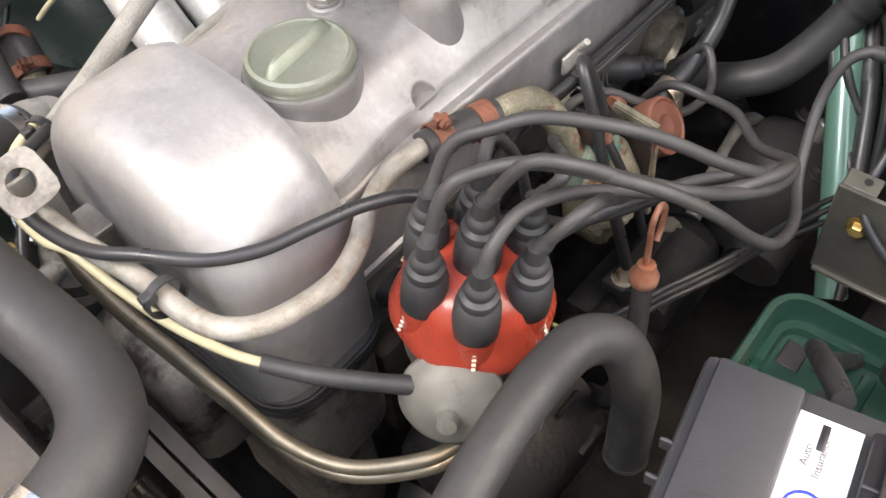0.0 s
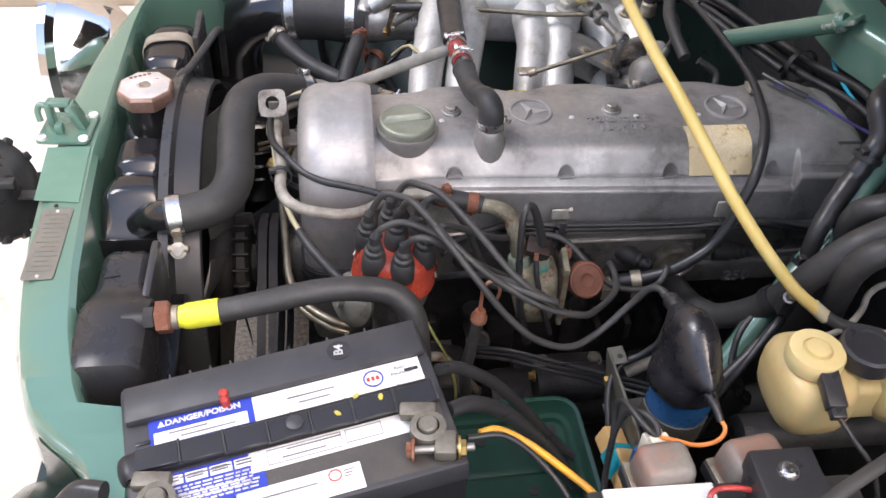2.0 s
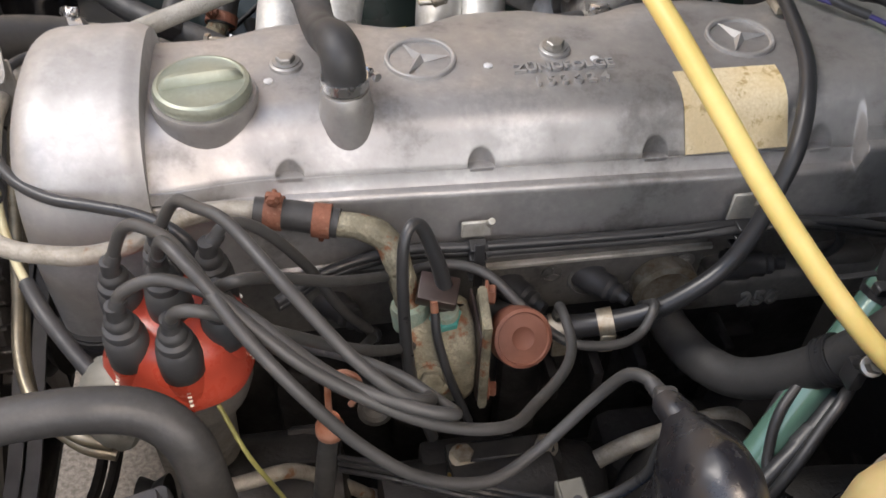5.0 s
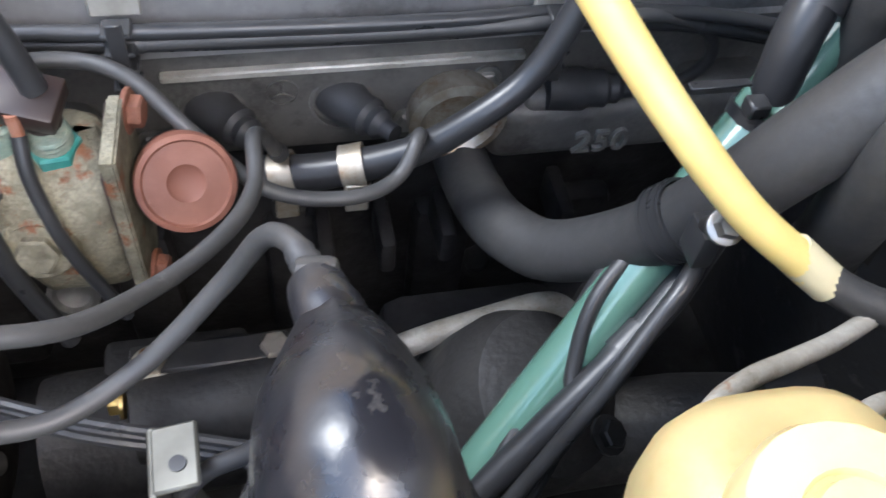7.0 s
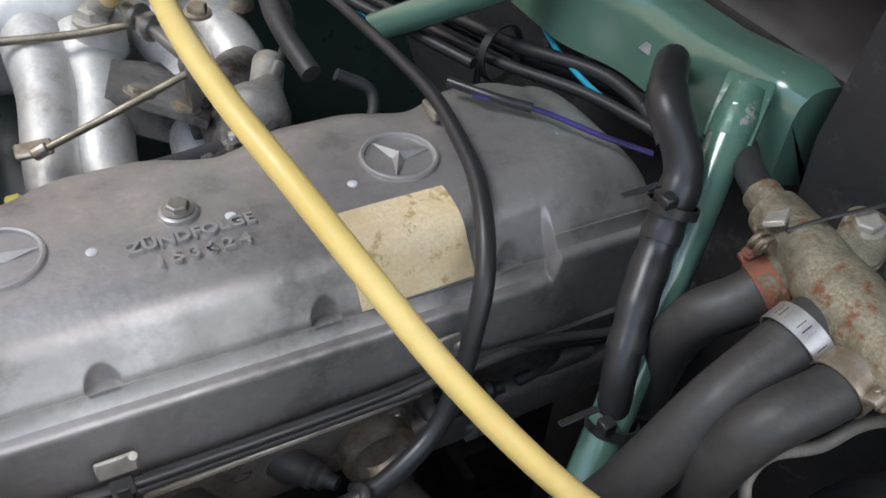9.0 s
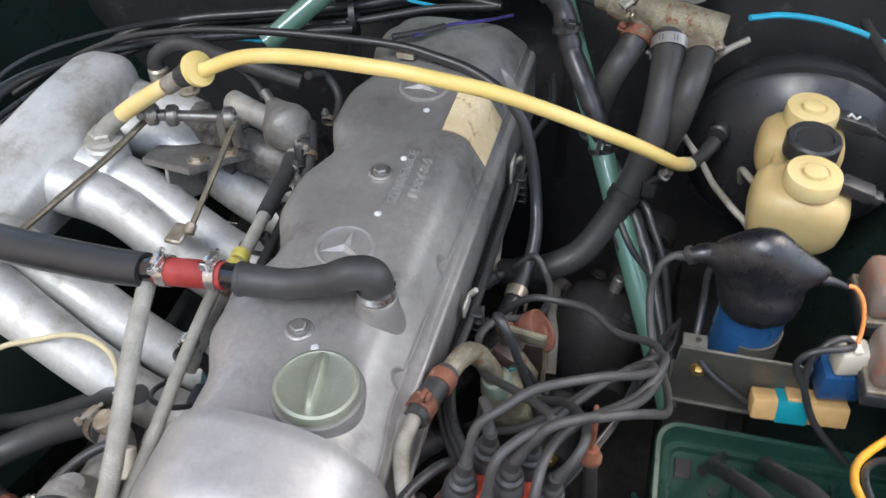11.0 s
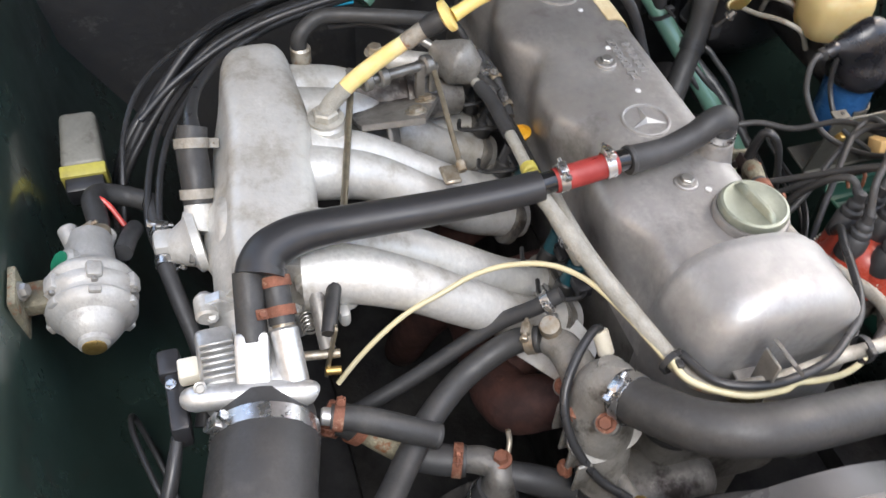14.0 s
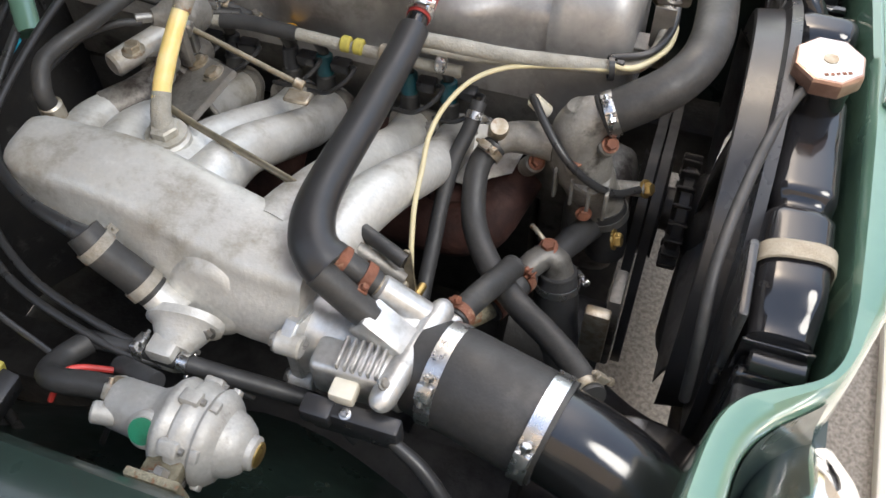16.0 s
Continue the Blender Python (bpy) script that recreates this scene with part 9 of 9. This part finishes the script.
fuel_rail()


def injector(x):
    ob = thing("fuel_injector", (x, 0.115, 0.74), "black and blue fuel injector in the inlet port", "injector", "fuel injectors")
    a, b = Vector((x, 0.122, 0.756)), Vector((x + 0.004, 0.108, 0.802))
    part("nozzle", rod(a, a.lerp(b, 0.45), 0.0125, 16), STEEL_DARK, ob)
    part("body", rod(a.lerp(b, 0.35), b, 0.0105, 16), INJECTOR_TEAL if x < 0.40 else BLACK_SATIN, ob)
    part("hose", tube([b, b + Vector((0, 0.004, 0.012)), Vector((x + 0.004, 0.120, 0.832))], 0.0065, 12, 4), RUBBER, ob)
    part("plug", block((0.024, 0.018, 0.014), (x - 0.020, 0.112, 0.792), 0.003, 2), BLACK_SATIN, ob)
    return ob


for x_ in (0.225, 0.275, 0.385, 0.430, 0.510, 0.560):
    injector(x_)
    solo("injector_wire", tube([(x_ - 0.030, 0.112, 0.793), (x_ - 0.045, 0.128, 0.806), (x_ - 0.040, 0.150, 0.803), (x_ - 0.020, 0.160, 0.790), (x_ + 0.01, 0.150, 0.778)], 0.0028, 8, 5), CABLE, "thin black injector wire in a loop", "wire", "injector wires")
ob = thing("oil_filler_ring", (0.438, 0.103, 0.77), "yellow ringed black plug between rail and cover", "plug")
part("ring", lathe([(0.013, 0), (0.014, 0.004), (0.010, 0.006), (0.009, 0.003)], 20, along((0.438, 0.099, 0.812), (0, 0.2, 1))), AMBER_WIRE, ob)
part("stem", rod((0.438, 0.103, 0.77), (0.438, 0.099, 0.814), 0.0095, 16), BLACK_SATIN, ob)


def cold_start_valve():
    ob = thing("fuel_damper", (0.545, 0.15, 0.82), "round pale metal fuel damper beside the cam cover", "fuel damper")
    d = Vector((0.55, 0.62, 0.25)).normalized()
    a = Vector((0.540, 0.150, 0.856))
    part("drum", lathe([(0.010, -0.030), (0.018, -0.024), (0.026, -0.010), (0.0295, -0.004), (0.0305, 0.0), (0.0295, 0.004), (0.027, 0.012), (0.017, 0.026), (0.012, 0.034), (0.009, 0.040)], 32, along(a, d)), ALLOY_GREY, ob)
    part("nipple", rod(a + d * 0.036, a + d * 0.06, 0.006, 12), STEEL, ob)
    part("lower_nipple", rod(a - d * 0.028, a - d * 0.05 - Vector((0.02, 0, 0.0)), 0.007, 12), STEEL_DARK, ob)
    part("clip", block((0.02, 0.014, 0.012), (0.518, 0.122, 0.858), 0.003, 2), CLAMP, ob)
    return ob


cold_start_valve()


def throttle_linkage():
    ob = thing("throttle_linkage", (0.49, 0.25, 0.80), "grimy throttle linkage bracket with shaft and levers", "linkage")
    m = Matrix.Translation((0.490, 0.250, 0.835)) @ Euler((radians(-12), radians(18), radians(-22))).to_matrix().to_4x4()
    part("bracket", slab([(-0.045, -0.045), (0.040, -0.055), (0.050, 0.045), (0.0, 0.060), (-0.050, 0.030)], -0.004, 0.004, 0.001, None, m), ALLOY_DIRTY, ob, "oil-stained bracket plate")
    part("web", block((0.085, 0.006, 0.05), (0, 0.0, -0.025), 0.002, 1, m), ALLOY_DIRTY, ob)
    part("shaft", rod((0.478, 0.300, 0.893), (0.510, 0.195, 0.884), 0.0065, 14), STEEL, ob)
    for t in (0.15, 0.35, 0.92):
        p = Vector((0.478, 0.300, 0.893)).lerp(Vector((0.510, 0.195, 0.884)), t)
        part("collar", rod(p - Vector((0.002, -0.006, 0)), p + Vector((0.002, -0.006, 0)), 0.0125, 16), STEEL, ob)
    part("post", block((0.014, 0.012, 0.05), (0.505, 0.212, 0.866), 0.003, 2), ALLOY_DIRTY, ob)
    part("lever", block((0.010, 0.012, 0.040), (0.503, 0.196, 0.868), 0.003, 2), STEEL, ob)
    part("bolt", hexagon((0.530, 0.262, 0.895), (0, 0, 1), 0.009, 0.010), CLAMP_DULL, ob)
    for q in ((-0.020, -0.032), (0.020, -0.040)):
        part("bolt", hexagon(m @ Vector((q[0], q[1], 0.004)), m.to_3x3() @ Vector((0, 0, 1)), 0.0095, 0.006), CLAMP_DULL, ob)
    part("drop_link", tube([(0.500, 0.196, 0.880), (0.468, 0.196, 0.868), (0.42, 0.197, 0.850), (0.378, 0.198, 0.835)], 0.0034, 10, 4), PIPE_BRASSY, ob)
    part("link_end", rod((0.382, 0.198, 0.837), (0.370, 0.198, 0.832), 0.006, 12), CLAMP_DULL, ob)
    part("long_rod", tube([(0.490, 0.301, 0.876), (0.434, 0.317, 0.866), (0.372, 0.334, 0.862), (0.311, 0.351, 0.858), (0.253, 0.368, 0.850), (0.192, 0.388, 0.838)], 0.0040, 10, 4), PIPE_BRASSY, ob)
    part("rod_end", tube([(0.225, 0.380, 0.848), (0.192, 0.391, 0.842), (0.176, 0.396, 0.838)], 0.0078, 12, 3), STEEL_DARK, ob)
    part("bell_crank", block((0.030, 0.020, 0.006), (0.372, 0.212, 0.828), 0.002, 1), CLAMP_DULL, ob)
    return ob


throttle_linkage()
for pts_, r_ in ((((0.548, 0.122, 0.862), (0.520, 0.112, 0.852), (0.488, 0.108, 0.838), (0.452, 0.110, 0.830)), 0.0062),
                 (((0.612, 0.150, 0.880), (0.640, 0.140, 0.862), (0.628, 0.120, 0.842), (0.590, 0.112, 0.828)), 0.0056),
                 (((0.572, 0.190, 0.868), (0.592, 0.214, 0.878), (0.610, 0.250, 0.882), (0.618, 0.300, 0.880)), 0.0046)):
    solo("fuel_line", tube(pts_, r_, 12, 6), RUBBER, "short black rubber fuel line beside the cam cover", "hose", "fuel lines")
for x_, y_, z_ in ((0.470, 0.108, 0.834), (0.508, 0.110, 0.848), (0.584, 0.118, 0.840)):
    ob = thing("hose_clamp", (x_, y_, z_), "small dull clamp on a fuel line", "hose clamp", "hose clamps")
    part("band", arc_strip((x_, y_, z_), (1, 0.1, 0.3), 0.0070, 0.006, 0.0012, seg=18), CLAMP_DULL, ob)
    part("screw", hexagon((x_, y_ + 0.003, z_ + 0.009), (0.2, 0, 1), 0.0036, 0.006), STEEL, ob)
solo("auxiliary_air_valve", tube([(0.575, 0.29, 0.815), (0.545, 0.25, 0.815), (0.535, 0.20, 0.812), (0.54, 0.15, 0.805)], [0.026, 0.028, 0.028, 0.024], 24, 5), ALLOY_DIRTY, "dirty round auxiliary air valve behind the linkage", "valve")
solo("valve_flange", lathe([(0.032, -0.006), (0.036, -0.005), (0.036, 0.005), (0.030, 0.006)], 28, along((0.536, 0.215, 0.813), (0.1, 1, 0))), ALLOY_DIRTY, "round flange on the air valve", "flange")
solo("cylinder_pipe", rod((0.585, 0.245, 0.845), (0.545, 0.150, 0.845), 0.015, 20), ALLOY, "pale round pipe behind the linkage", "pipe")
solo("vacuum_hose", tube([(0.592, 0.341, 0.862), (0.594, 0.341, 0.886), (0.604, 0.318, 0.902), (0.604, 0.290, 0.904), (0.590, 0.245, 0.905), (0.585, 0.20, 0.900), (0.59, 0.15, 0.885)], [0.0105, 0.010, 0.0098, 0.0096, 0.0095, 0.009, 0.009], 16, 6), RUBBER_GREY, "bent dark rubber vacuum hose on the manifold's rear", "hose")
solo("hose_stub", rod((0.592, 0.341, 0.850), (0.592, 0.341, 0.874), 0.0128, 18), CLAMP_DULL, "pale hose stub on the manifold", "pipe stub")
solo("blue_wire", tube([(0.66, 0.37, 0.86), (0.675, 0.33, 0.868), (0.685, 0.29, 0.866), (0.70, 0.25, 0.858)], 0.003, 8, 5), BLUE_WIRE, "short bright blue wire behind the manifold", "wire")
solo("blue_wire", tube([(0.812, 0.035, 0.872), (0.806, 0.08, 0.880), (0.815, 0.14, 0.885), (0.85, 0.20, 0.88)], 0.0026, 8, 5), BLUE_WIRE, "bright blue wire on the bulkhead", "wire")
for k_, (dx_, dz_) in enumerate(((0.0, 0.0), (0.02, 0.012), (0.045, -0.01))):
    solo("rear_cable", tube([(0.54 + dx_, 0.615, 0.62), (0.58 + dx_, 0.575, 0.73), (0.66 + dx_, 0.47, 0.82 + dz_), (0.70 + dx_, 0.38, 0.845 + dz_), (0.735 + dx_, 0.27, 0.852 + dz_), (0.765 + dx_, 0.15, 0.862 + dz_), (0.80 + dx_, 0.05, 0.875 + dz_), (0.82, -0.04, 0.88)], 0.0055 + 0.001 * k_, 12, 6), CABLE, "black cable along the bulkhead", "cable", "bulkhead cables")
ob = thing("cable_tie", (0.765, 0.15, 0.865), "black cable tie with a hanging tail", "cable tie", "cable ties")
part("loop", arc_strip((0.775, 0.15, 0.866), (0.3, -1, 0.1), 0.026, 0.008, 0.0018, seg=20), CABLE, ob)
part("tail", block((0.004, 0.007, 0.06), (0.752, 0.15, 0.845), 0.0008, 1), CABLE, ob)
for o_ in (0.0, 0.011):
    solo("wing_cable", tube([(0.29 + o_, 0.53, 0.74), (0.33 + o_, 0.537, 0.775), (0.385 + o_, 0.540 + o_, 0.798), (0.45 + o_, 0.533 + o_, 0.814), (0.52 + o_, 0.514 + o_, 0.8235), (0.58 + o_, 0.480 + o_, 0.832), (0.63, 0.44 + o_, 0.842), (0.69, 0.37, 0.855)], 0.0043, 12, 6), CABLE, "black cable curving round the manifold", "cable", "wing cables")
solo("manifold_cable", tube([(0.450, 0.487, 0.880), (0.480, 0.484, 0.888), (0.530, 0.468, 0.886), (0.590, 0.430, 0.878), (0.650, 0.360, 0.872), (0.700, 0.250, 0.868), (0.740, 0.140, 0.868)], [0.010, 0.0072, 0.006, 0.0058, 0.0056, 0.0055, 0.0055], 14, 6), CABLE, "black sleeved cable leaving the manifold hose", "cable")
solo("loose_wire", tube([(0.76, 0.30, 0.85), (0.69, 0.42, 0.862), (0.60, 0.52, 0.86), (0.53, 0.56, 0.84), (0.46, 0.575, 0.80), (0.42, 0.585, 0.74), (0.44, 0.60, 0.68)], 0.0032, 8, 6), CABLE, "thin black wire hanging by the inner wing", "wire", "loose wires")

# hose pair on the manifold's outer side
solo("manifold_hose", tube([(0.455, 0.486, 0.885), (0.438, 0.491, 0.867), (0.415, 0.492, 0.845), (0.395, 0.494, 0.825)], [0.0165, 0.0172, 0.0172, 0.0168], 22, 4), RUBBER_GREY, "short black hose with two pale clamps on the manifold", "hose")
ear_clamp((0.442, 0.490, 0.872), (0.65, -0.1, 0.7), 0.0176, PIPE_GREY, 0.011, 200, "pale flat clamp with a pinch bolt")
ear_clamp((0.403, 0.4935, 0.833), (0.65, -0.1, 0.7), 0.0176, PIPE_GREY, 0.011, 200, "pale flat clamp with a pinch bolt")


def side_fitting():
    ob = thing("manifold_fitting", (0.375, 0.51, 0.76), "cast alloy fitting bolted to the manifold's side", "fitting")
    part("elbow", tube([(0.400, 0.494, 0.830), (0.385, 0.496, 0.815), (0.372, 0.500, 0.805)], [0.0155, 0.017, 0.020], 20, 4), ALLOY, ob)
    part("flange", lathe([(0.020, -0.006), (0.033, -0.005), (0.033, 0.004), (0.026, 0.008), (0.020, 0.020), (0.014, 0.030)], 28, along((0.362, 0.504, 0.803), (-0.1, 1, -0.1)), None, 2, 0.16), ALLOY, ob)
    part("valve_body", block((0.030, 0.026, 0.035), (0.366, 0.536, 0.796), 0.006, 2), ALLOY, ob)
    for x in (0.336, 0.388):
        part("bolt", hexagon((x, 0.508, 0.806), (0, 1, 0.2), 0.007, 0.006), STEEL, ob)
    return ob


side_fitting()
solo("vacuum_hose", tube([(0.445, 0.548, 0.800), (0.415, 0.545, 0.800), (0.380, 0.541, 0.797), (0.345, 0.540, 0.794), (0.305, 0.532, 0.776), (0.262, 0.522, 0.755), (0.22, 0.518, 0.74), (0.18, 0.53, 0.72)], [0.0085, 0.009, 0.0088, 0.009, 0.0092, 0.0092, 0.0092, 0.0092], 16, 6), RUBBER, "slim black hose below the throttle", "hose")
hose_clamp((0.388, 0.542, 0.798), (1, 0, 0.05), 0.0094, CLAMP, 0.010, 110, "bright small clamp on the slim hose")
hose_clamp((0.345, 0.540, 0.794), (1, 0, 0.05), 0.0094, CLAMP, 0.010, 250, "bright small clamp on the slim hose")


def pressure_regulator():
    ob = thing("warm_up_regulator", (0.29, 0.61, 0.76), "ribbed pale alloy valve canister on the inner wing", "regulator")
    d = Vector((-0.98, 0.02, -0.08)).normalized()
    a = Vector((0.305, 0.610, 0.828))
    m = along(a, d)
    part("drum", lathe([(0.020, -0.060), (0.023, -0.056), (0.025, -0.020), (0.030, -0.012), (0.0400, -0.004), (0.0425, 0.0), (0.0425, 0.004), (0.0405, 0.007), (0.0395, 0.010), (0.0435, 0.013), (0.0445, 0.020), (0.0425, 0.024), (0.0405, 0.027), (0.0405, 0.031), (0.0430, 0.034), (0.0425, 0.039), (0.036, 0.046), (0.026, 0.051), (0.024, 0.053)], 48, m), REGULATOR, ob)
    part("nose", lathe([(0.031, 0.046), (0.027, 0.058), (0.021, 0.066), (0.0155, 0.069), (0.0150, 0.074), (0.012, 0.076)], 26, m), REGULATOR, ob)
    part("end_plug", lathe([(0.0115, 0.072), (0.0115, 0.0775), (0.009, 0.079), (0.001, 0.079)], 20, m), BRASS, ob, "yellow brass end plug")
    for k in range(6):
        q = m @ Matrix.Rotation(radians(60 * k + 15), 4, "Z")
        part("lug", block((0.009, 0.015, 0.018), (0.0435, 0, 0.016), 0.003, 2, q), REGULATOR, ob)
        part("lug", block((0.007, 0.012, 0.008), (0.0415, 0, 0.038), 0.002, 2, q), REGULATOR, ob)
        part("screw", rod(q @ Vector((0.0425, 0, 0.020)), q @ Vector((0.0425, 0, 0.029)), 0.0032, 10), STEEL, ob)
    part("green_dot", lathe([(0.0115, 0), (0.0115, 0.0014), (0.001, 0.0016)], 22, along((0.317, 0.6335, 0.8535), (-0.1, 0.62, 0.75))), GREEN_DOT, ob, "green painted dot")
    part("boss", rod((0.317, 0.615, 0.832), (0.317, 0.633, 0.853), 0.0165, 20), REGULATOR, ob)
    part("stub", rod((0.352, 0.622, 0.838), (0.372, 0.628, 0.845), 0.010, 16), REGULATOR, ob)
    part("stub", rod((0.350, 0.600, 0.828), (0.375, 0.592, 0.824), 0.0115, 16), REGULATOR, ob)
    part("bracket", block((0.034, 0.055, 0.016), (0.290, 0.655, 0.838), 0.004, 2, None), CORRODED, ob, "corroded mounting bracket")
    part("bracket_web", block((0.048, 0.008, 0.055), (0.280, 0.672, 0.846), 0.002, 2), CORRODED, ob)
    part("bracket_bolt", hexagon((0.280, 0.667, 0.862), (-0.2, -1, 0.3), 0.007, 0.008), STEEL, ob)
    return ob


pressure_regulator()
solo("regulator_hose", tube([(0.360, 0.598, 0.830), (0.395, 0.600, 0.829), (0.428, 0.604, 0.826), (0.448, 0.596, 0.815), (0.452, 0.572, 0.802), (0.440, 0.550, 0.800)], 0.0118, 18, 6), RUBBER_GREY, "bent black hose with paint flecks on the regulator", "hose")
solo("regulator_hose", tube([(0.345, 0.578, 0.822), (0.372, 0.572, 0.815), (0.395, 0.566, 0.805)], 0.0100, 16, 4), RUBBER, "short black hose beside the regulator", "hose")
hose_clamp((0.368, 0.599, 0.830), (1, 0, 0), 0.0122, CLAMP_DULL, 0.010, 60, "dull clamp on the regulator hose")
solo("red_wire", tube([(0.395, 0.575, 0.812), (0.415, 0.588, 0.828), (0.425, 0.60, 0.83), (0.44, 0.615, 0.80)], 0.003, 8, 5), RED_WIRE, "thin red wire by the inner wing", "wire")


def wing_relay():
    ob = thing("wing_relay", (0.575, 0.632, 0.73), "grey metal relay with a yellow band on the inner wing", "relay")
    m = Matrix.Translation((0.556, 0.618, 0.788)) @ Euler((0, radians(72), 0)).to_matrix().to_4x4()
    part("can", block((0.040, 0.050, 0.078), (0, 0, 0.010), 0.007, 3, m, None, 0.84), RELAY_GREY, ob)
    part("base", block((0.034, 0.044, 0.020), (0, 0, -0.052), 0.003, 2, m), BLACK_SATIN, ob)
    part("band", block((0.042, 0.052, 0.016), (0, 0, -0.036), 0.002, 2, m), BAND_YELLOW, ob, "yellow printed band")
    return ob


wing_relay()


def hinge_spring():
    ob = thing("bonnet_hinge_spring", (0.54, 0.70, 0.905), "green painted coil spring of the bonnet hinge", "spring")
    a, b = Vector((0.66, 0.704, 0.990)), Vector((0.500, 0.700, 0.912))
    way = (b - a).normalized()
    side = way.orthogonal().normalized()
    up = way.cross(side)
    n = 28 * 10
    part("coil", tube([a.lerp(b, k / n) + 0.019 * (math.cos(k * 0.628) * side + math.sin(k * 0.628) * up) for k in range(n)], 0.0026, 8, 1), GREEN, ob)
    p = a.lerp(b, 0.80)
    part("collar", rod(p - way * 0.007, p + way * 0.007, 0.0245, 24), RELAY_GREY, ob, "grey collar on the spring")
    part("hook", tube([b + up * 0.012, b + way * 0.03 + up * 0.012, b + way * 0.07 + up * 0.010, b + way * 0.085 + up * 0.004], 0.0026, 10, 4), GREEN, ob)
    part("bracket", block((0.07, 0.006, 0.05), (0.515, 0.722, 0.930), 0.002, 1), GREEN_SHADED, ob)
    part("pivot_bolt", hexagon((0.485, 0.718, 0.918), (-0.3, -1, 0.2), 0.007, 0.008), STEEL_DARK, ob)
    return ob


hinge_spring()
solo("wing_loom", tube([(0.06, 0.55, 0.56), (0.08, 0.56, 0.64), (0.11, 0.575, 0.70), (0.15, 0.588, 0.715), (0.20, 0.60, 0.715), (0.23, 0.60, 0.69), (0.20, 0.585, 0.64), (0.12, 0.56, 0.58)], 0.0032, 12, 6), CABLE, "taped black wire looping at the inner wing", "wire")
solo("switch_cable", tube([(0.135, 0.550, 0.785), (0.105, 0.560, 0.770), (0.075, 0.575, 0.74), (0.05, 0.58, 0.68), (0.06, 0.57, 0.60)], [0.006, 0.0075, 0.0075, 0.007, 0.007], 14, 6), CABLE, "black sleeved cable from the throttle switch", "cable")
